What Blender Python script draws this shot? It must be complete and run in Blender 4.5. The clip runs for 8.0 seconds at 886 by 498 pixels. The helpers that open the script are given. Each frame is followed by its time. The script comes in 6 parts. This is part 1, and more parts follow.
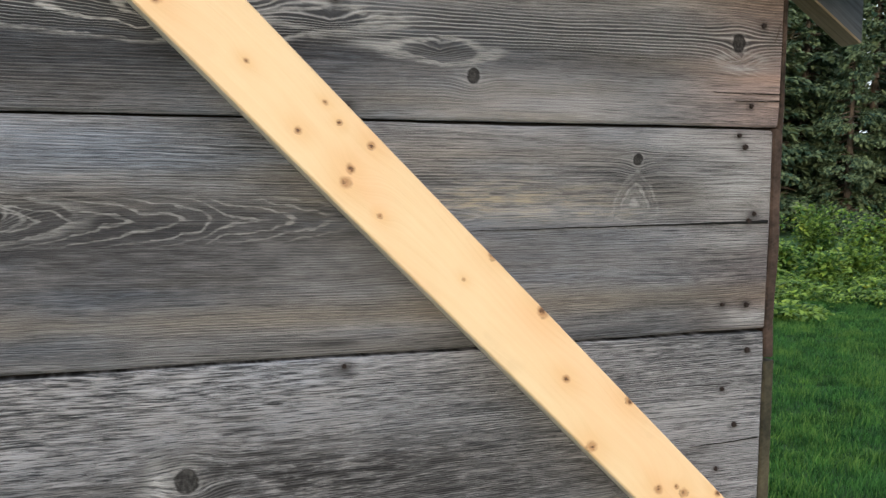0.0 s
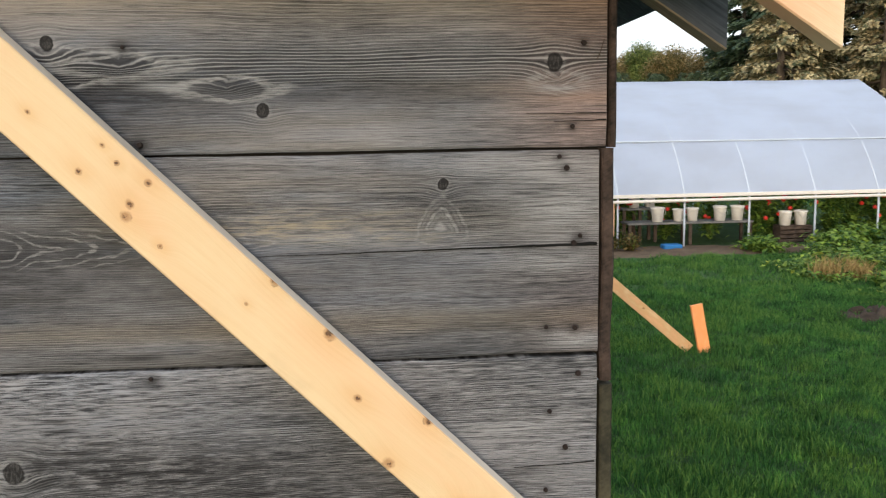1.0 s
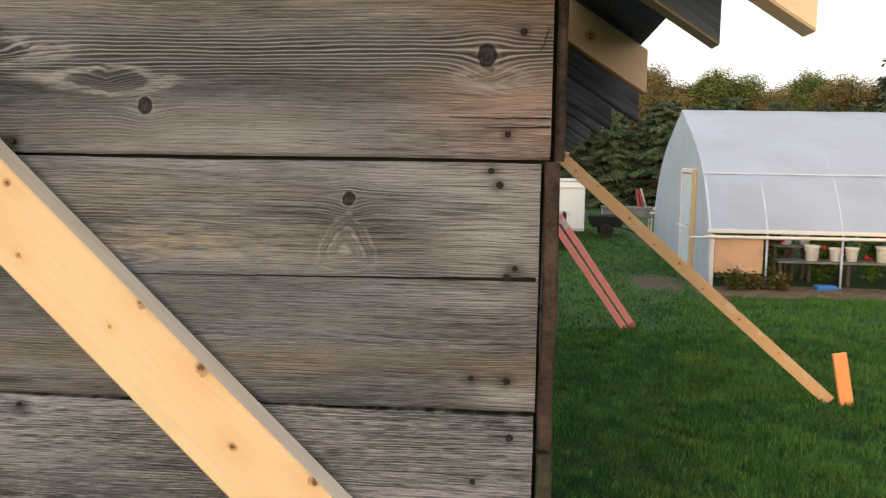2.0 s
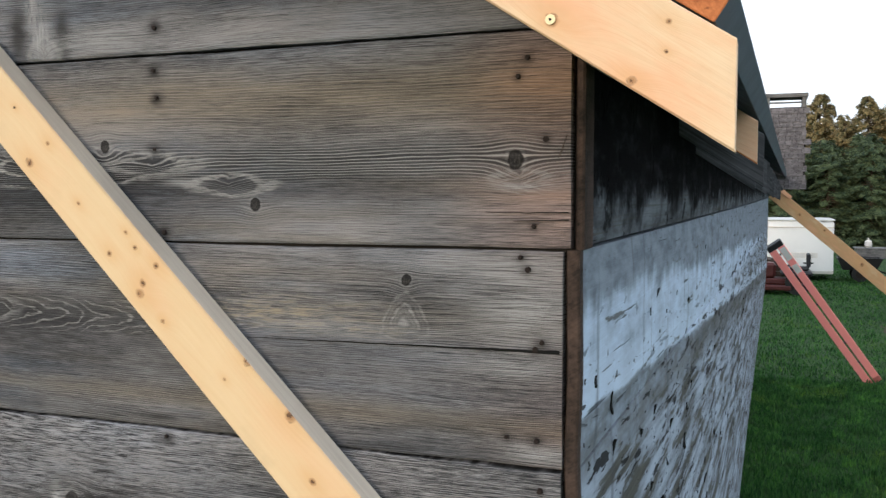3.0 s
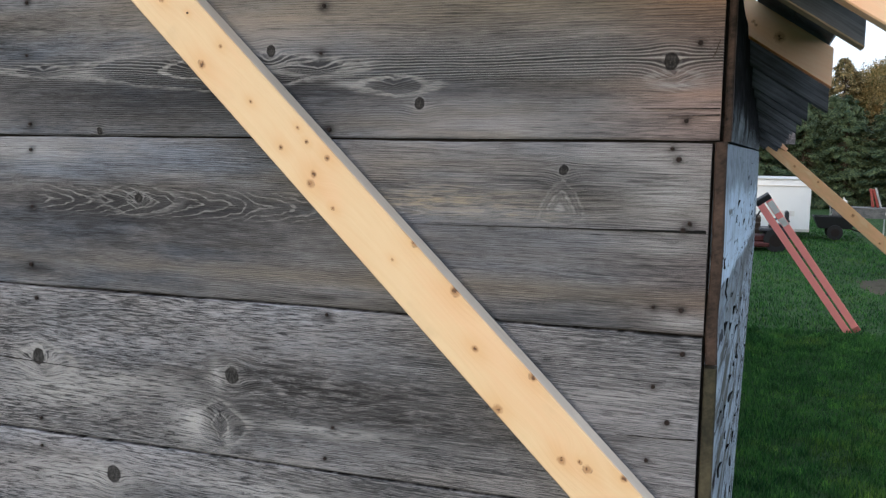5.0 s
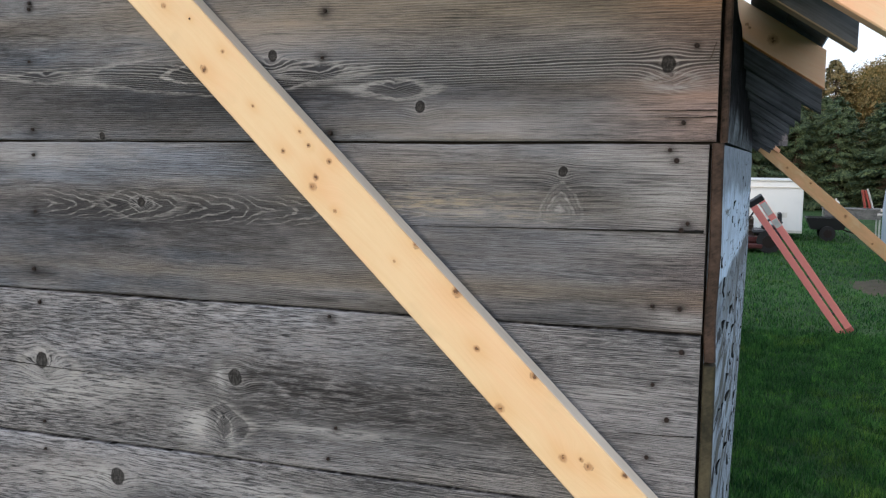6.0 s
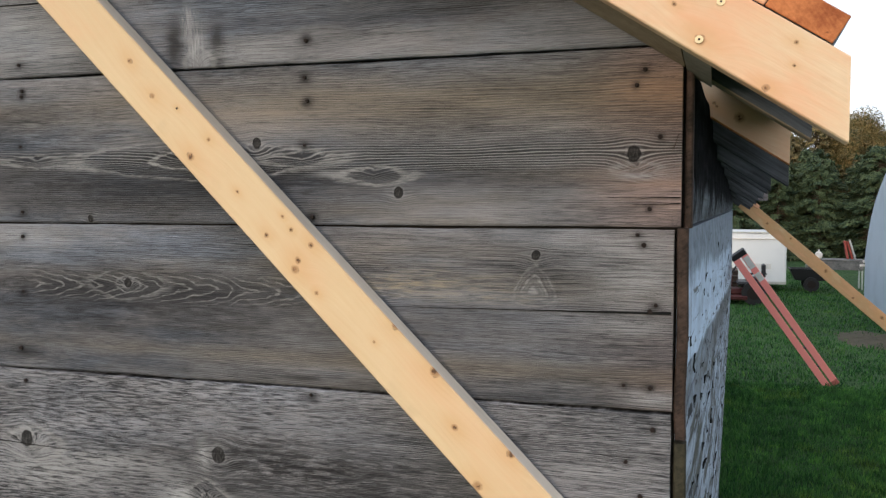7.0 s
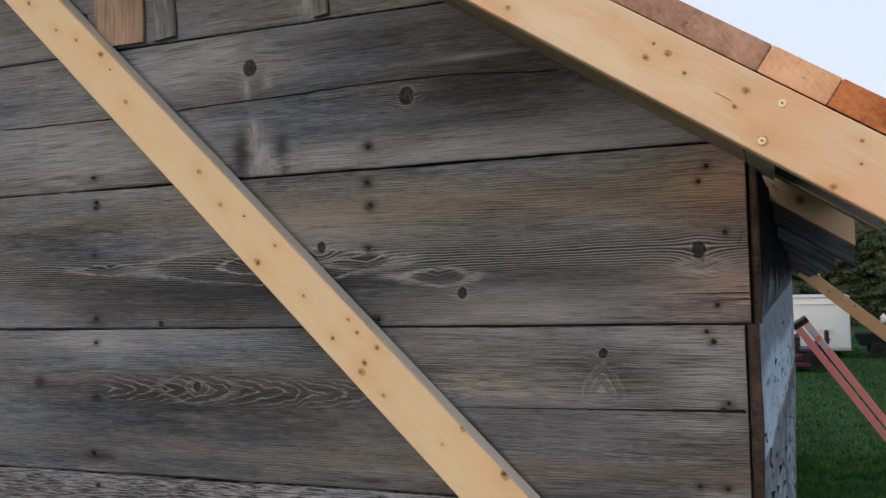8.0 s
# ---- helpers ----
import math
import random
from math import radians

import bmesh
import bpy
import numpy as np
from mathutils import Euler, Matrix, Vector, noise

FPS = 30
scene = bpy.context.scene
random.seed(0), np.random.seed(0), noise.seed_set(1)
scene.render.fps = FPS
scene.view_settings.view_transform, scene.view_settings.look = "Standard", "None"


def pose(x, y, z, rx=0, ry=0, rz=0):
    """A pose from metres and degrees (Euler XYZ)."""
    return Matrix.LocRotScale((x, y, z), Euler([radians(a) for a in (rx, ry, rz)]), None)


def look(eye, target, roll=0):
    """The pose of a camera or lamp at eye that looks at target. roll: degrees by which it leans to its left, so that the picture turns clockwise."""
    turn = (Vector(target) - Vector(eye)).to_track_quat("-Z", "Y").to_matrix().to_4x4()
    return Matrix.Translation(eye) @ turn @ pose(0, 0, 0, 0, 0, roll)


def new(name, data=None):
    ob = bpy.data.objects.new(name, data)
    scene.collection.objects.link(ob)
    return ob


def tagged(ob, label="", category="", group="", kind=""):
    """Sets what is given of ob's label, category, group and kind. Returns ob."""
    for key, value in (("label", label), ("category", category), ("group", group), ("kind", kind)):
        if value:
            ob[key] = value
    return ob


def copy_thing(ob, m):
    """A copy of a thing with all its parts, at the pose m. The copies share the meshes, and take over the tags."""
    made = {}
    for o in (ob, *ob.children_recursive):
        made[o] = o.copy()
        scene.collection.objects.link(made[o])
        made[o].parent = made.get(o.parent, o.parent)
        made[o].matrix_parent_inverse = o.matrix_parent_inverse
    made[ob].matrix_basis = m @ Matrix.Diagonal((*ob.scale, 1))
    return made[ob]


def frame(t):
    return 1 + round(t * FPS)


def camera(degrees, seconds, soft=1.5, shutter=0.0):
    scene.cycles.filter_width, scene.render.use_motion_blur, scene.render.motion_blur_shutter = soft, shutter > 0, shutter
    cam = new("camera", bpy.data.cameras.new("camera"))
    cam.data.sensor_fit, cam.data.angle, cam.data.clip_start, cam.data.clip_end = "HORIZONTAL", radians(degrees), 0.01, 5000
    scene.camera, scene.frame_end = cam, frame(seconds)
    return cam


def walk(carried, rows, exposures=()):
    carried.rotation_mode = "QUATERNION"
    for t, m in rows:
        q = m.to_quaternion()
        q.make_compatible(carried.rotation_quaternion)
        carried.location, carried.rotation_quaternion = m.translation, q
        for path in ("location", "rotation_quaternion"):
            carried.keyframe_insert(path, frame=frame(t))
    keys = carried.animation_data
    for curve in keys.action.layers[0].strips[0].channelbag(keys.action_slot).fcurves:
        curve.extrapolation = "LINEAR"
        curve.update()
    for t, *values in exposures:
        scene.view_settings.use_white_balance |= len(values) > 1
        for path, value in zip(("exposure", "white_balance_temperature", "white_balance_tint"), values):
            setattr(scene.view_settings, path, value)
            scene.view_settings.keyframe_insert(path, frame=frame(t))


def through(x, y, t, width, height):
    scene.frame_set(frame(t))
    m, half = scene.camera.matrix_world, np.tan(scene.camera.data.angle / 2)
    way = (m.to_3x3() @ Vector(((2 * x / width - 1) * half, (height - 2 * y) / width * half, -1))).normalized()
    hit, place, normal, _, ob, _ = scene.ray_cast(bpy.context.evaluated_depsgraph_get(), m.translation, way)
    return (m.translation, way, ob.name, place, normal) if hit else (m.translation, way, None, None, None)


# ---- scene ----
cam = camera(53.8, 8.0, soft=1.25, shutter=0.16)
PATH = [
    (0, (0.023, 0.005, 2.257), (0.657, 1.893, 2.065), 0.4),
    (0.5, (0.359, -0.019, 2.288), (0.789, 1.912, 1.994), -0.5),
    (1, (0.568, -0.149, 2.344), (0.743, 1.824, 2.073), -0.9),
    (1.2, (0.627, -0.141, 2.343), (0.733, 1.836, 2.063), -0.1),
    (2.3, (0.976, 0.102, 2.318), (0.656, 2.068, 2.137), 0.6),
    (2.5, (1.039, 0.061, 2.334), (0.595, 2.004, 2.173), 0.3),
    (3, (1.166, -0.056, 2.393), (0.469, 1.813, 2.262), -0.1),
    (3.5, (1.076, -0.155, 2.394), (0.284, 1.677, 2.27), -0.2),
    (4, (0.983, -0.255, 2.385), (0.263, 1.606, 2.26), 0.9),
    (4.5, (0.945, -0.283, 2.361), (0.271, 1.593, 2.202), 1.1),
    (5, (0.95, -0.309, 2.298), (0.315, 1.573, 2.07), 0.8),
    (5.2, (0.938, -0.305, 2.281), (0.329, 1.584, 2.04), 0.5),
    (6.5, (0.954, -0.357, 2.32), (0.325, 1.534, 2.146), 0.6),
    (7, (0.974, -0.371, 2.352), (0.376, 1.535, 2.251), 0.1),
    (7.5, (1.0, -0.369, 2.379), (0.448, 1.554, 2.35), -1.5),
    (8, (0.955, -0.386, 2.401), (0.249, 1.484, 2.468), -1.6),
]
EXPOSURE = [(0, 0.64, 5600, 8), (0.5, 0.72, 5500, 10), (1, 0.58, 5850, 8), (2.5, 0.46, 6750, 12), (3, 0.46, 5650, 8), (3.5, 0.44, 5450, 8), (4.5, 0.34, 5250, 8), (5, 0.36, 5400, 10), (6.5, 0.38, 5550, 10), (7.2, 0.20, 5700, 10), (8, -0.25, 5650, 12)]
walk(cam, [(t, look(eye, target, roll)) for t, eye, target, roll in PATH], EXPOSURE)

# ---- world, sun, exposure ----
SUN_AZ, SUN_EL = 196.0, 6.5          # degrees; azimuth clockwise from +y
world = bpy.data.worlds.new("evening_sky")
scene.world = world
world.use_nodes = True
wn = world.node_tree
sky = wn.nodes.new("ShaderNodeTexSky")
sky.sky_type, sky.sun_disc = "NISHITA", False
sky.sun_elevation, sky.sun_rotation = radians(SUN_EL), radians(SUN_AZ)
sky.air_density, sky.dust_density, sky.ozone_density = 0.8, 5.0, 0.8
wn.nodes["Background"].inputs["Strength"].default_value = 0.15
veil = wn.nodes.new("ShaderNodeMix")        # high thin cloud over the whole sky
veil.data_type, veil.blend_type = "RGBA", "MIX"
veil.inputs[0].default_value = 0.72
veil.inputs[7].default_value = (8.6, 8.5, 8.3, 1.0)
wn.links.new(sky.outputs[0], veil.inputs[6])
wn.links.new(veil.outputs[2], wn.nodes["Background"].inputs["Color"])
sun_data = bpy.data.lights.new("sun", "SUN")
sun_data.energy, sun_data.angle, sun_data.color = 1.25, radians(12), (1.0, 0.78, 0.54)
sun = new("sun", sun_data)
sa, se = radians(SUN_AZ), radians(SUN_EL)
sun_way = Vector((math.sin(sa) * math.cos(se), math.cos(sa) * math.cos(se), math.sin(se)))
sun.matrix_world = look(sun_way * 60, (0, 0, 0))


# ---- node helpers ----
class Nodes:
    """Short hand for building one node material."""

    def __init__(self, name):
        self.mat = bpy.data.materials.new(name)
        self.mat.use_nodes = True
        self.tree = self.mat.node_tree
        self.bsdf = self.tree.nodes["Principled BSDF"]

    def put(self, kind, **inputs):
        node = self.tree.nodes.new(kind)
        for key, value in inputs.items():
            self.feed(node.inputs[key.replace("_", " ")], value)
        return node

    def feed(self, socket, value):
        if isinstance(value, bpy.types.NodeSocket):
            self.tree.links.new(value, socket)
        elif isinstance(value, tuple) and len(value) == 3 and socket.type == "RGBA":
            socket.default_value = (*value, 1.0)
        else:
            socket.default_value = value

    def math(self, op, a, b=0.0, c=0.0):
        node = self.tree.nodes.new("ShaderNodeMath")
        node.operation = op
        for n, v in enumerate((a, b, c)):
            self.feed(node.inputs[n], v)
        return node.outputs[0]

    def add(self, a, b):
        return self.math("ADD", a, b)

    def mul(self, a, b):
        return self.math("MULTIPLY", a, b)

    def step(self, x, lo, hi, a=0.0, b=1.0):
        node = self.tree.nodes.new("ShaderNodeMapRange")
        node.interpolation_type = "SMOOTHSTEP"
        for n, v in enumerate((x, lo, hi, a, b)):
            self.feed(node.inputs[n], v)
        return node.outputs[0]

    def mix(self, f, a, b, blend="MIX"):
        node = self.tree.nodes.new("ShaderNodeMix")
        node.data_type, node.blend_type = "RGBA", blend
        self.feed(node.inputs[0], f)
        self.feed(node.inputs[6], a)
        self.feed(node.inputs[7], b)
        return node.outputs[2]

    def vec(self, x, y, z=0.0):
        node = self.tree.nodes.new("ShaderNodeCombineXYZ")
        for n, v in enumerate((x, y, z)):
            self.feed(node.inputs[n], v)
        return node.outputs[0]

    def noise(self, vector, scale=1.0, detail=3.0, rough=0.55, distort=0.0):
        node = self.put("ShaderNodeTexNoise", Vector=vector, Scale=scale, Detail=detail, Roughness=rough, Distortion=distort)
        return node.outputs[0]

    def coords(self, which="Object"):
        tc = self.tree.nodes.new("ShaderNodeTexCoord").outputs[which]
        sep = self.put("ShaderNodeSeparateXYZ", Vector=tc)
        return tc, sep.outputs[0], sep.outputs[1], sep.outputs[2]

    def rand(self):
        return self.tree.nodes.new("ShaderNodeObjectInfo").outputs["Random"]

    def spot(self, u, v, cu, cv, ru, rv):
        """A soft round spot: 1 at (cu, cv), falling to 0 past the radii."""
        node = self.tree.nodes.new("ShaderNodeGroup")
        node.node_tree = SPOT
        for n, val in enumerate((u, v, cu, cv, 1 / ru, 1 / rv)):
            self.feed(node.inputs[n], val)
        return node.outputs[0]

    def finish(self, color, rough=0.8, bump=None, strength=0.3, distance=0.01, metal=0.0, spec=0.3):
        self.feed(self.bsdf.inputs["Base Color"], color)
        self.feed(self.bsdf.inputs["Roughness"], rough)
        self.feed(self.bsdf.inputs["Metallic"], metal)
        self.feed(self.bsdf.inputs["Specular IOR Level"], spec)
        if bump is not None:
            b = self.put("ShaderNodeBump", Height=bump, Strength=strength, Distance=distance)
            self.feed(self.bsdf.inputs["Normal"], b.outputs[0])
        return self.mat


def make_spot_group():
    g = bpy.data.node_groups.new("soft_spot", "ShaderNodeTree")
    for n in ("u", "v", "cu", "cv", "iu", "iv"):
        g.interface.new_socket(n, in_out="INPUT", socket_type="NodeSocketFloat")
    g.interface.new_socket("spot", in_out="OUTPUT", socket_type="NodeSocketFloat")
    gi, go = g.nodes.new("NodeGroupInput"), g.nodes.new("NodeGroupOutput")

    def m(op, a, b):
        node = g.nodes.new("ShaderNodeMath")
        node.operation = op
        for n, v in enumerate((a, b)):
            if isinstance(v, bpy.types.NodeSocket):
                g.links.new(v, node.inputs[n])
            else:
                node.inputs[n].default_value = v
        return node.outputs[0]
    o = gi.outputs
    du = m("MULTIPLY", m("SUBTRACT", o[0], o[2]), o[4])
    dv = m("MULTIPLY", m("SUBTRACT", o[1], o[3]), o[5])
    d2 = m("ADD", m("MULTIPLY", du, du), m("MULTIPLY", dv, dv))
    g.links.new(m("POWER", 2.718, m("MULTIPLY", d2, -1.0)), go.inputs[0])
    return g


SPOT = make_spot_group()


# ---- materials ----
def grey_board(name, seed, knots=(), eyes=(), stains_shade=(), pale=(), brown=0.3, shade=1.0, period=0.009, bands=(), lines=(), flames=(), crisp=0.92, warm=0.0, nails=(), shields=(), flecks=()):
    """Weathered barn board, grain along x, face in x and z. knots: (x, z, radius); eyes: (x, z, rx, rz, rings,
    boldness) of closed flame figure; stains and pale: (x, z, rx, rz, amount); bands: (z, half height, amount) of
    yellow-brown along the grain; lines: (z, half height, amount) where hard year rings stand out; flames: (z, half
    height, x from, x to, spacing) of nested arcs (spacing below 0: tips the other way); warm: reddish corner end; shields: (x, z, half width, height) of
    nested peaked figure below a knot; flecks: like stains, torn and yellowish."""
    n = Nodes(name)
    tc, u, y, v = n.coords()
    pitch = period * 0.40
    warp = n.mul(n.add(n.noise(n.vec(n.mul(u, 0.8), n.mul(v, 4.0), seed), 1.0, 2.0), -0.5), 0.05)
    warp2 = n.mul(n.add(n.noise(n.vec(n.mul(u, 5.0), n.mul(v, 22.0), seed + 3), 1.0, 2.0), -0.5), 0.006)
    f = n.add(v, n.add(warp, warp2))
    wob = n.mul(n.add(n.noise(n.vec(n.mul(u, 9.0), n.mul(v, 40.0), seed), 1.0, 3.0), -0.5), 0.004)
    uw = n.add(u, n.mul(n.add(n.noise(n.vec(n.mul(u, 25.0), n.mul(v, 60.0), seed + 2), 1.0, 3.0), -0.5), 0.020))
    vw = n.add(v, n.mul(wob, 2.0))
    sway_u = n.add(n.noise(n.vec(n.mul(u, 26.0), n.mul(v, 55.0), seed + 41), 1.0, 3.0, 0.55), -0.5)
    sway_v = n.add(n.noise(n.vec(n.mul(u, 22.0), n.mul(v, 40.0), seed + 43), 1.0, 3.0, 0.55), -0.5)
    patch0 = n.noise(n.vec(n.mul(u, 14.0), n.mul(v, 60.0), seed + 19), 1.0, 4.0, 0.7)
    core = halo = figure = hollow = None
    broad = 0.0
    focus = 0.0
    for kx, kz, r in knots:
        # the grain parts and runs round a knot
        s = n.spot(n.add(u, n.mul(sway_u, r)), v, kx, kz, r * 1.9, r * 1.8)
        f = n.add(f, n.add(n.mul(n.mul(n.add(v, -kz), s), -0.58), n.mul(s, r * 0.22)))
        c = n.spot(n.add(u, n.mul(n.add(uw, n.mul(u, -1.0)), 0.3)), n.add(v, n.mul(wob, 0.8)), kx, kz, r * 0.72, r * 0.82)
        core = c if core is None else n.math("MAXIMUM", core, c)
        if r > 0.0195:
            broad = n.math("MAXIMUM", broad, c)
        h = n.spot(u, v, kx, kz, r * 2.8, r * 2.0)
        halo = h if halo is None else n.math("MAXIMUM", halo, h)
        focus = n.math("MAXIMUM", focus, n.mul(h, 0.38))
    for ex, ez, rx, rz, rings, bold in eyes:
        # lens-shaped, with pointed ends along the grain
        du = n.math("ABSOLUTE", n.mul(n.add(n.add(u, n.mul(sway_u, min(rx, 0.07) * 0.45)), -ex), 1.15 / rx))
        dv = n.mul(n.add(n.add(v, n.mul(sway_v, rz * 0.8)), -ez), 1 / rz)
        s = n.math("POWER", 2.718, n.mul(n.add(du, n.mul(dv, dv)), -1.0))
        arc = n.step(n.math("SINE", n.mul(s, 6.283 * rings)), 0.72, 0.97)
        arc = n.mul(n.mul(arc, n.mul(n.step(s, 0.05, 0.15), min(1.5, bold))), n.step(patch0, 0.22, 0.46))
        figure = arc if figure is None else n.math("MAXIMUM", figure, arc)
        dip = n.mul(n.step(s, 0.40, 0.62), min(0.6, bold * 0.45))
        hollow = dip if hollow is None else n.math("MAXIMUM", hollow, dip)
        f = n.add(f, n.mul(s, rz * 0.9))
        focus = n.math("MAXIMUM", focus, n.mul(s, 0.8))
    for cx, cz, w, h in shields:
        du = n.mul(n.add(n.add(u, n.mul(sway_u, w * 0.32)), -cx), 1 / w)
        dv = n.mul(n.add(n.add(v, n.mul(sway_v, h * 0.35)), -cz), 1 / h)
        # broad and rounded at the heart, drawn out to a peak and two corners further out
        round_in = n.math("SQRT", n.add(n.mul(n.mul(du, du), 2.6), n.mul(n.mul(dv, dv), 1.5)))
        peak = n.math("MAXIMUM", n.add(n.math("ABSOLUTE", du), n.mul(dv, 0.62)), n.mul(dv, -1.5))
        s = n.add(n.mul(round_in, 0.45), n.mul(n.math("MAXIMUM", peak, 0.0), 0.62))
        arc = n.step(s, 0.32, 0.14, 0.0, 1.2)
        for edge, strength in ((0.42, 0.5), (0.58, 1.1), (0.80, 0.4), (0.98, 0.75)):
            arc = n.math("MAXIMUM", arc, n.mul(n.step(n.math("ABSOLUTE", n.add(s, -edge)), 0.015, 0.110, 1.0, 0.0), strength))
        arc = n.mul(arc, n.step(patch0, 0.30, 0.54, 0.20, 1.0))
        figure = arc if figure is None else n.math("MAXIMUM", figure, arc)
        dip = n.mul(n.step(s, 1.05, 0.85), 0.30)
        hollow = dip if hollow is None else n.math("MAXIMUM", hollow, dip)
    for fz, fh, x0, x1, gap in flames:
        q = n.mul(n.add(n.add(v, n.mul(sway_v, 0.012)), -fz), 1 / fh)
        bow = n.add(n.mul(n.math("POWER", n.math("ABSOLUTE", q), 1.35), 2.1), n.mul(sway_u, 0.9))
        drift = n.mul(n.noise(n.vec(n.mul(u, 11.0), 0.0, seed + 53), 1.0, 2.0), 2.6)
        arc = n.math("SINE", n.mul(n.add(n.add(n.mul(uw, -1.0 / gap), drift), bow), 6.283))
        band = n.mul(n.step(u, x0, x0 + 0.06), n.mul(n.step(u, x1 - 0.06, x1, 1.0, 0.0), n.step(n.math("ABSOLUTE", q), 0.75, 1.30, 1.0, 0.0)))
        trough = n.mul(n.mul(n.step(arc, 0.2, -0.6), band), 0.40)
        arc = n.mul(n.mul(n.step(arc, 0.62, 0.95), band), n.step(patch0, 0.28, 0.48, 0.1, 0.95))
        figure = arc if figure is None else n.math("MAXIMUM", figure, arc)
        hollow = trough if hollow is None else n.math("MAXIMUM", hollow, trough)
    fw = n.add(f, wob)
    ring = n.math("SINE", n.mul(fw, 2 * math.pi / pitch))
    ring = n.math("POWER", n.add(n.mul(ring, 0.5), 0.5), 2.6)
    beat = n.step(n.noise(n.vec(n.mul(u, 0.7), n.mul(fw, 120.0), seed + 13), 1.0, 3.0, 0.6), 0.32, 0.60, 0.42, 1.0)
    zone = n.mul(n.step(n.noise(n.vec(n.mul(u, 1.1), n.mul(f, 9.0), seed + 7), 1.0, 2.0), 0.38, 0.68), 0.46)
    hard = 0.0
    for lz, lh, la in lines:
        hard = n.math("MAXIMUM", hard, n.mul(n.spot(u, n.add(v, n.mul(warp, 0.5)), 0.0, lz, 60.0, lh), la))
    zone = n.math("MINIMUM", n.mul(n.math("MAXIMUM", n.math("MAXIMUM", zone, hard), focus), beat), 1.15)
    torn_board = crisp > 1.5
    fibre = n.step(n.noise(n.vec(n.mul(u, 20.0 if torn_board else 9.0), n.mul(fw, 300.0 if torn_board else 760.0), seed), 1.0, 5.0, 0.70), 0.32, 0.68)
    if torn_board:
        smooth = n.step(n.noise(n.vec(n.mul(u, 6.0), n.mul(fw, 520.0), seed + 4), 1.0, 5.0, 0.68), 0.30, 0.70)
        share = n.step(n.add(u, n.mul(sway_u, 0.3)), 0.12, 0.45)
        fibre = n.add(n.mul(fibre, n.math("SUBTRACT", 1.0, share)), n.mul(n.add(n.mul(smooth, 0.7), 0.1), share))
    fine = n.step(n.noise(n.vec(n.mul(u, 40.0), n.mul(fw, 1900.0), seed + 1), 1.0, 2.0), 0.28, 0.72)
    large = n.noise(n.vec(n.mul(u, 1.6), n.mul(v, 7.0), seed + 11), 1.0, 4.0)
    patch = n.noise(n.vec(n.mul(u, 5.0), n.mul(f, 42.0), seed + 17), 1.0, 5.0, 0.74)
    light = n.add(n.mul(fibre, 0.44 * crisp), n.add(n.mul(large, 1.05), n.add(n.mul(fine, 0.34 * crisp), n.mul(patch, 0.58))))
    col = n.mix(n.step(light, 0.40 + 0.39 * crisp, 1.24 + 0.39 * crisp), tuple(c * shade for c in (0.020, 0.021, 0.024)), tuple(c * shade for c in (0.324, 0.317, 0.329)))
    cool = n.step(n.noise(n.vec(n.mul(u, 2.3), n.mul(v, 9.0), seed + 61), 1.0, 4.0, 0.6), 0.40, 0.66)
    col = n.mix(n.mul(cool, n.step(u, 0.1, 0.8, 0.30 if torn_board else 0.85, 0.10 if torn_board else 0.35)), col, n.mix(1.0, col, (0.82, 0.96, 1.16), "MULTIPLY"))
    tan = n.mul(n.step(n.noise(n.vec(n.mul(u, 0.9), n.mul(v, 10.0), seed + 23), 1.0, 3.0), 0.50, 0.78), 0.8)
    for bz, bh, ba in bands:
        edge = n.mul(n.spot(u, n.add(v, n.mul(warp, 0.4)), 0.0, bz, 40.0, bh), ba)
        tan = n.math("MAXIMUM", tan, n.mul(edge, n.add(n.mul(patch, 0.9), 0.45)))
    tan = n.mul(tan, n.step(u, -0.45, 0.30, 0.45, 1.0))
    col = n.mix(n.mul(tan, brown), col, n.mix(1.0, col, (1.0, 0.81, 0.57), "MULTIPLY"))
    col = n.mix(n.mul(n.mul(tan, n.add(n.mul(fibre, 0.8), 0.2)), brown * 0.6), col, (0.215, 0.185, 0.125))
    if warm:
        end = n.mul(n.step(n.add(u, n.mul(n.add(large, -0.5), 0.25)), 0.70, 0.94), warm)
        col = n.mix(end, col, n.mix(1.0, col, (1.55, 1.12, 0.93), "MULTIPLY"))
    # long fine checks along the grain
    check = n.noise(n.vec(n.mul(u, 2.8), n.mul(fw, 330.0), seed + 31), 1.0, 2.0)
    check = n.step(check, 0.665, 0.72)
    col = n.mix(n.mul(check, 0.8), col, (0.012, 0.012, 0.012))
    # hair-thin dark lines that follow the grain
    hair = n.math("ABSOLUTE", n.add(n.noise(n.vec(n.mul(u, 3.2), n.mul(fw, 300.0), seed + 37), 1.0, 2.0, 0.6), -0.5))
    hair = n.mul(n.step(hair, 0.006, 0.022, 1.0, 0.0), n.step(patch, 0.40, 0.66, 0.10, 0.50))
    col = n.mix(hair, col, (0.022, 0.022, 0.023))
    torn = n.noise(n.vec(n.mul(u, 17.0), n.mul(f, 130.0), seed + 71), 1.0, 4.0, 0.7)
    shred = n.add(n.step(n.add(torn, n.mul(fibre, 0.25)), 0.54, 0.74, 0.0, 0.90 if torn_board else 0.35), 0.10 if torn_board else 0.42)
    # dark spots: real stains, and in one board painted shade
    for sx, sz, rx, rz, a in stains_shade:
        s = n.spot(uw, vw, sx, sz, rx, rz)
        mottle = shred if rx > 0.09 else n.add(n.mul(fibre, 0.6), 0.5)
        col = n.mix(n.mul(n.mul(s, a), mottle), col, (0.011, 0.010, 0.011))
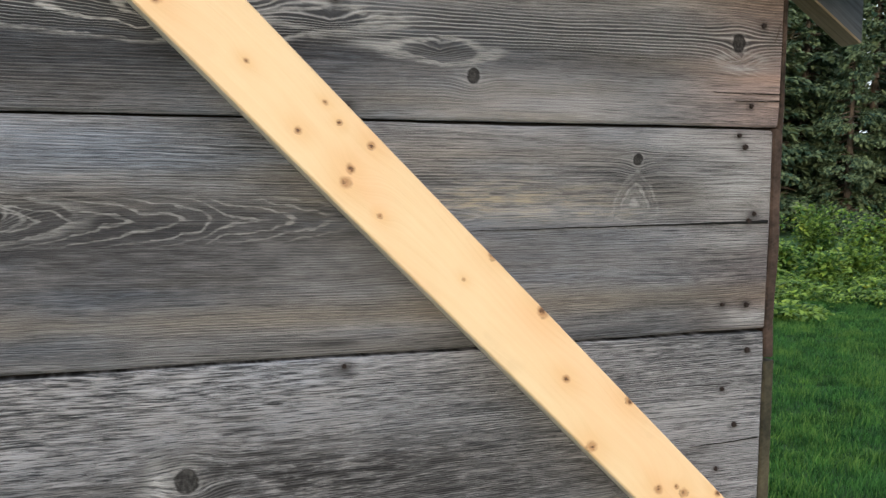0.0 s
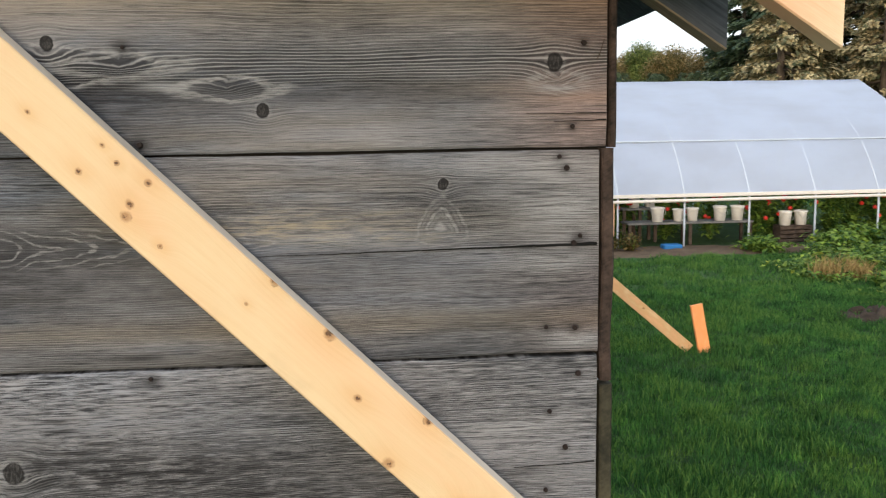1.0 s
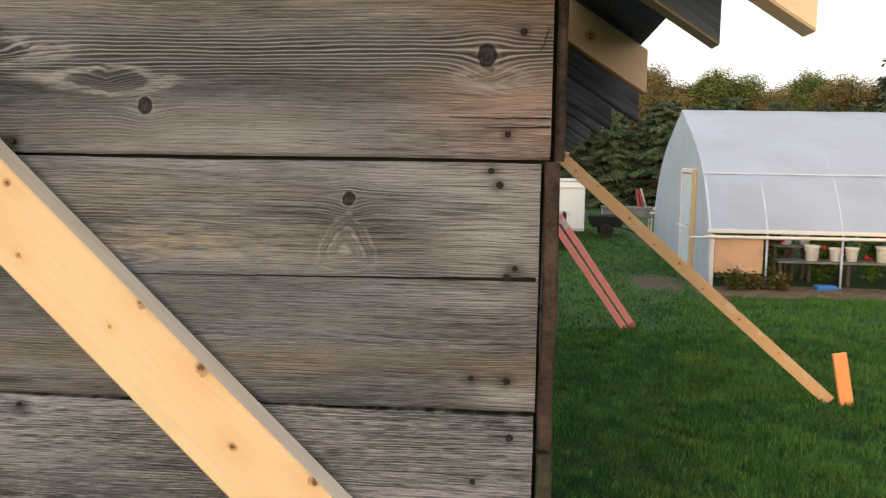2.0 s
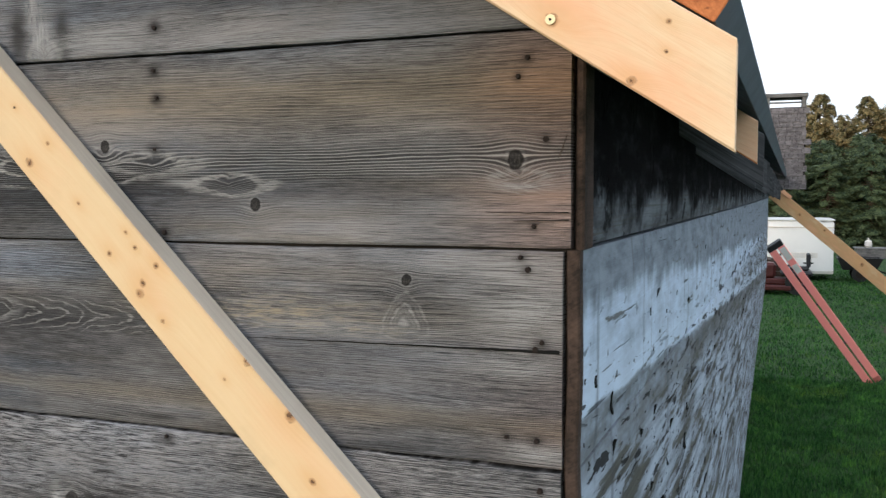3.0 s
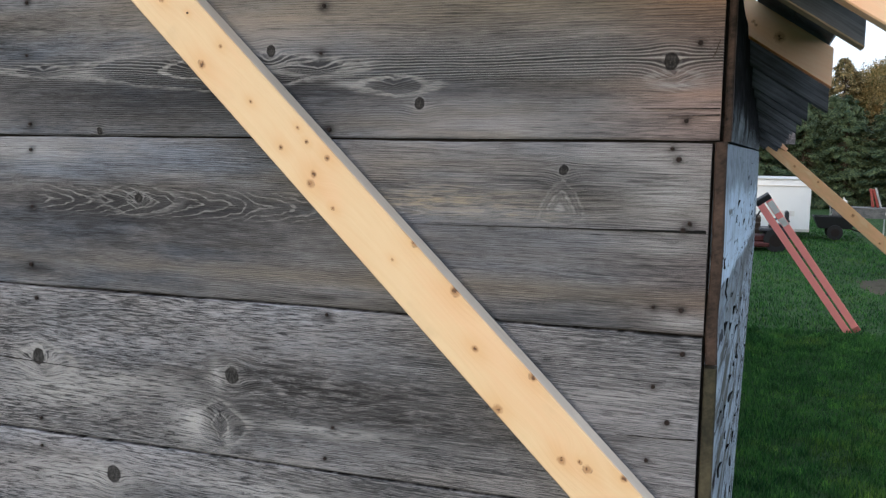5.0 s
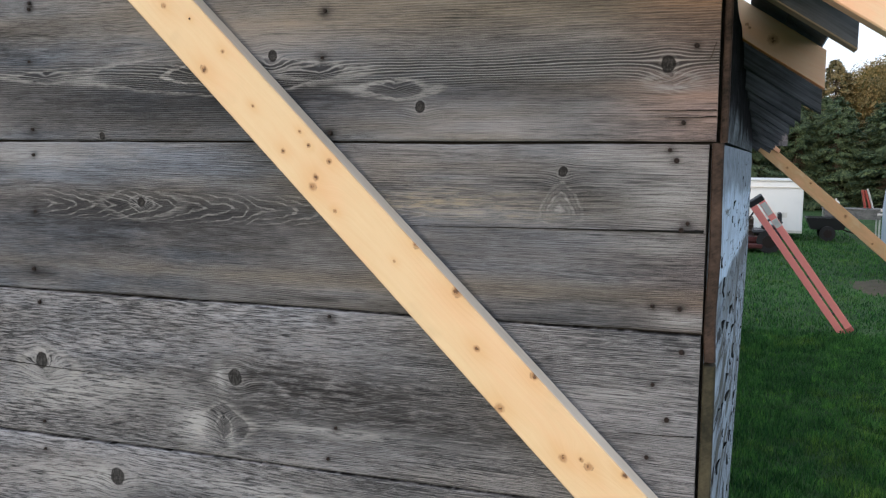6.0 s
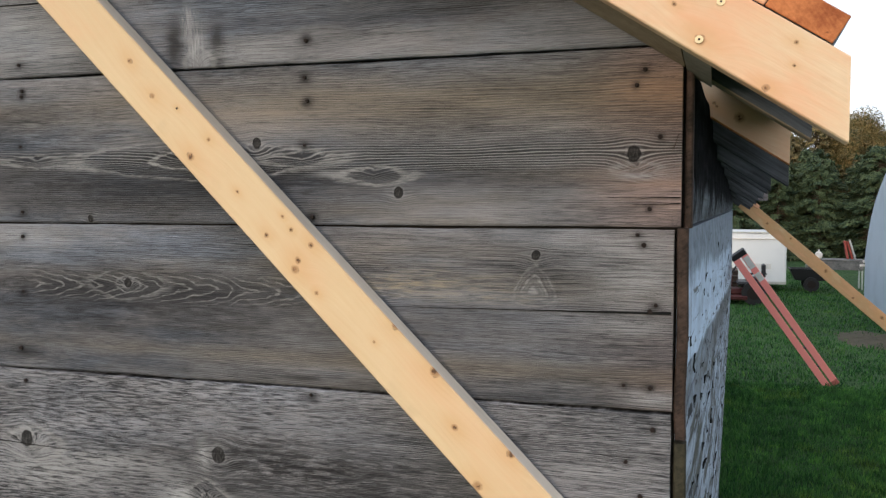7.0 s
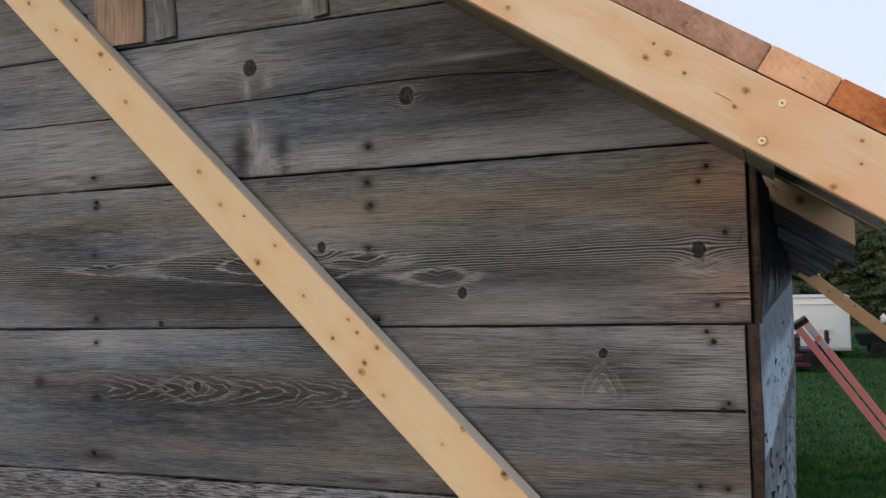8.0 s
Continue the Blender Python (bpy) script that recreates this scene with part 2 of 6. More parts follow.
    for sx, sz, rx, rz, a in pale:
        s = n.mul(n.spot(uw, vw, sx, sz, rx, rz), a)
        wisp = n.step(n.add(fibre, n.mul(patch, 0.3)), 0.15, 1.0) if rx > 0.035 else n.add(n.mul(fibre, 0.35), 0.60)
        if rz > rx * 1.3:
            wisp = n.step(n.noise(n.vec(n.mul(u, 170.0), n.mul(v, 26.0), seed + 91), 1.0, 4.0, 0.62), 0.36, 0.60, 0.05, 1.1)
        if torn_board:
            wisp = n.step(n.add(torn, n.mul(fibre, 0.30)), 0.52, 0.74, 0.05, 1.0)
        col = n.mix(n.mul(s, wisp), col, (0.37, 0.37, 0.375))
    # torn yellowish flecks over dark furrows
    for sx, sz, rx, rz, a in flecks:
        s = n.mul(n.spot(uw, vw, sx, sz, rx, rz), a)
        col = n.mix(n.mul(s, n.step(torn, 0.50, 0.38, 0.0, 0.65)), col, (0.050, 0.046, 0.040))
        col = n.mix(n.mul(s, n.step(n.add(torn, n.mul(fibre, 0.20)), 0.56, 0.74, 0.0, 0.85)), col, (0.34, 0.29, 0.20))
    # year rings: dark furrow beside a thin pale ridge
    col = n.mix(n.mul(n.math("SUBTRACT", 1.0, ring), n.mul(zone, 0.70)), col, (0.024, 0.024, 0.026))
    col = n.mix(n.mul(n.math("POWER", ring, 2.0), n.mul(zone, 0.58)), col, (0.36, 0.355, 0.35))
    if figure is not None:
        col = n.mix(hollow, col, n.mix(0.5, col, (0.045, 0.046, 0.052)))
        wispy = n.mul(n.step(n.noise(n.vec(n.mul(u, 30.0), n.mul(fw, 240.0), seed + 83), 1.0, 3.0, 0.65), 0.34, 0.60, 0.10, 0.85), n.add(n.mul(fibre, 0.55), 0.35))
        col = n.mix(n.mul(figure, wispy), col, (0.36, 0.355, 0.35))
    # iron stain round the nails
    for nx, nz in nails:
        s = n.spot(uw, vw, nx, nz - 0.001, 0.0095, 0.0085)
        col = n.mix(n.mul(s, n.add(n.mul(fibre, 0.35), 0.40)), col, (0.014, 0.012, 0.012))
    height = n.add(n.mul(n.mul(ring, zone), 0.9), n.add(n.mul(fibre, 0.9), n.mul(check, -1.2)))
    if core is not None:
        rim = n.mul(n.mul(halo, n.math("SUBTRACT", 1.0, core)), n.math("POWER", ring, 1.5))
        col = n.mix(n.mul(n.mul(rim, n.step(patch0, 0.34, 0.60, 0.15, 1.0)), 0.45), col, (0.28, 0.28, 0.275))
        rough_edge = n.add(core, n.mul(n.add(patch0, -0.5), 0.34))
        kc = n.step(rough_edge, 0.32, 0.46)
        lip = n.mul(n.step(rough_edge, 0.10, 0.22), n.step(rough_edge, 0.28, 0.38, 1.0, 0.0))
        col = n.mix(n.mul(n.mul(lip, n.step(patch0, 0.36, 0.56)), n.add(n.mul(fibre, 0.40), 0.05)), col, (0.27, 0.265, 0.26))
        grit = n.noise(n.vec(u, n.mul(v, 0.5), seed), 240.0, 4.0, 0.7)
        heart = n.mix(n.step(grit, 0.40, 0.80), (0.014, 0.013, 0.013), (0.085, 0.078, 0.072))
        heart = n.mix(n.mul(n.step(rough_edge, 0.72, 0.46), 0.75), heart, (0.010, 0.009, 0.009))
        # broad knots are weathered grey inside, with a dark check
        swirl = n.noise(n.vec(n.mul(u, 1.6), n.mul(v, 0.6), seed + 5), 120.0, 4.0, 0.7, 0.8)
        disc = n.mix(n.step(swirl, 0.40, 0.74), (0.014, 0.013, 0.013), (0.078, 0.076, 0.074))
        heart = n.mix(n.step(n.add(broad, n.mul(n.add(swirl, -0.5), 0.9)), 0.40, 0.62), heart, disc)
        col = n.mix(n.mul(kc, 0.95), col, heart)
        height = n.add(height, n.mul(kc, -0.6))
    return n.finish(col, 0.88, height, 0.45, 0.003, spec=0.2)


def new_wood(name, seed, knots=(), low=(0.62, 0.38, 0.155), high=(0.78, 0.53, 0.25), period=0.011, blush=0.25):
    """Fresh sawn softwood, grain along x, face in x and z. knots: (x, z, radius)."""
    n = Nodes(name)
    tc, u, y, v = n.coords()
    turn = n.mul(n.rand(), 20.0)
    warp = n.mul(n.add(n.noise(n.vec(n.mul(u, 1.4), n.mul(v, 8.0), n.add(turn, seed)), 1.0, 2.0), -0.5), 0.06)
    f = n.add(v, n.add(warp, n.mul(y, 0.7)))
    core = halo = None
    for kx, kz, r in knots:
        f = n.add(f, n.mul(n.spot(u, v, kx, kz, r * 4.5, r * 2.2), r * 1.3))
        c = n.spot(u, v, kx, kz, r * 0.80, r * 0.70)
        h = n.spot(u, v, kx, kz, r * 3.4, r * 2.0)
        core = c if core is None else n.math("MAXIMUM", core, c)
        halo = h if halo is None else n.math("MAXIMUM", halo, h)
    ring = n.math("SINE", n.mul(f, 2 * math.pi / period))
    ring = n.math("POWER", n.add(n.mul(ring, 0.5), 0.5), 2.2)
    fibre = n.noise(n.vec(n.mul(u, 14.0), n.mul(f, 600.0), n.add(turn, seed + 1)), 1.0, 3.0)
    large = n.noise(n.vec(n.mul(u, 2.2), n.mul(v, 12.0), n.add(turn, seed + 5)), 1.0, 3.0)
    col = n.mix(n.add(n.mul(fibre, 0.5), n.mul(large, 0.5)), low, high)
    col = n.mix(n.mul(ring, 0.05), col, (0.60, 0.34, 0.13))
    pink = n.noise(n.vec(n.mul(u, 5.0), n.mul(v, 16.0), n.add(turn, seed + 9)), 1.0, 4.0, 0.6)
    col = n.mix(n.mul(n.step(pink, 0.42, 0.70), blush), col, (0.74, 0.40, 0.23))
    col = n.mix(n.mul(n.step(pink, 0.52, 0.30), blush * 0.5), col, (0.82, 0.70, 0.50))
    height = n.add(n.mul(fibre, 0.6), n.mul(ring, 0.25))
    grime = n.step(n.noise(tc, 9.0, 4.0, 0.65), 0.55, 0.8)
    col = n.mix(n.mul(grime, 0.16), col, (0.33, 0.22, 0.12))
    if core is not None:
        kn = n.noise(tc, 150.0, 3.0, 0.7)
        col = n.mix(n.mul(halo, 0.42), col, (0.60, 0.34, 0.14))
        kr = n.add(core, n.mul(n.add(kn, -0.5), 0.7))
        kc = n.step(kr, 0.30, 0.80)
        col = n.mix(n.mul(kc, 0.72), col, (0.31, 0.155, 0.062))
        # dark bark line round part of the knot, and a split pith
        bark = n.mul(n.mul(n.step(kr, 0.30, 0.42), n.step(kr, 0.50, 0.64, 1.0, 0.0)), n.step(n.noise(tc, 70.0, 2.0), 0.52, 0.62))
        col = n.mix(n.mul(bark, 0.45), col, (0.085, 0.034, 0.014))
        pit = n.step(n.add(core, n.mul(n.add(kn, -0.5), 1.6)), 0.80, 1.05)
        col = n.mix(n.mul(pit, 0.85), col, (0.055, 0.022, 0.010))
        height = n.add(height, n.mul(kc, -0.3))
    return n.finish(col, 0.62, height, 0.25, 0.002, spec=0.3)


def rough_stock(name, low, high, seed=0.0, scale=1.0, rough=0.85):
    """Plain worn surface with grain, blotches and fine relief, along the object's x."""
    n = Nodes(name)
    tc, x, y, z = n.coords()
    turn = n.add(n.mul(n.rand(), 30.0), seed)
    grain = n.noise(n.vec(n.mul(x, 6.0 * scale), n.mul(y, 160.0 * scale), n.add(n.mul(z, 160.0 * scale), turn)), 1.0, 4.0, 0.65)
    blot = n.noise(n.vec(n.add(x, turn), y, z), 7.0 * scale, 4.0, 0.6)
    f = n.step(n.add(n.mul(grain, 0.6), n.mul(blot, 0.5)), 0.3, 0.82)
    col = n.mix(f, low, high)
    return n.finish(col, rough, grain, 0.35, 0.004, spec=0.25)


def sawn_end(name, low, high, seed):
    """Rough sawn end of a plank: blotched, with saw marks and dark flecks."""
    n = Nodes(name)
    tc, x, y, z = n.coords()
    at = n.vec(n.add(x, seed), y, z)
    blot = n.noise(at, 16.0, 4.0, 0.65)
    fine = n.noise(at, 130.0, 4.0, 0.7)
    saw = n.noise(n.vec(n.add(n.mul(x, 300.0), n.mul(z, 190.0)), n.mul(y, 4.0), n.add(n.mul(z, 14.0), seed)), 1.0, 2.0)
    col = n.mix(n.step(n.add(n.mul(blot, 0.7), n.add(n.mul(fine, 0.35), n.mul(saw, 0.15))), 0.36, 0.84), low, high)
    fleck = n.step(n.noise(at, 45.0, 3.0, 0.6), 0.66, 0.74)
    col = n.mix(n.mul(fleck, 0.6), col, tuple(c * 0.3 for c in low))
    return n.finish(col, 0.85, n.add(fine, saw), 0.4, 0.003, spec=0.25)


def plain(name, color, rough=0.6, metal=0.0, wear=0.25, scale=12.0):
    """Painted, moulded or metal surface with slight dirt and unevenness."""
    n = Nodes(name)
    tc, x, y, z = n.coords()
    a = n.noise(tc, scale, 4.0, 0.6)
    b = n.noise(tc, scale * 9, 2.0)
    dirt = n.add(n.mul(n.step(a, 0.42, 0.75), wear), n.mul(b, wear * 0.2))
    col = n.mix(dirt, color, tuple(c * 0.45 + 0.02 for c in color))
    return n.finish(col, n.add(n.mul(a, 0.2), rough - 0.1), b, 0.12, 0.003, metal=metal)


def peeling_paint(name, top=False):
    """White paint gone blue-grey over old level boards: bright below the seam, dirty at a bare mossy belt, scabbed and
    holed lower down. top: the upper board, dark with drips and painted eave shade, rags of pale paint along its lower
    edge."""
    n = Nodes(name)
    tc, x, u, v = n.coords()
    grain = n.noise(n.vec(n.mul(u, 1.6), n.mul(v, 150.0), 3.0), 1.0, 4.0, 0.65)
    streak = n.noise(n.vec(n.mul(u, 2.4), n.mul(v, 24.0), 8.0), 1.0, 5.0, 0.66)
    blot = n.noise(n.vec(n.mul(u, 2.2), n.mul(v, 6.0), 4.0), 1.0, 5.0, 0.62)
    mott = n.noise(n.vec(n.mul(u, 9.0), n.mul(v, 24.0), 2.0), 1.0, 5.0, 0.68)
    run = n.noise(n.vec(n.mul(u, 11.0), n.mul(v, 1.3), 5.0), 1.0, 4.0, 0.62)
    drop = n.noise(n.vec(n.mul(u, 15.0), n.mul(v, 40.0), 23.0), 1.0, 4.0, 0.62, 0.4)
    wood = n.mix(n.step(n.add(n.mul(grain, 0.6), n.mul(mott, 0.5)), 0.35, 0.75), (0.022, 0.021, 0.017), (0.105, 0.100, 0.078))
    bright = n.mix(n.step(mott, 0.35, 0.70), (0.54, 0.65, 0.80), (0.40, 0.48, 0.60))
    dull = n.mix(n.step(mott, 0.35, 0.70), (0.21, 0.245, 0.29), (0.10, 0.115, 0.135))
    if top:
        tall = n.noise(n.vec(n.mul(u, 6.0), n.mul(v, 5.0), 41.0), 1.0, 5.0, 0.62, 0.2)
        # black drips, with the eave's shade painted in as darkening towards the top
        drip_shade = n.step(n.add(v, n.mul(n.add(tall, -0.5), 0.34)), 2.33, 2.40)
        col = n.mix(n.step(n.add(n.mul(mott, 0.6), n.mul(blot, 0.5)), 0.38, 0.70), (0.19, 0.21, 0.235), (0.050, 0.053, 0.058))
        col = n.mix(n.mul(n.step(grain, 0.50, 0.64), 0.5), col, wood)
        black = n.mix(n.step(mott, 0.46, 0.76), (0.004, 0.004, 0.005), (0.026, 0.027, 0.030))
        col = n.mix(drip_shade, col, black)
        scab = n.mul(n.step(n.noise(n.vec(n.mul(u, 9.0), n.mul(v, 9.0), 47.0), 1.0, 4.0, 0.6), 0.58, 0.63), 0.9)
    else:
        grimy = n.step(n.add(v, n.add(n.mul(n.add(blot, -0.5), 0.16), n.add(n.mul(n.add(run, -0.5), 0.12), n.mul(n.add(u, -1.15), 0.035)))), 2.205, 2.255)
        low = n.step(n.add(v, n.mul(n.add(blot, -0.5), 0.14)), 2.02, 1.93)
        col = n.mix(n.step(n.add(n.mul(blot, 0.6), n.mul(run, 0.4)), 0.42, 0.66), bright, n.mix(0.45, bright, dull))
        col = n.mix(n.mul(grimy, 0.85), col, dull)
        lower = n.mix(n.step(n.add(n.mul(streak, 0.7), n.mul(blot, 0.4)), 0.44, 0.66), (0.37, 0.43, 0.52), (0.125, 0.138, 0.152))
        col = n.mix(low, col, lower)
        # bare strips along the grain, and one mossy belt
        depth = n.add(n.add(2.085, n.mul(n.add(u, -1.1), -0.060)), n.mul(n.add(v, n.add(n.mul(n.add(blot, -0.5), 0.08), n.mul(n.add(mott, -0.5), 0.035))), -1.0))
        belt = n.mul(n.step(depth, -0.002, 0.012), n.step(depth, 0.06, 0.15, 0.75, 0.0))
        glare = n.mul(n.step(depth, -0.085, -0.02), n.step(depth, -0.004, 0.006, 1.0, 0.0))
        col = n.mix(n.mul(glare, 0.55), col, (0.56, 0.67, 0.82))
        bare = n.step(n.add(n.mul(streak, 0.8), n.add(n.mul(mott, 0.25), n.mul(low, 0.09))), 0.635, 0.665)
        bare = n.math("MAXIMUM", n.mul(bare, 0.8), n.mul(belt, n.step(mott, 0.22, 0.62, 0.55, 1.0)))
        col = n.mix(bare, col, wood)
        # thin rain runs
        line = n.step(n.noise(n.vec(n.mul(u, 12.0), n.mul(v, 0.9), 31.0), 1.0, 4.0, 0.7), 0.56, 0.64)
        col = n.mix(n.mul(line, 0.48), col, (0.06, 0.065, 0.075))
        scab = n.mul(n.step(drop, 0.640, 0.655), n.step(v, 2.25, 2.05, 0.35, 1.0))
    hole = n.noise(n.vec(n.mul(u, 4.2), n.mul(v, 26.0), 13.0), 1.0, 4.0, 0.60, 0.5)
    hole = n.mul(n.step(hole, 0.592, 0.602), n.step(v, 2.13, 2.00, 0.0, 1.0))
    crack = n.mul(n.step(n.noise(n.vec(n.mul(u, 1.8), n.mul(v, 60.0), 17.0), 1.0, 3.0, 0.6), 0.655, 0.68), 0.8)
    dark = n.math("MAXIMUM", hole, n.math("MAXIMUM", crack, scab))
    col = n.mix(n.mul(dark, 0.94), col, (0.007, 0.007, 0.008))
    height = n.add(n.mul(grain, 0.4), n.mul(dark, -1.4))
    return n.finish(col, 0.92 if top else 0.80, height, 0.6, 0.004, spec=0.04 if top else 0.25)


def lawn(name):
    n = Nodes(name)
    tc, x, y, z = n.coords()
    a = n.noise(tc, 0.35, 4.0)
    b = n.noise(tc, 3.0, 5.0, 0.65)
    c = n.noise(tc, 60.0, 3.0, 0.7)
    col = n.mix(n.step(n.add(n.mul(a, 0.4), n.add(n.mul(b, 0.4), n.mul(c, 0.4))), 0.4, 0.8), (0.012, 0.040, 0.010), (0.055, 0.115, 0.024))
    soil = n.step(n.noise(n.vec(n.mul(x, 0.55), n.mul(y, 0.9), 4.0), 1.0, 4.0), 0.66, 0.74)
    col = n.mix(n.mul(soil, 0.7), col, (0.075, 0.058, 0.036))
    return n.finish(col, 0.9, n.add(b, c), 0.8, 0.05)


def blade_leaf(name, low, high, through=0.3, rough=0.6, clumps=0.0):
    """Leaves and grass: colour varies from piece to piece, a little light passes through. clumps: how far the colour
    also varies from clump to clump."""
    n = Nodes(name)
    isl = n.tree.nodes.new("ShaderNodeNewGeometry").outputs["Random Per Island"]
    tc, x, y, z = n.coords()
    patch = n.noise(tc, 1.1, 4.0, 0.65)
    col = n.mix(n.step(n.add(n.mul(isl, 0.75), n.mul(patch, 0.95)), 0.48, 1.24), low, high)
    if clumps:
        clump = n.noise(n.vec(x, y, 2.0), 4.5, 4.0, 0.62)
        yellow = n.noise(n.vec(x, y, 9.0), 1.6, 4.0, 0.60)
        col = n.mix(n.mul(n.step(clump, 0.50, 0.34), clumps), col, n.mix(0.55, col, (0.006, 0.024, 0.008)))
        col = n.mix(n.mul(n.step(clump, 0.52, 0.68), clumps), col, n.mix(1.0, col, (1.75, 1.60, 1.25), "MULTIPLY"))
        col = n.mix(n.mul(n.step(yellow, 0.54, 0.70), clumps * 0.8), col, n.mix(1.0, col, (1.9, 1.25, 0.9), "MULTIPLY"))
    n.finish(col, rough, spec=0.2)
    tr = n.put("ShaderNodeBsdfTranslucent", Color=col)
    mixer = n.put("ShaderNodeMixShader", Fac=through)
    n.tree.links.new(n.bsdf.outputs[0], mixer.inputs[1])
    n.tree.links.new(tr.outputs[0], mixer.inputs[2])
    n.tree.links.new(mixer.outputs[0], n.tree.nodes["Material Output"].inputs["Surface"])
    return n.mat


def film_cover(name):
    """Milky greenhouse film: lets soft light through, faint sheen, dusty."""
    n = Nodes(name)
    tc, x, y, z = n.coords()
    dust = n.noise(n.vec(n.mul(x, 0.7), n.mul(y, 1.4), n.mul(z, 0.5)), 1.0, 4.0)
    fine = n.noise(tc, 3.0, 4.0)
    col = n.mix(n.step(dust, 0.30, 0.75), (0.56, 0.62, 0.77), (0.49, 0.53, 0.645))
    n.finish(col, 0.32, n.add(dust, n.mul(fine, 0.3)), 0.15, 0.05, spec=0.5)
    tr = n.put("ShaderNodeBsdfTranslucent", Color=col)
    m1 = n.put("ShaderNodeMixShader", Fac=0.34)
    n.tree.links.new(n.bsdf.outputs[0], m1.inputs[1])
    n.tree.links.new(tr.outputs[0], m1.inputs[2])
    clear = n.put("ShaderNodeBsdfTransparent")
    m2 = n.put("ShaderNodeMixShader", Fac=0.10)
    n.tree.links.new(m1.outputs[0], m2.inputs[1])
    n.tree.links.new(clear.outputs[0], m2.inputs[2])
    n.tree.links.new(m2.outputs[0], n.tree.nodes["Material Output"].inputs["Surface"])
    return n.mat


PAINTED = peeling_paint("peeling_paint")
LAWN = lawn("lawn")
GRASS = blade_leaf("grass_blades", (0.014, 0.062, 0.018), (0.092, 0.225, 0.048), 0.35, clumps=1.0)
WEED = blade_leaf("weed_leaves", (0.034, 0.090, 0.016), (0.24, 0.35, 0.055), 0.35, clumps=0.8)
TUFT = blade_leaf("tuft_grass", (0.030, 0.095, 0.020), (0.15, 0.27, 0.052), 0.35)
RUSSET = blade_leaf("russet_leaves", (0.040, 0.050, 0.014), (0.22, 0.15, 0.05), 0.3)
DRY = blade_leaf("dry_grass", (0.22, 0.15, 0.05), (0.42, 0.31, 0.13), 0.3)
NEEDLE = blade_leaf("spruce_needles", (0.080, 0.095, 0.048), (0.60, 0.49, 0.27), 0.15)
NEEDLE_DARK = blade_leaf("dark_spruce_needles", (0.024, 0.052, 0.034), (0.150, 0.190, 0.088), 0.12)
NEEDLE_MID = blade_leaf("dusty_spruce_needles", (0.060, 0.072, 0.034), (0.42, 0.32, 0.15), 0.12)
LEAF_GREEN = blade_leaf("green_tree_leaves", (0.050, 0.085, 0.022), (0.28, 0.32, 0.085), 0.3)
LEAF = blade_leaf("tree_leaves", (0.095, 0.10, 0.036), (0.40, 0.29, 0.12), 0.3)
BARK = rough_stock("bark", (0.045, 0.033, 0.024), (0.14, 0.11, 0.08))
OLD_GREY = rough_stock("old_grey_timber", (0.06, 0.062, 0.065), (0.26, 0.25, 0.235))
OLD_BROWN = rough_stock("old_brown_timber", (0.012, 0.009, 0.007), (0.125, 0.090, 0.068), 3)
OLD_DARK = rough_stock("old_blackened_timber", (0.016, 0.017, 0.019), (0.150, 0.156, 0.168), 33, 0.8)
PATCH_BROWN = rough_stock("red_brown_patch", (0.075, 0.042, 0.028), (0.43, 0.31, 0.225), 29)
DARK_BACK = rough_stock("dark_sheathing", (0.012, 0.011, 0.010), (0.04, 0.036, 0.032), 7)
RED_END = sawn_end("dark_red_sawn_wood", (0.24, 0.062, 0.020), (0.66, 0.25, 0.09), 9)
PEACH_END = sawn_end("peach_sawn_wood", (0.60, 0.29, 0.15), (0.86, 0.52, 0.32), 11)
MAUVE_END = sawn_end("mauve_sawn_wood", (0.22, 0.115, 0.08), (0.58, 0.35, 0.25), 13)
POST_BROWN = sawn_end("rough_brown_post", (0.006, 0.005, 0.004), (0.085, 0.056, 0.043), 51)
POST_MOSS = sawn_end("mossy_brown_post", (0.012, 0.012, 0.008), (0.075, 0.066, 0.040), 57)
VOID = plain("black_crack", (0.004, 0.004, 0.004), 0.95)
RUST = plain("rusty_iron", (0.020, 0.013, 0.011), 0.8, 0.2)
BRASS = plain("gold_screw_zinc", (0.88, 0.72, 0.44), 0.5, 0.0, 0.05)
LADDER_RED = plain("red_fibreglass", (0.98, 0.34, 0.30), 0.45, 0.0, 0.06)
FOOT_RED = plain("dull_red_foot", (0.55, 0.16, 0.13), 0.6)
BLACK = plain("black_plastic", (0.022, 0.022, 0.024), 0.5)
ALUMINIUM = plain("aluminium", (0.62, 0.62, 0.60), 0.4, 0.85)
LABEL_WHITE = plain("label_white", (0.72, 0.70, 0.66), 0.5)
WHITE_PAINT = plain("white_enamel", (0.80, 0.80, 0.79), 0.35, 0.0, 0.12, 2.0)
GALV = plain("galvanised_pipe", (0.68, 0.68, 0.67), 0.45, 0.5, 0.2)
POLY = plain("white_poly_pipe", (0.68, 0.63, 0.58), 0.5, 0.0, 0.15)
BUCKET = plain("white_bucket", (0.78, 0.75, 0.70), 0.45, 0.0, 0.2)
MACHINE_RED = plain("dull_red_paint", (0.07, 0.016, 0.014), 0.5)
CHAIR_RED = plain("faded_red_cloth", (0.34, 0.075, 0.055), 0.8)
RUBBER = plain("tyre_rubber", (0.02, 0.02, 0.02), 0.8)
TOMATO = plain("tomato_skin", (0.55, 0.035, 0.02), 0.3, 0.0, 0.1)
SOIL = rough_stock("dark_soil", (0.018, 0.013, 0.010), (0.075, 0.055, 0.040), 15, 0.6)
ORANGE_STAKE = new_wood("sun_orange_lumber", 40, (), (0.74, 0.24, 0.07), (0.90, 0.37, 0.12))
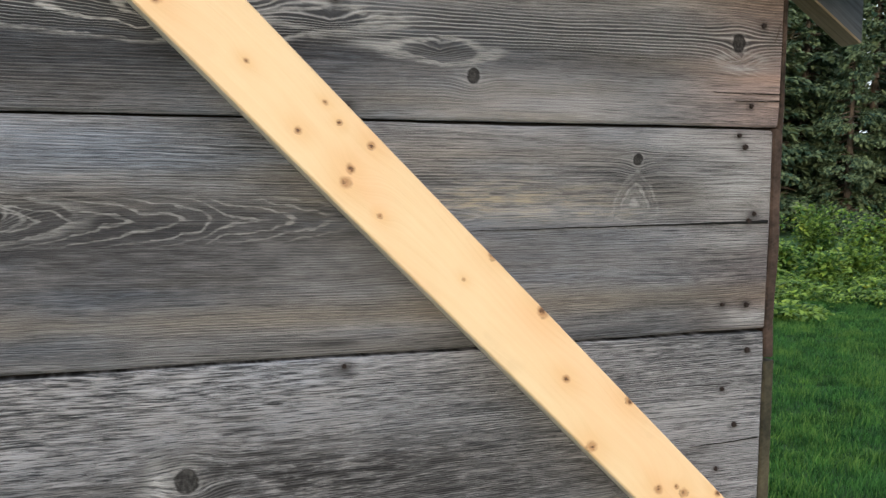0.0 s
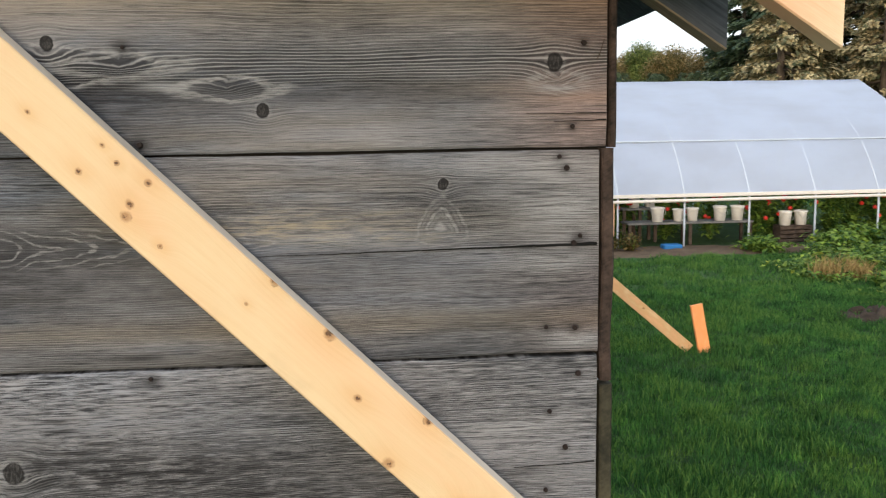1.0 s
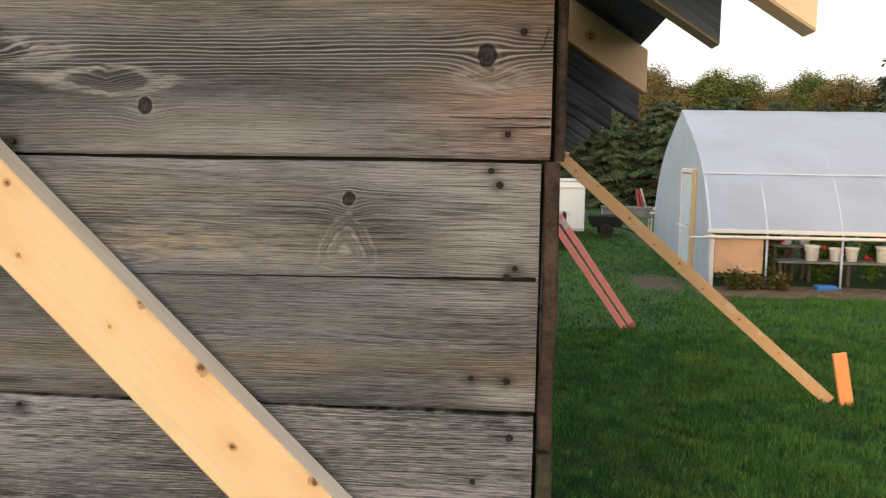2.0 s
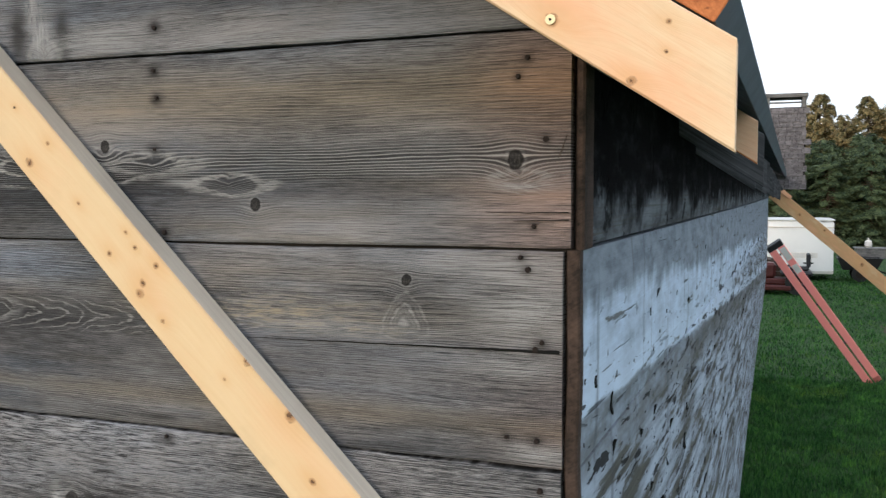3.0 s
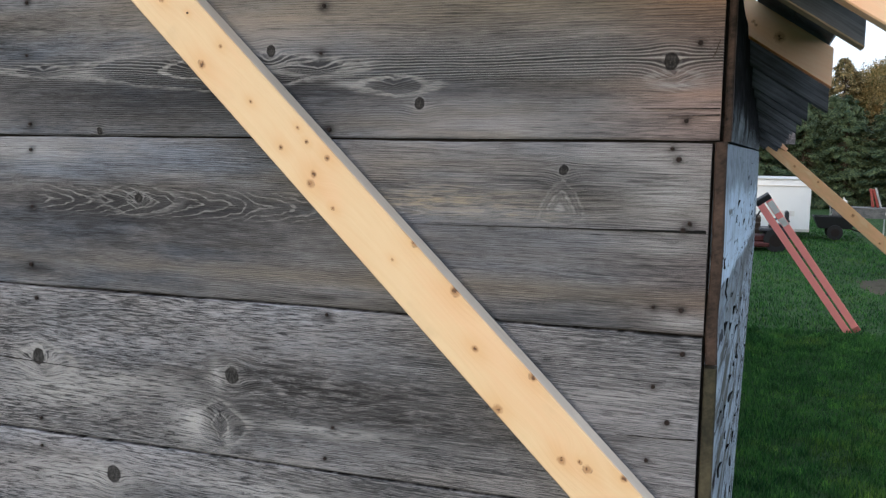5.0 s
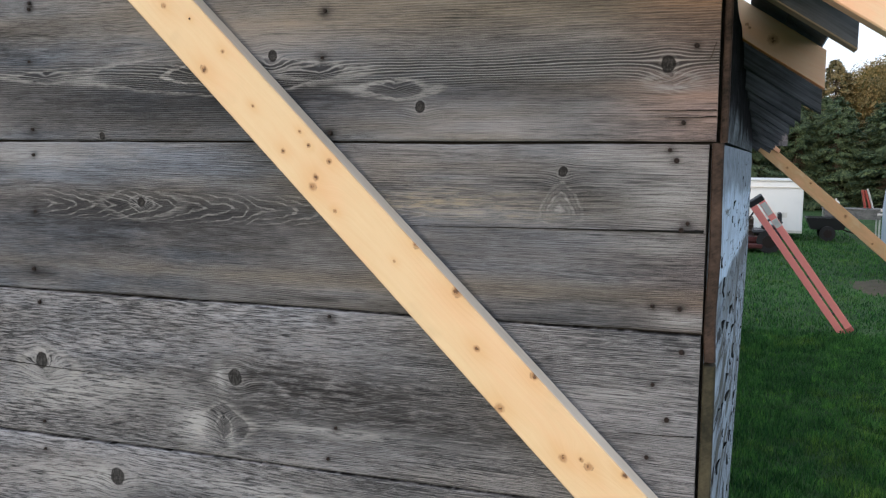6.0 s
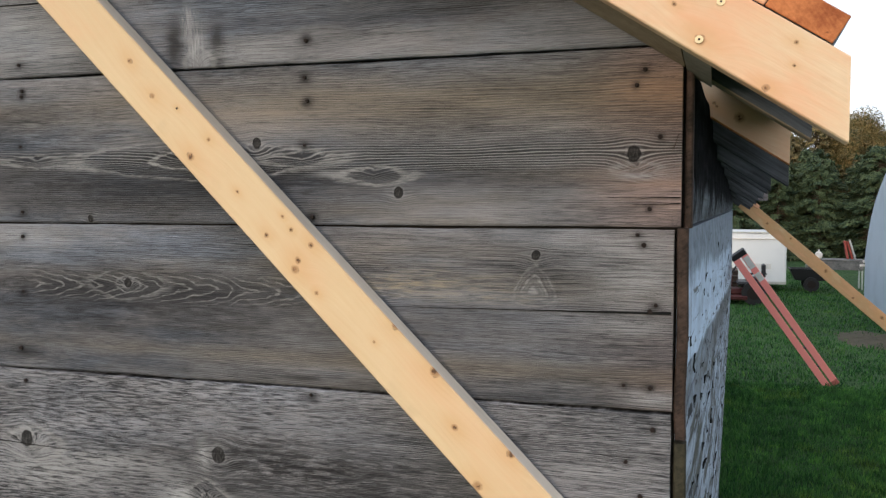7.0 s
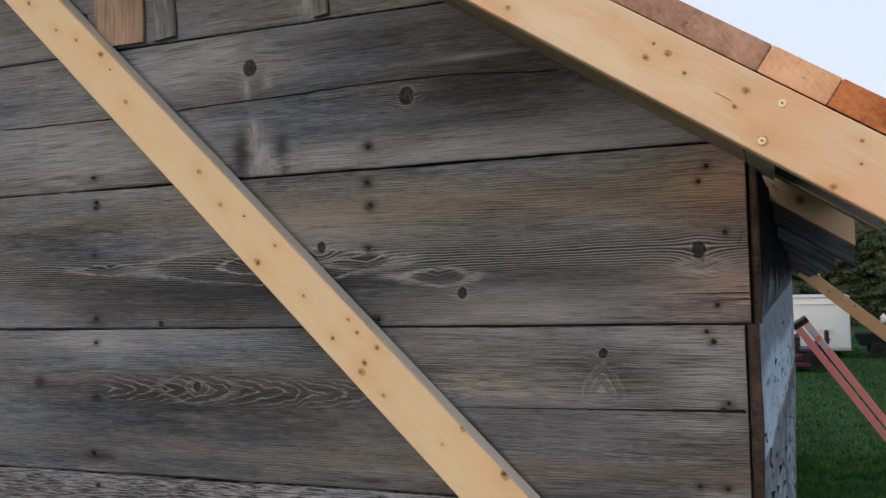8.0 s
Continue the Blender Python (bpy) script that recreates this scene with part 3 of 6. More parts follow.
PINE = new_wood("pine_lumber", 44, ((0.30, 0.0, 0.020), (0.55, 0.03, 0.016), (0.98, 0.01, 0.026), (1.32, -0.02, 0.018), (1.62, 0.01, 0.028), (1.95, -0.02, 0.020), (2.4, 0.0, 0.022), (2.9, 0.015, 0.020)), (0.46, 0.265, 0.115), (0.62, 0.385, 0.18), blush=0.5)
DOOR_BLUE = plain("pale_blue_door_paint", (0.52, 0.60, 0.68), 0.55)
GLOW_PEACH = plain("peach_sun_glow", (0.60, 0.36, 0.22), 0.6, 0.0, 0.4, 3.0)
DOOR_TAN = plain("tan_post_wood", (0.58, 0.40, 0.19), 0.7)
FILM = film_cover("greenhouse_film")
END_FILM = plain("grey_end_film", (0.38, 0.45, 0.54), 0.4, 0.0, 0.2, 1.5)
HOOP = plain("dusty_hoop_pipe", (0.52, 0.57, 0.66), 0.5, 0.0, 0.3, 2.0)
ROOF_TILE = rough_stock("brown_roof_shingle", (0.07, 0.035, 0.025), (0.17, 0.09, 0.065), 17)
SHINGLE = rough_stock("weathered_shingle", (0.035, 0.031, 0.032), (0.29, 0.265, 0.27), 19, 1.6)
BLUE_TUB = plain("blue_plastic", (0.03, 0.16, 0.42), 0.4)


# ---- mesh helpers ----
def mesh_from(name, verts, faces, smooth=False):
    me = bpy.data.meshes.new(name)
    me.from_pydata([tuple(v) for v in verts], [], faces)
    me.update()
    if smooth:
        me.polygons.foreach_set("use_smooth", [True] * len(me.polygons))
    return me


def link(name, me, material=None, parent=None, label="", m=None):
    """One mesh object, under a thing or part if one is given."""
    if material is not None and not me.materials:
        me.materials.append(material)
    ob = new(name, me)
    if parent is not None:
        ob.parent = parent
    if m is not None:
        ob.matrix_basis = m
    if label:
        ob["label"] = label
    return ob


def part(name, bm, material, parent=None, label="", m=None, smooth=False):
    me = bpy.data.meshes.new(name)
    bm.normal_update()
    bm.to_mesh(me)
    bm.free()
    if smooth:
        me.polygons.foreach_set("use_smooth", [True] * len(me.polygons))
    return link(name, me, material, parent, label, m)


def empty(name, at, label, category, group="", kind=""):
    ob = new(name)
    ob.location = at
    return tagged(ob, label, category, group, kind)


def add_box(bm, lo, hi, bevel=0.0, m=None):
    c = [(a + b) / 2 for a, b in zip(lo, hi)]
    s = [abs(b - a) for a, b in zip(lo, hi)]
    mat = Matrix.Translation(c) @ Matrix.Diagonal((*s, 1))
    if m is not None:
        mat = m @ mat
    r = bmesh.ops.create_cube(bm, size=1.0, matrix=mat)
    if bevel:
        edges = {e for v in r["verts"] for e in v.link_edges}
        bmesh.ops.bevel(bm, geom=list(edges), offset=bevel, segments=1, affect="EDGES")
    return bm


def box(lo, hi, bevel=0.0, m=None):
    return add_box(bmesh.new(), lo, hi, bevel, m)


def add_tube(bm, a, b, r, r2=None, sides=10):
    a, b = Vector(a), Vector(b)
    way = b - a
    m = Matrix.Translation((a + b) / 2) @ way.to_track_quat("Z", "Y").to_matrix().to_4x4()
    bmesh.ops.create_cone(bm, cap_ends=True, segments=sides, radius1=r, radius2=r if r2 is None else r2, depth=way.length, matrix=m)
    return bm


def tube(a, b, r, r2=None, sides=10):
    return add_tube(bmesh.new(), a, b, r, r2, sides)


def pipe_along(points, r, sides=8):
    """A bent pipe through the given points."""
    verts, faces = [], []
    pts = [Vector(p) for p in points]
    for i, p in enumerate(pts):
        way = (pts[min(i + 1, len(pts) - 1)] - pts[max(i - 1, 0)]).normalized()
        side = way.cross(Vector((1, 0, 0.001)))
        side = side.normalized() if side.length > 1e-4 else Vector((0, 1, 0))
        up = side.cross(way).normalized()
        for k in range(sides):
            a = 2 * math.pi * k / sides
            verts.append(p + side * (r * math.cos(a)) + up * (r * math.sin(a)))
    for i in range(len(pts) - 1):
        for k in range(sides):
            k2 = (k + 1) % sides
            faces.append((i * sides + k, i * sides + k2, (i + 1) * sides + k2, (i + 1) * sides + k))
    faces.append(tuple(range(sides))[::-1])
    faces.append(tuple((len(pts) - 1) * sides + k for k in range(sides)))
    return mesh_from("pipe", verts, faces, True)


def timber(length, thick, width, bevel=0.002, wave=0.0, start_cut=0.0, end_cut=0.0, seed=0, nx=14):
    """A stick of lumber along x from 0, thickness in y, width in z about 0, with eased edges and slightly uneven
    faces. The cuts slant the ends: metres that the top runs on past the bottom."""
    b, w, t = bevel, width / 2, thick / 2
    prof = [(-t, -w + b), (-t + b, -w), (t - b, -w), (t, -w + b), (t, w - b), (t - b, w), (-t + b, w), (-t, w - b)]
    verts, faces = [], []
    for i in range(nx + 1):
        s = i / nx
        dy = wave * noise.noise(Vector((s * 3.1, seed, 0)))
        dz = wave * noise.noise(Vector((s * 2.7, seed, 9)))
        for y, z in prof:
            cut = start_cut * (1 - s) * (z / width) + end_cut * s * (z / width)
            verts.append((s * length + cut, y + dy, z + dz))
    k = len(prof)
    for i in range(nx):
        for j in range(k):
            j2 = (j + 1) % k
            faces.append((i * k + j, i * k + j2, (i + 1) * k + j2, (i + 1) * k + j))
    faces.append(tuple(range(k))[::-1])
    faces.append(tuple(nx * k + j for j in range(k)))
    return mesh_from("timber", verts, faces)


def along(a, b, normal):
    """Pose of a timber whose x runs from a to b, its broad face looking along normal."""
    x = (Vector(b) - Vector(a)).normalized()
    y = -Vector(normal)
    y = (y - x * y.dot(x)).normalized()
    z = x.cross(y)
    m = Matrix((x, y, z)).transposed().to_4x4()
    m.translation = a
    return m


# ---- ground ----
def ground_height(x, y):
    far = min(1.0, max(0.0, (math.hypot(x - 1, y - 3) - 2.0) / 6.0))
    h = 0.05 * noise.noise(Vector((x * 0.22, y * 0.22, 3))) + 0.022 * noise.noise(Vector((x * 0.9, y * 0.9, 7)))
    return h * far


def make_ground():
    xs = sorted(set([-2500, -900, -300, -120, -60, -30] + [round(-20 + 0.5 * i, 2) for i in range(110)] + [45, 70, 140, 320, 900, 2500]))
    ys = sorted(set([-2500, -900, -300, -120, -60, -30, -15, -8] + [round(-4 + 0.5 * i, 2) for i in range(90)] + [50, 65, 90, 140, 320, 900, 2500]))
    verts = [(x, y, ground_height(x, y) if abs(x) < 40 and abs(y) < 45 else 0.0) for y in ys for x in xs]
    w = len(xs)
    faces = [(j * w + i, j * w + i + 1, (j + 1) * w + i + 1, (j + 1) * w + i) for j in range(len(ys) - 1) for i in range(w - 1)]
    g = link("ground", mesh_from("ground", verts, faces, True), LAWN)
    tagged(g, "mown green lawn with worn earthy patches", "ground", kind="structure")


make_ground()

# ---- shed: measures ----
WALL_Y = 1.096                      # face of the gable boards
CORNER_X = 0.932                    # face of the side wall at the corner
RIDGE_X = -0.96
SLOPE = 0.65
SHED_END = 11.4
SKEW = 0.0225


def top_line(x):
    """Top of the rafters over the right-hand slope."""
    return 2.773 - SLOPE * (x - 0.78)


def side_x(y, z):
    """Face of the old side wall: skewed, bellied, and drawn in towards its foot."""
    s = (y - 1.15) / (SHED_END - 1.15)
    return CORNER_X + SKEW * (y - 1.15) + 0.02 * math.sin(math.pi * max(0, s)) - 0.15 * s * max(0.0, (1.55 - z) / 1.55) ** 1.3


shed = empty("shed", (RIDGE_X, 4.8, 0), "old weathered board shed under repair with new roof timbers", "shed")
SHED_INV = Matrix.Translation((RIDGE_X, 4.8, 0)).inverted()


def shed_part(name, me_or_bm, material, label="", m=None, parent=None):
    """A part of the shed given in world places."""
    m = Matrix.Identity(4) if m is None else m
    if parent is None:
        args = (shed, label, SHED_INV @ m)
    else:
        args = (parent, label, m)
    if isinstance(me_or_bm, bmesh.types.BMesh):
        return part(name, me_or_bm, material, *args)
    return link(name, me_or_bm, material, *args)


def gable_board(z0, z1, x0, x1, seed, thick=0.022, tilt=0.0):
    """One barn board as a mesh in world places: uneven edges, eased arrises, slightly cupped; trimmed under the roof."""
    nx = 96
    rows = [(0.0, thick), (0.0, 0.0035), (0.012, 0.0006), (0.12, 0.0), (0.32, 0.0), (0.5, 0.0), (0.68, 0.0), (0.88, 0.0), (0.988, 0.0006), (1.0, 0.0035), (1.0, thick)]
    verts, faces = [], []
    for i in range(nx + 1):
        s = i / nx
        for q, back in rows:
            x = x0 + s * (x1 - x0)
            lo = z0 + 0.0018 * noise.noise(Vector((x * 3.0, seed, 1))) + 0.0012 * noise.noise(Vector((x * 17.0, seed, 2)))
            hi = z1 + tilt * x + 0.0018 * noise.noise(Vector((x * 3.0, seed, 5))) + 0.0012 * noise.noise(Vector((x * 17.0, seed, 6)))
            z = lo + q * (hi - lo)
            lim_r = RIDGE_X + (2.763 + SLOPE * (0.78 - RIDGE_X) - z) / SLOPE
            lim_l = 2 * RIDGE_X - lim_r
            xr, xl = min(x1, lim_r), max(x0, lim_l)
            end = 0.0016 * noise.noise(Vector((z * 45.0, seed, 3))) if s in (0.0, 1.0) else 0.0
            x = xl + s * (xr - xl) + end
            cup = 0.0016 * (2 * q - 1) ** 2 + 0.0015 * noise.noise(Vector((x * 1.2, z * 5, seed)))
            verts.append((x, WALL_Y + back + cup, z))
    k = len(rows)
    for i in range(nx):
        for j in range(k - 1):
            faces.append((i * k + j, (i + 1) * k + j, (i + 1) * k + j + 1, i * k + j + 1))
        faces.append((i * k + k - 1, (i + 1) * k + k - 1, (i + 1) * k, i * k))
    faces.append(tuple(range(k)))
    faces.append(tuple(nx * k + j for j in range(k))[::-1])
    me = mesh_from("board", verts, faces)
    me.polygons.foreach_set("use_smooth", [False] * len(me.polygons))
    return me


def make_gable():
    left = 2 * RIDGE_X - 0.92
    # dark sheathing behind the boards, to the roof
    bm = bmesh.new()
    out = [(left + 0.03, 0.02), (0.895, 0.02), (0.895, top_line(0.895) - 0.02), (RIDGE_X, top_line(RIDGE_X) - 0.02), (left + 0.03, top_line(0.895) - 0.02)]
    f = [bm.verts.new((x, WALL_Y + 0.030, z)) for x, z in out]
    b = [bm.verts.new((x, WALL_Y + 0.050, z)) for x, z in out]
    bm.faces.new(f)
    bm.faces.new(b[::-1])
    for i in range(5):
        bm.faces.new((f[i], b[i], b[(i + 1) % 5], f[(i + 1) % 5]))
    wall = shed_part("gable_wall", bm, DARK_BACK)
    seams = [0.10, 0.20, 0.502, 0.804, 1.106, 1.406, 1.702, 2.009, 2.3135, 2.6105, 2.906, 3.206, 3.506, 3.86]
    G = 0.0022
    # nail heads in three columns at the studs
    heads = ((0.858, 2.573), (0.845, 2.548), (0.884, 2.463), (0.868, 2.346), (0.849, 2.303), (0.860, 2.286), (0.880, 2.187), (0.871, 2.1765), (0.873, 2.050), (0.830, 2.052),
             (0.878, 1.980), (0.835, 1.923), (0.859, 1.866), (0.829, 1.800), (0.87, 1.58), (0.86, 1.46),
             (-0.394, 2.584), (-0.396, 2.572), (-0.401, 2.637), (-0.399, 2.336), (-0.400, 2.285), (-0.401, 2.171), (-0.40, 1.984), (-0.40, 1.731), (-0.401, 1.672), (-0.41, 2.052), (-0.40, 2.47), (-0.335, 2.965),
             (0.250, 2.652), (0.247, 2.585), (0.252, 2.542), (0.246, 2.461), (0.261, 2.329), (0.256, 1.997), (0.252, 1.728), (0.268, 1.789), (0.25, 1.56))

    def nailed(z0):
        return tuple(h for h in heads if z0 < h[1] < z0 + 0.305)

    mats = {
        2.906: grey_board("barn_board_patch", 61.0, knots=((-0.42, 2.985, 0.014),), stains_shade=((-0.33, 2.94, 0.05, 0.02, 0.5),), pale=((-0.33, 2.98, 0.03, 0.05, 0.9), (0.13, 2.95, 0.03, 0.06, 0.8)), brown=0.8, bands=((2.99, 0.05, 0.4),)),
        2.6105: grey_board("barn_board_knotty", 52.0, nails=nailed(2.6105), knots=((-0.005, 2.830, 0.021), (0.331, 2.741, 0.020)),
                           eyes=((0.024, 2.622, 0.020, 0.022, 1.6, 0.8),),
                           # broad dark spots from x 0.5 on put the overhang's shade into the colour
                           stains_shade=((-0.030, 2.660, 0.020, 0.050, 1.3), (0.064, 2.650, 0.016, 0.045, 1.3), (-0.02, 2.87, 0.025, 0.03, 0.7), (0.25, 2.655, 0.012, 0.010, 0.9), (-0.4, 2.64, 0.02, 0.012, 0.8), (0.2, 2.87, 0.15, 0.02, 0.4), (0.62, 2.78, 0.26, 0.085, 1.2), (0.50, 2.72, 0.22, 0.06, 0.7), (0.30, 2.86, 0.20, 0.04, 0.8), (0.1, 2.69, 0.5, 0.012, 0.5), (-0.1, 2.78, 0.3, 0.02, 0.6), (-0.46, 2.76, 0.12, 0.012, 0.7)),
                           pale=((0.018, 2.645, 0.016, 0.045, 1.0), (0.030, 2.622, 0.020, 0.016, 0.9), (0.000, 2.70, 0.012, 0.03, 0.9), (0.035, 2.800, 0.012, 0.014, 0.8), (0.45, 2.80, 0.10, 0.004, 0.9), (-0.015, 2.792, 0.012, 0.022, 1.0), (-0.45, 2.70, 0.28, 0.10, 1.0), (-0.22, 2.82, 0.20, 0.05, 0.9), (-0.12, 2.87, 0.16, 0.03, 0.9), (0.12, 2.64, 0.10, 0.02, 0.8)), brown=0.04, shade=1.02, lines=((2.80, 0.02, 0.5), (2.70, 0.03, 0.3))),
        2.3135: grey_board("barn_board_wide", 34.0, nails=nailed(2.3135), knots=((0.430, 2.374, 0.0125), (0.842, 2.436, 0.0165), (0.147, 2.467, 0.013), (-0.232, 2.323, 0.009)),
                           eyes=((0.848, 2.412, 0.030, 0.010, 1.0, 0.7), (-0.36, 2.438, 0.085, 0.011, 0.9, 0.9), (0.015, 2.437, 0.155, 0.026, 2.6, 1.5), (0.24, 2.435, 0.070, 0.012, 1.0, 0.9), (0.385, 2.404, 0.060, 0.0150, 0.9, 1.1)), flames=((2.405, 0.016, 0.78, 0.92, 0.03),),
                           stains_shade=((0.247, 2.583, 0.014, 0.010, 0.9), (0.252, 2.54, 0.014, 0.010, 0.85), (0.246, 2.461, 0.014, 0.009, 0.85), (0.26, 2.41, 0.012, 0.008, 0.7), (0.26, 2.33, 0.016, 0.01, 0.8), (0.15, 2.42, 0.12, 0.014, 0.6), (0.14, 2.425, 0.17, 0.040, 0.85), (0.39, 2.405, 0.06, 0.008, 0.5),
                                   (-0.395, 2.58, 0.010, 0.010, 0.8), (-0.232, 2.322, 0.010, 0.014, 0.95), (-0.40, 2.33, 0.03, 0.02, 0.5), (-0.1, 2.420, 0.6, 0.035, 1.0), (0.18, 2.395, 0.30, 0.05, 1.0), (-0.2, 2.36, 0.4, 0.04, 0.8), (0.6, 2.40, 0.3, 0.02, 0.8)),
                           pale=((0.30, 2.408, 0.035, 0.006, 0.9), (-0.27, 2.428, 0.06, 0.008, 0.9), (0.85, 2.40, 0.04, 0.006, 0.8)), brown=0.75, warm=0.85, bands=((2.535, 0.045, 1.0),), period=0.0105, lines=((2.438, 0.026, 1.45), (2.36, 0.03, 0.40))),
        2.009: grey_board("barn_board_split", 27.0, nails=nailed(2.009), knots=((-0.145, 2.195, 0.0115), (0.680, 2.267, 0.0105)),
                          eyes=((-0.145, 2.193, 0.050, 0.022, 2.4, 0.9),), shields=((0.677, 2.205, 0.046, 0.042),), flames=((2.188, 0.026, -0.42, 0.27, -0.050), (2.188, 0.012, 0.30, 0.48, -0.045)),
                          stains_shade=((0.245, 2.028, 0.040, 0.009, 0.9), (-0.555, 2.199, 0.016, 0.014, 0.95), (-0.40, 2.045, 0.035, 0.012, 0.8), (-0.40, 2.165, 0.012, 0.008, 0.8), (0.68, 2.25, 0.06, 0.03, 0.25), (0.0, 2.17, 0.45, 0.03, 0.9), (-0.15, 2.188, 0.35, 0.025, 0.9), (0.05, 2.125, 0.55, 0.045, 0.9), (0.6, 2.02, 0.4, 0.012, 0.8), (-0.3, 2.03, 0.5, 0.02, 0.45), (-0.35, 2.11, 0.30, 0.06, 0.5)),
                          pale=((0.676, 2.205, 0.012, 0.012, 0.4), (0.55, 2.192, 0.09, 0.010, 0.7), (-0.4, 2.285, 0.16, 0.02, 0.8), (0.88, 2.03, 0.05, 0.012, 1.0), (0.8, 2.29, 0.12, 0.02, 0.6), (0.86, 2.23, 0.09, 0.06, 1.0), (0.84, 2.15, 0.06, 0.015, 0.8)),
                          brown=0.55, warm=0.42, bands=((2.066, 0.018, 1.0), (2.216, 0.022, 0.6)), flecks=((0.44, 2.212, 0.17, 0.024, 1.0), (0.62, 2.19, 0.10, 0.010, 0.6)), period=0.0085, lines=((2.255, 0.02, 0.4),)),
        1.702: grey_board("barn_board_eroded", 18.0, nails=nailed(1.702), knots=((-0.401, 1.862, 0.021), (0.057, 1.866, 0.020)),
                          eyes=((0.030, 1.766, 0.034, 0.032, 2.2, 1.0), (-0.385, 1.850, 0.045, 0.028, 1.6, 0.9)),
                          stains_shade=((0.13, 1.875, 0.22, 0.045, 0.9), (0.27, 1.855, 0.16, 0.030, 1.0), (0.42, 1.81, 0.20, 0.030, 1.0), (0.2, 1.83, 0.34, 0.06, 0.7), (0.05, 1.77, 0.25, 0.05, 0.6), (-0.005, 1.795, 0.022, 0.016, 1.2), (0.035, 1.772, 0.014, 0.026, 1.1), (0.075, 1.785, 0.020, 0.030, 0.9), (-0.43, 1.862, 0.022, 0.006, 1.0), (0.13, 1.925, 0.022, 0.0035, 1.0), (0.12, 1.940, 0.025, 0.003, 1.0), (0.15, 1.893, 0.022, 0.004, 1.0), (0.17, 1.905, 0.02, 0.003, 1.0), (0.135, 1.875, 0.02, 0.003, 1.0), (-0.22, 1.93, 0.014, 0.003, 1.0), (0.255, 1.99, 0.02, 0.01, 0.8), (0.75, 1.83, 0.14, 0.015, 0.6), (0.62, 1.80, 0.1, 0.01, 0.6)),
                          pale=((-0.030, 1.770, 0.022, 0.028, 1.6), (0.045, 1.742, 0.010, 0.022, 1.3), (-0.365, 1.845, 0.018, 0.014, 1.5), (0.025, 1.862, 0.014, 0.026, 1.2), (-0.36, 1.80, 0.16, 0.035, 1.0), (-0.20, 1.83, 0.14, 0.02, 0.9), (-0.04, 1.76, 0.05, 0.05, 0.9), (-0.40, 1.862, 0.05, 0.03, 0.7), (0.7, 1.90, 0.15, 0.012, 0.6), (0.25, 1.78, 0.2, 0.012, 0.8)), brown=0.12, crisp=2.0, period=0.008, lines=((1.95, 0.03, 0.4), (1.82, 0.05, 0.4))),
        1.406: grey_board("barn_board_low", 73.0, knots=((-0.222, 1.634, 0.023),), nails=nailed(1.406),
                          stains_shade=((-0.10, 1.60, 0.20, 0.03, 0.8), (0.35, 1.61, 0.25, 0.05, 0.7), (-0.45, 1.66, 0.18, 0.012, 0.8), (0.05, 1.52, 0.35, 0.04, 0.6)),
                          pale=((-0.30, 1.62, 0.12, 0.03, 1.0), (-0.255, 1.632, 0.016, 0.024, 1.3), (0.10, 1.645, 0.18, 0.02, 0.8)), brown=0.12, crisp=2.0, period=0.008, lines=((1.60, 0.05, 0.3),)),
    }
    common = grey_board("barn_board_plain", 90.0, knots=((-1.3, 0.7, 0.018), (0.4, 0.95, 0.016), (-1.8, 2.4, 0.016)), brown=0.3)
    ends = {2.3135: 0.918, 2.009: 0.9080, 1.702: 0.9065, 2.6105: 0.92}
    for i in range(1, len(seams) - 1):
        z0, z1 = seams[i], seams[i + 1]
        me = gable_board(z0 + G, z1 - G, left, ends.get(z0, 0.912 + 0.004 * math.sin(i * 3)), i * 7.3)
        link("board", me, mats.get(z0, common), wall)
    # splits that run in from the corner ends of the boards
    def split(x0, x1, z, rise, most, seed):
        n_seg = 48
        verts = []
        for i in range(n_seg + 1):
            q = i / n_seg
            x = x0 + q * (x1 - x0)
            zz = z + rise * q + 0.0022 * noise.noise(Vector((x * 9, seed, 4))) + 0.0008 * noise.noise(Vector((x * 60, seed, 1)))
            h = 0.0003 + most * q ** 1.5 * (0.6 + 0.6 * abs(noise.noise(Vector((x * 14, seed, 8)))))
            verts += [(x, WALL_Y - 0.0018, zz - h), (x, WALL_Y - 0.0018, zz + h), (x, WALL_Y + 0.004, zz + h), (x, WALL_Y + 0.004, zz - h)]
        faces = [(i * 4 + j, i * 4 + (j + 1) % 4, (i + 1) * 4 + (j + 1) % 4, (i + 1) * 4 + j) for i in range(n_seg) for j in range(4)]
        link("split", mesh_from("split", verts, faces), VOID, wall, "dark split along the grain")
    split(0.40, 0.905, 2.169, 0.006, 0.0026, 4)
    split(0.80, 0.917, 2.366, -0.002, 0.0011, 5)
    split(0.84, 0.917, 2.352, 0.003, 0.0008, 6)
    split(-0.16, -0.62, 1.842, 0.016, 0.0016, 9)
    split(0.78, 0.903, 1.838, 0.004, 0.0009, 7)
    # odd pieces let in over the upper board
    link("patch_board", timber(0.30, 0.012, 0.128, 0.002, 0.002, nx=6), PATCH_BROWN, wall, "red-brown stained patch board", along((-0.322, WALL_Y - 0.004, 2.912), (-0.322, WALL_Y - 0.004, 3.212), (0, -1, 0)))
    link("patch_board", timber(0.30, 0.012, 0.055, 0.004, 0.006, nx=8, end_cut=0.03), OLD_GREY, wall, "pale splintered patch board", along((-0.205, WALL_Y - 0.004, 2.912), (-0.232, WALL_Y - 0.004, 3.21), (0, -1, 0)))
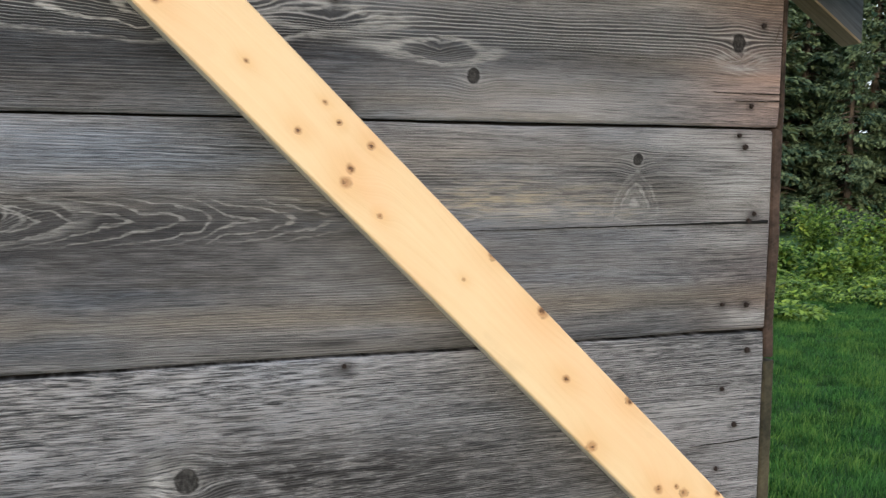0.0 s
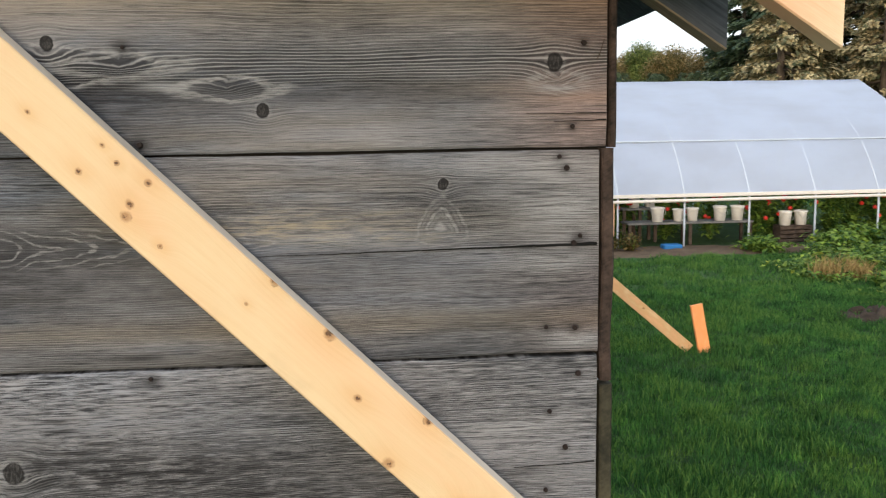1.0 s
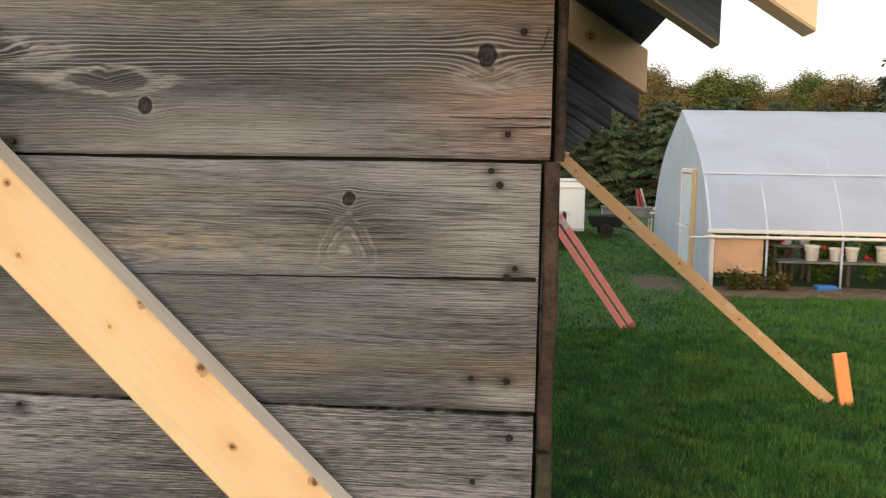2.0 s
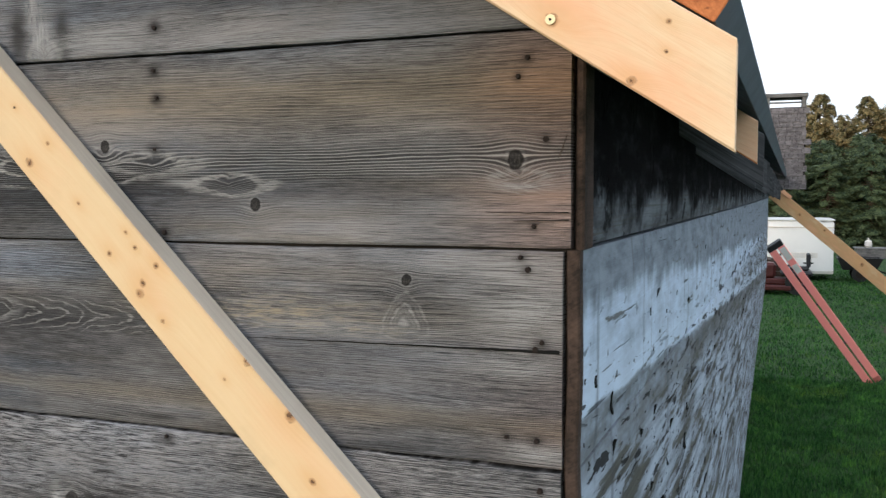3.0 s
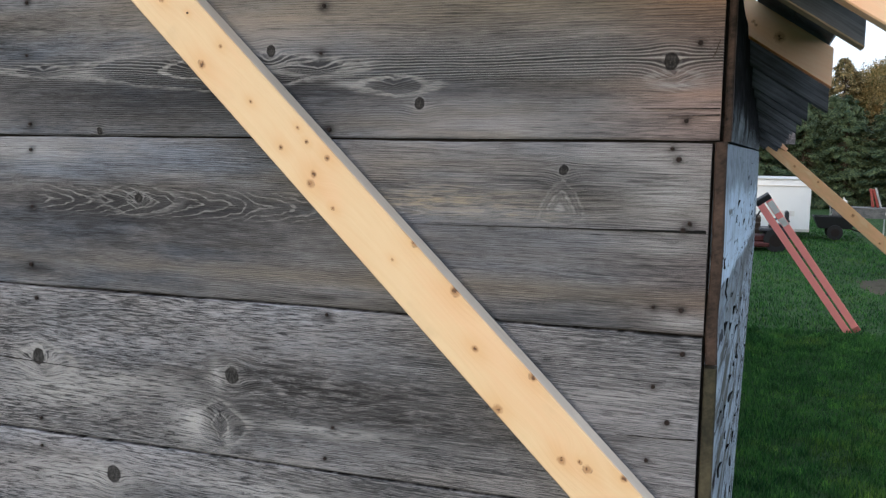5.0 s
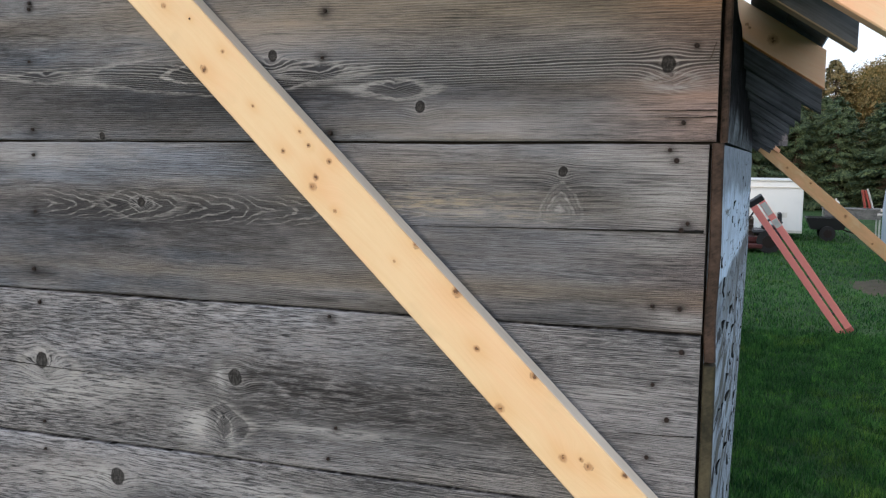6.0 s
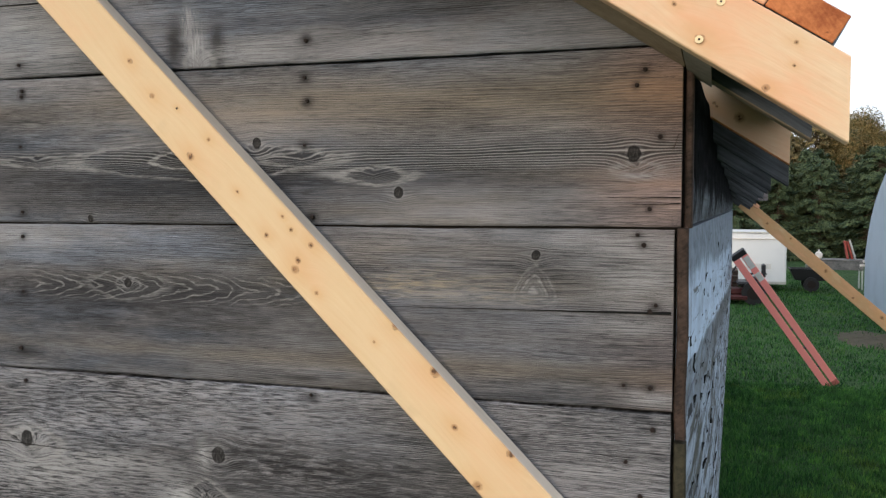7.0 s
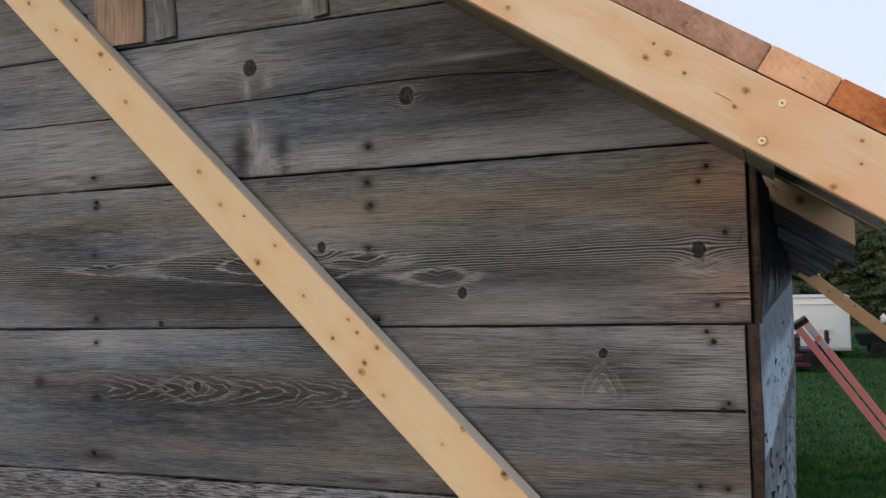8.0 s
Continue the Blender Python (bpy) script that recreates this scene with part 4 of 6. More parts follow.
    link("patch_board", timber(0.28, 0.012, 0.032, 0.003, 0.004, nx=8), OLD_GREY, wall, "pale splintered patch board", along((0.160, WALL_Y - 0.004, 2.912), (0.130, WALL_Y - 0.004, 3.15), (0, -1, 0)))
    # long shake in the knotty board
    verts, faces = [], []
    for i in range(91):
        s = i / 90
        x = -0.66 + s * 1.28
        z = 2.765 + 0.006 * math.sin(x * 4.2) + 0.004 * noise.noise(Vector((x * 6, 1, 2))) - 0.018 * max(0, x - 0.35) * 2 + 0.0012 * noise.noise(Vector((x * 30, 1, 2)))
        h = 0.0006 + 0.0014 * max(0.0, noise.noise(Vector((x * 5, 7, 3))) + 0.35)
        verts += [(x, WALL_Y - 0.0014, z - h), (x, WALL_Y - 0.0014, z + h), (x, WALL_Y + 0.004, z + h), (x, WALL_Y + 0.004, z - h)]
    faces = [(i * 4 + j, i * 4 + (j + 1) % 4, (i + 1) * 4 + (j + 1) % 4, (i + 1) * 4 + j) for i in range(90) for j in range(4)]
    link("shake", mesh_from("shake", verts, faces), VOID, wall, "thin wandering shake")
    bm = bmesh.new()
    bmesh.ops.create_cone(bm, cap_ends=True, segments=10, radius1=0.0052, radius2=0.0040, depth=0.004, matrix=Matrix.Rotation(radians(90), 4, "X"))
    head = bpy.data.meshes.new("nail")
    bm.to_mesh(head)
    bm.free()
    rnd = random.Random(4)
    for x, z in heads:
        m = Matrix.Translation((x, WALL_Y - 0.0012, z)) @ pose(0, 0, 0, rnd.uniform(-9, 9), 0, rnd.uniform(-9, 9)) @ Matrix.Scale(rnd.uniform(0.62, 0.95), 4)
        link("nail", head, RUST, wall, m=m)


make_gable()


def make_corner():
    def post(z0, z1, x0, x1, y0, y1, material, label, seed):
        me = timber(z1 - z0, y1 - y0, x1 - x0, 0.003, 0.003, seed=seed, nx=20)
        at = Vector(((x0 + x1) / 2, WALL_Y + (y0 + y1) / 2, z0))
        shed_part("corner_post", me, material, label, along(at, at + Vector((0, 0, z1 - z0)), (0, -1, 0)))
    post(1.966, 2.3138, 0.9130, 0.9310, 0.003, 0.0295, POST_BROWN, "rough reddish brown corner post", 3)
    post(0.0, 1.960, 0.9120, 0.9315, 0.002, 0.0295, POST_MOSS, "mossy lower corner post", 5)
    post(2.3146, 2.655, 0.9235, 0.9350, 0.008, 0.074, POST_BROWN, "rough brown upper corner post", 8)
    # dark strips added to give the shadow in the gaps beside the posts
    shed_part("backing_strip", box((0.890, WALL_Y + 0.0245, 0.01), (0.9115, WALL_Y + 0.029, 2.60)), DARK_BACK, "dark strip giving the shadowed gap beside the corner post")
    shed_part("backing_strip", box((0.9118, WALL_Y + 0.0245, 2.311), (0.9240, WALL_Y + 0.029, 2.60)), DARK_BACK, "")


make_corner()


def make_side_wall():
    """Level painted boards below a seam, one dark board above it."""
    def sheet(y0, y1, z0, z1, thick, seed, ny=5, nz=14):
        verts, faces = [], []
        for k in (0, 1):
            for i in range(ny + 1):
                for j in range(nz + 1):
                    y = y0 + (y1 - y0) * i / ny
                    z = z0 + (z1 - z0) * j / nz
                    if i in (0, ny):
                        y += 0.0022 * noise.noise(Vector((z * 6, seed, i)))
                    edge = 0.004 if (i in (0, ny) or j in (0, nz)) else 0.0
                    x = side_x(y, z) + 0.0028 * noise.noise(Vector((y * 5, z * 3, seed))) - (edge if k == 0 else thick)
                    verts.append((x, y, z))
        w = nz + 1
        half = (ny + 1) * w
        for i in range(ny):
            for j in range(nz):
                a, b, c, d = i * w + j, (i + 1) * w + j, (i + 1) * w + j + 1, i * w + j + 1
                faces.append((a, b, c, d))
                faces.append((half + d, half + c, half + b, half + a))
        ring = [i * w for i in range(ny + 1)] + [ny * w + j for j in range(1, w)] + [i * w + nz for i in range(ny - 1, -1, -1)] + [j for j in range(nz - 1, 0, -1)]
        for q in range(len(ring)):
            a, b = ring[q], ring[(q + 1) % len(ring)]
            faces.append((b, a, half + a, half + b))
        return mesh_from("board", verts, faces)
    wall = shed_part("side_wall", sheet(1.16, SHED_END, 0.0, 2.64, 0.02, 99, 30, 10), DARK_BACK, m=Matrix.Translation((-0.035, 0, 0)))
    shift = Matrix.Translation((0.035, 0, 0))
    seams = [0.03, 0.20, 0.502, 0.804, 1.106, 1.406, 1.702, 2.009, 2.314]
    for i in range(len(seams) - 1):
        cut = 4.4 + 1.3 * math.sin(i * 2.3)
        for y0, y1 in ((1.1265, cut), (cut + 0.003, SHED_END)):
            link("board", sheet(y0, y1, seams[i] + 0.002, seams[i + 1] - 0.002, 0.022, i * 3.1 + y0, 26, 6), PAINTED, wall, m=shift)
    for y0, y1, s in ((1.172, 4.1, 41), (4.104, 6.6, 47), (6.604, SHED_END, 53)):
        link("upper_board", sheet(y0, y1, 2.318, 2.60, 0.024, s, 24, 6), BARE_DARK, wall, "upper siding board with dark drips and painted eave shade", shift)
    # curled scabs of loose paint and torn wood
    verts, faces = [], []
    for i in range(5):
        q = i / 4
        w = 0.5 * math.sin(math.pi * (0.12 + 0.80 * q)) * (1.0 - 0.25 * (i % 2))
        lift = 0.55 * (q - 0.35) ** 2
        verts += [(lift, -w, 1.6 * (q - 0.5)), (lift + 0.10, w * 0.8, 1.6 * (q - 0.5) + 0.06), (lift - 0.10, w * 0.8, 1.6 * (q - 0.5)), (lift - 0.14, -w, 1.6 * (q - 0.5))]
    faces = [(i * 4 + j, i * 4 + (j + 1) % 4, i * 4 + 4 + (j + 1) % 4, i * 4 + 4 + j) for i in range(4) for j in range(4)] + [(3, 2, 1, 0), (16, 17, 18, 19)]
    flake = mesh_from("paint_flake", verts, faces)
    rnd = random.Random(63)
    spots = [(1.14, 2.128, 8), (1.21, 2.114, 11), (1.716, 2.153, 13), (2.371, 2.093, 14), (1.347, 1.978, 15), (2.459, 1.843, 18), (2.037, 1.837, 18), (2.333, 1.724, 24), (1.751, 1.785, 18)]
    spots += [(1.2 + 6.5 * rnd.random() ** 1.6, rnd.uniform(1.15, 2.08), rnd.uniform(7, 19)) for _ in range(75)]
    spots += [(1.25 + 3.5 * rnd.random(), rnd.uniform(2.09, 2.30), rnd.uniform(5, 10)) for _ in range(12)]
    for y, z, size in spots:
        m = shift @ pose(side_x(y, z) - 0.001, y, z, rnd.uniform(-35, 35), rnd.uniform(-10, 10), rnd.uniform(-25, 25))
        k = size * 0.001
        link("paint_flake", flake, VOID if rnd.random() < 0.6 else OLD_BROWN, wall, m=m @ Matrix.Diagonal((k, k * rnd.uniform(0.5, 1.3), k * rnd.uniform(0.6, 1.5), 1)))
    # whiskers of wood at the corner
    for a, b in (((0.902, 1.0935, 2.438), (0.908, 1.0938, 2.452)), ((0.906, 1.0938, 2.446), (0.913, 1.0940, 2.468))):
        link("splinter", timber((Vector(b) - Vector(a)).length, 0.0010, 0.0012, 0.0003, 0.0004, nx=6), OLD_BROWN, wall, "dark wood splinter", shift @ along(a, b, (0, -1, 0)))


BARE_DARK = peeling_paint("shaded_stained_board", True)
make_side_wall()


def make_other_walls():
    left = 2 * RIDGE_X - CORNER_X
    shed_part("back_wall", box((left, SHED_END - 0.04, 0.0), (side_x(SHED_END, 0.0) - 0.06, SHED_END, 2.6)), OLD_GREY, "plain grey far wall")
    shed_part("west_wall", box((left, WALL_Y + 0.03, 0.0), (left + 0.04, SHED_END - 0.045, 2.6)), OLD_GREY, "plain grey side wall")


make_other_walls()


# ---- roof ----
def make_roof():
    perp = 0.093
    fly_y = 0.855
    ang = math.atan(SLOPE)
    tail_x = 1.139

    def rafter(y, thick, material, label, shift=0.0, drop=0.0, seed=0, top_x=RIDGE_X, width=perp, under=None):
        """A rafter from the ridge to a plumb-cut tail; y is its near face."""
        a = Vector((top_x, y + thick / 2, top_line(top_x) - drop))
        bx = tail_x + shift
        b = Vector((bx, y + thick / 2, top_line(bx) - drop))
        down = Vector((-math.sin(ang), 0, -math.cos(ang))) * (width / 2)
        me = timber((b - a).length, thick, width, 0.002, 0.003, end_cut=-width * SLOPE, seed=seed, nx=24)
        if under is not None:
            me.materials.append(material)
            me.materials.append(under)
            for p in me.polygons:
                p.material_index = 1 if p.normal.z < -0.5 else 0
            material = None
        # top of the plumb cut stays over its foot
        return shed_part("rafter", me, material, label, along(a + down + Vector((0.02, 0, -0.013)), b + down + Vector((0.02, 0, -0.013)), (0, -1, 0)))

    L = (Vector((tail_x, 0, top_line(tail_x))) - Vector((RIDGE_X, 0, top_line(RIDGE_X)))).length

    def local(x, z):
        dx, dz = math.cos(ang), -math.sin(ang)
        o = Vector((RIDGE_X + 0.02 - math.sin(ang) * perp / 2, 0, top_line(RIDGE_X) - 0.013 - math.cos(ang) * perp / 2))
        p = Vector((x - o.x, 0, z - o.z))
        return p.x * dx + p.z * dz, p.x * math.sin(ang) + p.z * math.cos(ang)
    marks = [(*local(x, z), r) for x, z, r in ((0.810, 2.721, 0.004), (0.829, 2.705, 0.008), (0.798, 2.703, 0.008), (0.850, 2.675, 0.005), (1.032, 2.506, 0.007),
                                                (0.929, 2.643, 0.009), (0.948, 2.572, 0.011), (1.066, 2.533, 0.003), (0.60, 2.80, 0.007), (0.45, 2.90, 0.007), (0.30, 3.02, 0.009), (0.914, 2.622, 0.005), (1.068, 2.563, 0.005))]
    fresh = new_wood("fly_rafter_pine", 12.0, marks, (0.62, 0.41, 0.245), (0.83, 0.635, 0.42), blush=0.75)
    fly = rafter(fly_y, 0.038, fresh, "fresh pale pine barge rafter", seed=1)
    bm = bmesh.new()
    turn = Matrix.Rotation(radians(90), 4, "X")
    bmesh.ops.create_cone(bm, cap_ends=True, segments=16, radius1=0.0056, radius2=0.0054, depth=0.0016, matrix=turn)
    bmesh.ops.create_cone(bm, cap_ends=True, segments=6, radius1=0.0016, radius2=0.0016, depth=0.0022, matrix=turn)
    for face in bm.faces:
        face.material_index = 1 if all(math.hypot(v.co.x, v.co.z) < 0.002 for v in face.verts) else 0
    head = bpy.data.meshes.new("screw")
    bm.to_mesh(head)
    bm.free()
    head.materials.append(BRASS)
    head.materials.append(RUST)
    for x, z in ((0.974, 2.621), (0.947, 2.573), (0.36, 3.03), (0.33, 2.98)):
        lx, lz = local(x, z)
        link("screw", head, None, fly, "bright gold screw head", Matrix.Translation((lx, -0.0198, lz)))
    lx, lz = local(0.905, 2.634)
    crack = timber(0.028, 0.0006, 0.0008, 0.0002, 0.0003, nx=6)
    link("split", crack, RUST, fly, "short drying split", Matrix.Translation((lx - 0.02, -0.0192, lz)))
    # filler between the barge rafter and the wall, flush underneath
    def filler(x0, x1, y1, material, label):
        bm = bmesh.new()
        v = []
        for y in (fly_y + 0.0395, y1):
            for x, up in ((x0, 0.0), (x1, 0.0), (x1, 0.032), (x0, 0.032)):
                v.append(bm.verts.new((x, y, top_line(x) - perp / math.cos(ang) + 0.002 + up)))
        for f in ((0, 1, 2, 3), (7, 6, 5, 4), (0, 4, 5, 1), (1, 5, 6, 2), (2, 6, 7, 3), (3, 7, 4, 0)):
            bm.faces.new([v[i] for i in f])
        bmesh.ops.recalc_face_normals(bm, faces=bm.faces)
        shed_part("soffit_filler", bm, material, label)
    filler(RIDGE_X + 0.02, 0.921, WALL_Y - 0.006, TAN_EDGE, "tan soffit filler board")
    filler(0.923, 0.962, 1.147, GREY_EDGE, "grey soffit filler block")
    orange = new_wood("orange_rafter_pine", 15.0, [(*local(1.018, 2.559), 0.020), (*local(0.958, 2.597), 0.006), (*local(0.964, 2.589), 0.006)], (0.66, 0.42, 0.25), (0.80, 0.56, 0.37), blush=0.6)
    rafter(1.150, 0.045, OLD_DARK, "old grey gable rafter", -0.020, 0.0, 2, width=0.082, under=TAN_EDGE)
    # orange underside: the low sun's glow, put on as a colour
    rafter(1.92, 0.040, orange, "newer orange pine rafter", 0.002, -0.002, 3, width=0.076, under=ORANGE_STAKE)
    rafter(2.12, 0.048, OLD_DARK, "old grey rafter", 0.022, 0.006, 4, width=0.102)
    rafter(2.50, 0.048, OLD_DARK, "old grey rafter", 0.004, 0.006, 5, width=0.122)
    y, i = 3.0, 0
    while y < SHED_END - 0.1:
        rafter(y, 0.048, OLD_DARK, "old grey rafter", 0.004 + SKEW * (y - 2.5), 0.012 + 0.008 * math.sin(i * 2.1), 6 + i, width=0.11)
        y += 0.52
        i += 1
    # roof planks, laid along the shed from the eave up
    up = Vector((-math.cos(ang), 0, math.sin(ang)))
    nrm = Vector((math.sin(ang), 0, math.cos(ang)))
    start = Vector((1.112, 0, top_line(1.112) + 0.002))
    s, k = 0.0, 0
    widths = [0.100, 0.101, 0.235, 0.20, 0.185, 0.21, 0.2, 0.19, 0.22, 0.2, 0.2, 0.19, 0.21, 0.2]
    stuff = [RED_END, PEACH_END, MAUVE_END, OLD_GREY, MAUVE_END, OLD_GREY, OLD_BROWN]
    last = (start - Vector((RIDGE_X, 0, top_line(RIDGE_X)))).length
    tops = []
    while s < last - 0.05 and k < len(widths):
        w = min(widths[k], last - s)
        t = 0.040
        me_v = []
        for q in (fly_y + 0.003 + 0.002 * (k % 3), 1.46 if k == 2 else SHED_END + 0.12):
            sk = SKEW * max(0.0, q - 1.15)
            for a, b in ((0.0006, 0.0), (w - 0.0006, 0.0), (w - 0.0006, t), (0.0006, t)):
                p = start + up * (s + a) + nrm * b
                me_v.append((p.x + sk, q, p.z))
        faces = [(0, 1, 2, 3), (7, 6, 5, 4), (0, 4, 5, 1), (1, 5, 6, 2), (2, 6, 7, 3), (3, 7, 4, 0)]
        me = mesh_from("roof_plank", me_v, faces)
        bm = bmesh.new()
        bm.from_mesh(me)
        bmesh.ops.recalc_face_normals(bm, faces=bm.faces)
        bmesh.ops.bevel(bm, geom=list(bm.edges), offset=0.0014, segments=1, affect="EDGES")
        bm.to_mesh(me)
        bm.free()
        me.materials.append(stuff[k] if k < len(stuff) else OLD_GREY)
        me.materials.append(SLATE_EDGE)
        me.materials.append(OLD_DARK)
        for p in me.polygons:
            if abs(p.normal.y) < 0.3:
                p.material_index = 1 if k == 0 and p.normal.x > 0.6 and p.normal.z < 0.6 else 2
        link("roof_plank", me, None, shed, ("dark red sawn roof plank", "peach sawn roof plank", "short mauve brown roof plank", "", "", "", "")[k] if k < 7 else "", SHED_INV)
        s += widths[k]
        k += 1
    # far slope
    t0, t1 = top_line(RIDGE_X), top_line(1.11)
    xl = 2 * RIDGE_X - 1.11
    me = mesh_from("roof_slope", [(xl, 0.81, t1), (RIDGE_X - 0.002, 0.81, t0), (RIDGE_X - 0.002, SHED_END + 0.1, t0), (xl, SHED_END + 0.1, t1),
                                  (xl, 0.81, t1 + 0.045), (RIDGE_X - 0.002, 0.81, t0 + 0.045), (RIDGE_X - 0.002, SHED_END + 0.1, t0 + 0.045), (xl, SHED_END + 0.1, t1 + 0.045)],
                   [(0, 1, 2, 3), (7, 6, 5, 4), (0, 4, 5, 1), (1, 5, 6, 2), (2, 6, 7, 3), (3, 7, 4, 0)])
    shed_part("roof_slope", me, OLD_GREY, "boarded far roof slope")
    a, b = Vector((xl, 0.81, t1 - 0.055)), Vector((RIDGE_X - 0.03, 0.81, t0 - 0.055))
    shed_part("rafter", timber((b - a).length, 0.038, perp, 0.002, 0.003, seed=77), fresh, "fresh pale pine barge rafter", along(a, b, (0, -1, 0)))


TAN_EDGE = rough_stock("tan_soffit_wood", (0.20, 0.145, 0.095), (0.46, 0.35, 0.24), 37)
GREY_EDGE = rough_stock("grey_soffit_wood", (0.16, 0.14, 0.115), (0.33, 0.29, 0.24), 39)
# outer eave edge: its bluish shade is put into the colour
SLATE_EDGE = plain("slate_blue_shade", (0.085, 0.115, 0.145), 0.6, 0.0, 0.35)
make_roof()


# ---- timbers on and beside the shed ----
def make_brace():
    d, n = Vector((0.711, 0, -0.703)), Vector((0.703, 0, 0.711))
    o = Vector((-0.14, WALL_Y - 0.0245, 2.597)) + n * 0.0370
    spots = ((0.012, 0.001, 8), (0.094, -0.012, 8), (0.15, 0.008, 3.5), (0.239, 0.012, 6), (0.233, -0.037, 11), (0.349, -0.015, 5), (0.446, 0.018, 5), (0.475, 0.013, 5),
             (0.447, -0.029, 7), (0.522, 0.022, 8), (0.523, -0.017, 9), (0.531, -0.033, 11), (0.59, -0.032, 5), (0.734, 0.036, 9), (0.727, -0.013, 4), (0.84, 0.033, 14),
             (0.931, -0.009, 9), (1.028, 0.034, 11), (1.029, -0.049, 12), (1.158, -0.026, 11), (1.195, -0.003, 10), (1.178, -0.004, 6), (1.241, 0.033, 9), (1.36, -0.03, 8), (-0.571, -0.021, 8), (-0.471, -0.016, 6), (-0.413, 0.002, 6), (-0.34, 0.02, 11), (-0.223, -0.011, 8))
    start = 0.95
    wood = new_wood("brace_pine", 31.0, [(u + start, v + 0.0115, r * 0.00105) for u, v, r in spots], (0.62, 0.445, 0.25), (0.73, 0.555, 0.34), period=0.014, blush=0.22)
    a, b = o - d * start, o + d * 1.45
    m = along(a, b, (0, -1, 0))
    brace = empty("diagonal_brace", a, "fresh knotty pine brace nailed aslant across the grey wall", "brace")
    inv = Matrix.Translation(-a)
    me = timber((b - a).length, 0.045, 0.094, 0.0025, 0.0015, seed=2, nx=30)
    me.materials.append(wood)
    # the long edges carry the grey cast of skylight in their colour
    me.materials.append(rough_stock("skylit_pine_edge", (0.68, 0.58, 0.47), (0.85, 0.75, 0.62), 35))
    for p in me.polygons:
        p.material_index = 1 if abs(p.normal.z) > 0.9 else 0
    link("plank", me, None, brace, "", inv @ m)
    bm = bmesh.new()
    bmesh.ops.create_cone(bm, cap_ends=True, segments=10, radius1=0.0035, radius2=0.003, depth=0.002, matrix=Matrix.Rotation(radians(90), 4, "X"))
    head = bpy.data.meshes.new("nail")
    bm.to_mesh(head)
    bm.free()
    for u, v in ((0.15, 0.015), (-0.30, 0.02), (1.30, 0.01)):
        link("nail", head, RUST, brace, "dark nail head", inv @ m @ Matrix.Translation((u + start, -0.0230, v + 0.004)) @ Matrix.Scale(0.55, 4))


make_brace()


def make_prop():
    top, foot = Vector((1.20, 8.42, 2.38)), Vector((3.90, 8.50, 0.03))
    n = (foot - top).normalized().cross(Vector((0, 1, 0)))
    prop = empty("prop", foot, "long pine prop leaning from the eave to the lawn", "prop")
    inv = Matrix.Translation(-foot)
    link("plank", timber((foot - top).length, 0.045, 0.115, 0.003, 0.004, seed=9), PINE, prop, "", inv @ along(top, foot, (0, -1, 0)))
    link("bark_strip", timber(0.26, 0.040, 0.016, 0.005, 0.010, seed=17, nx=10), BARK, prop, "dark strip of bark left on the edge", inv @ along(top, foot, (0, -1, 0)) @ Matrix.Translation((2.12, 0.0, 0.055)))
    link("block", timber(0.10, 0.03, 0.035, 0.003, seed=13, nx=2), PEACH_END, prop, "small peach wood block", inv @ along((1.275, 8.40, 2.395), (1.350, 8.40, 2.330), (0, -1, 0)))
    stake = link("stake", timber(0.62, 0.04, 0.125, 0.003, 0.002, seed=12), ORANGE_STAKE, m=along((4.06, 8.42, -0.1), (3.95, 8.45, 0.50), (0, -1, 0)))
    tagged(stake, "orange lumber stake driven into the lawn", "stake")


make_prop()


# ---- ladder, leaning on the far corner of the shed ----
def make_ladder():
    top, foot = Vector((1.245, 11.50, 1.71)), Vector((2.43, 11.95, 0.02))
    x_way = (top - foot).normalized()
    z_way = Vector((0.83, 0.0, 0.555))
    z_way = (z_way - x_way * z_way.dot(x_way)).normalized()
    m = along(foot, top, -z_way.cross(x_way))
    L = (top - foot).length
    lad = empty("stepladder", foot, "folded red fibreglass stepladder leaning on the shed corner", "ladder")
    m = Matrix.Translation(-foot) @ m
    for z, w in ((-0.056, 0.086), (0.056, 0.086)):
        for y in (-0.036, 0.036):
            link("rail", timber(L, 0.028, w, 0.003), LADDER_RED, lad, "", m @ Matrix.Translation((0, y, z)))
    for i in range(6):
        x = 0.3 + i * (L - 0.6) / 5
        part("step", box((x - 0.01, -0.022, -0.09), (x + 0.01, 0.022, 0.09), 0.003), BLACK, lad, "", m)
    part("top_cap", box((L - 0.03, -0.058, -0.102), (L + 0.045, 0.058, 0.102), 0.010), BLACK, lad, "black moulded top cap", m)
    for y in (-0.055, 0.055):
        for s0, s1 in ((0.05, 0.23), (0.31, 0.43)):
            part("sticker", box((L - s1, y - 0.004, 0.020), (L - s0, y + 0.004, 0.094), 0.001), LABEL_WHITE, lad, "scuffed white label", m)
    for z in (-0.055, 0.055):
        for y in (-0.036, 0.036):
            part("foot", box((-0.02, y - 0.022, z - 0.045), (0.05, y + 0.022, z + 0.045), 0.006), FOOT_RED, lad, "scuffed dull red foot", m)


make_ladder()


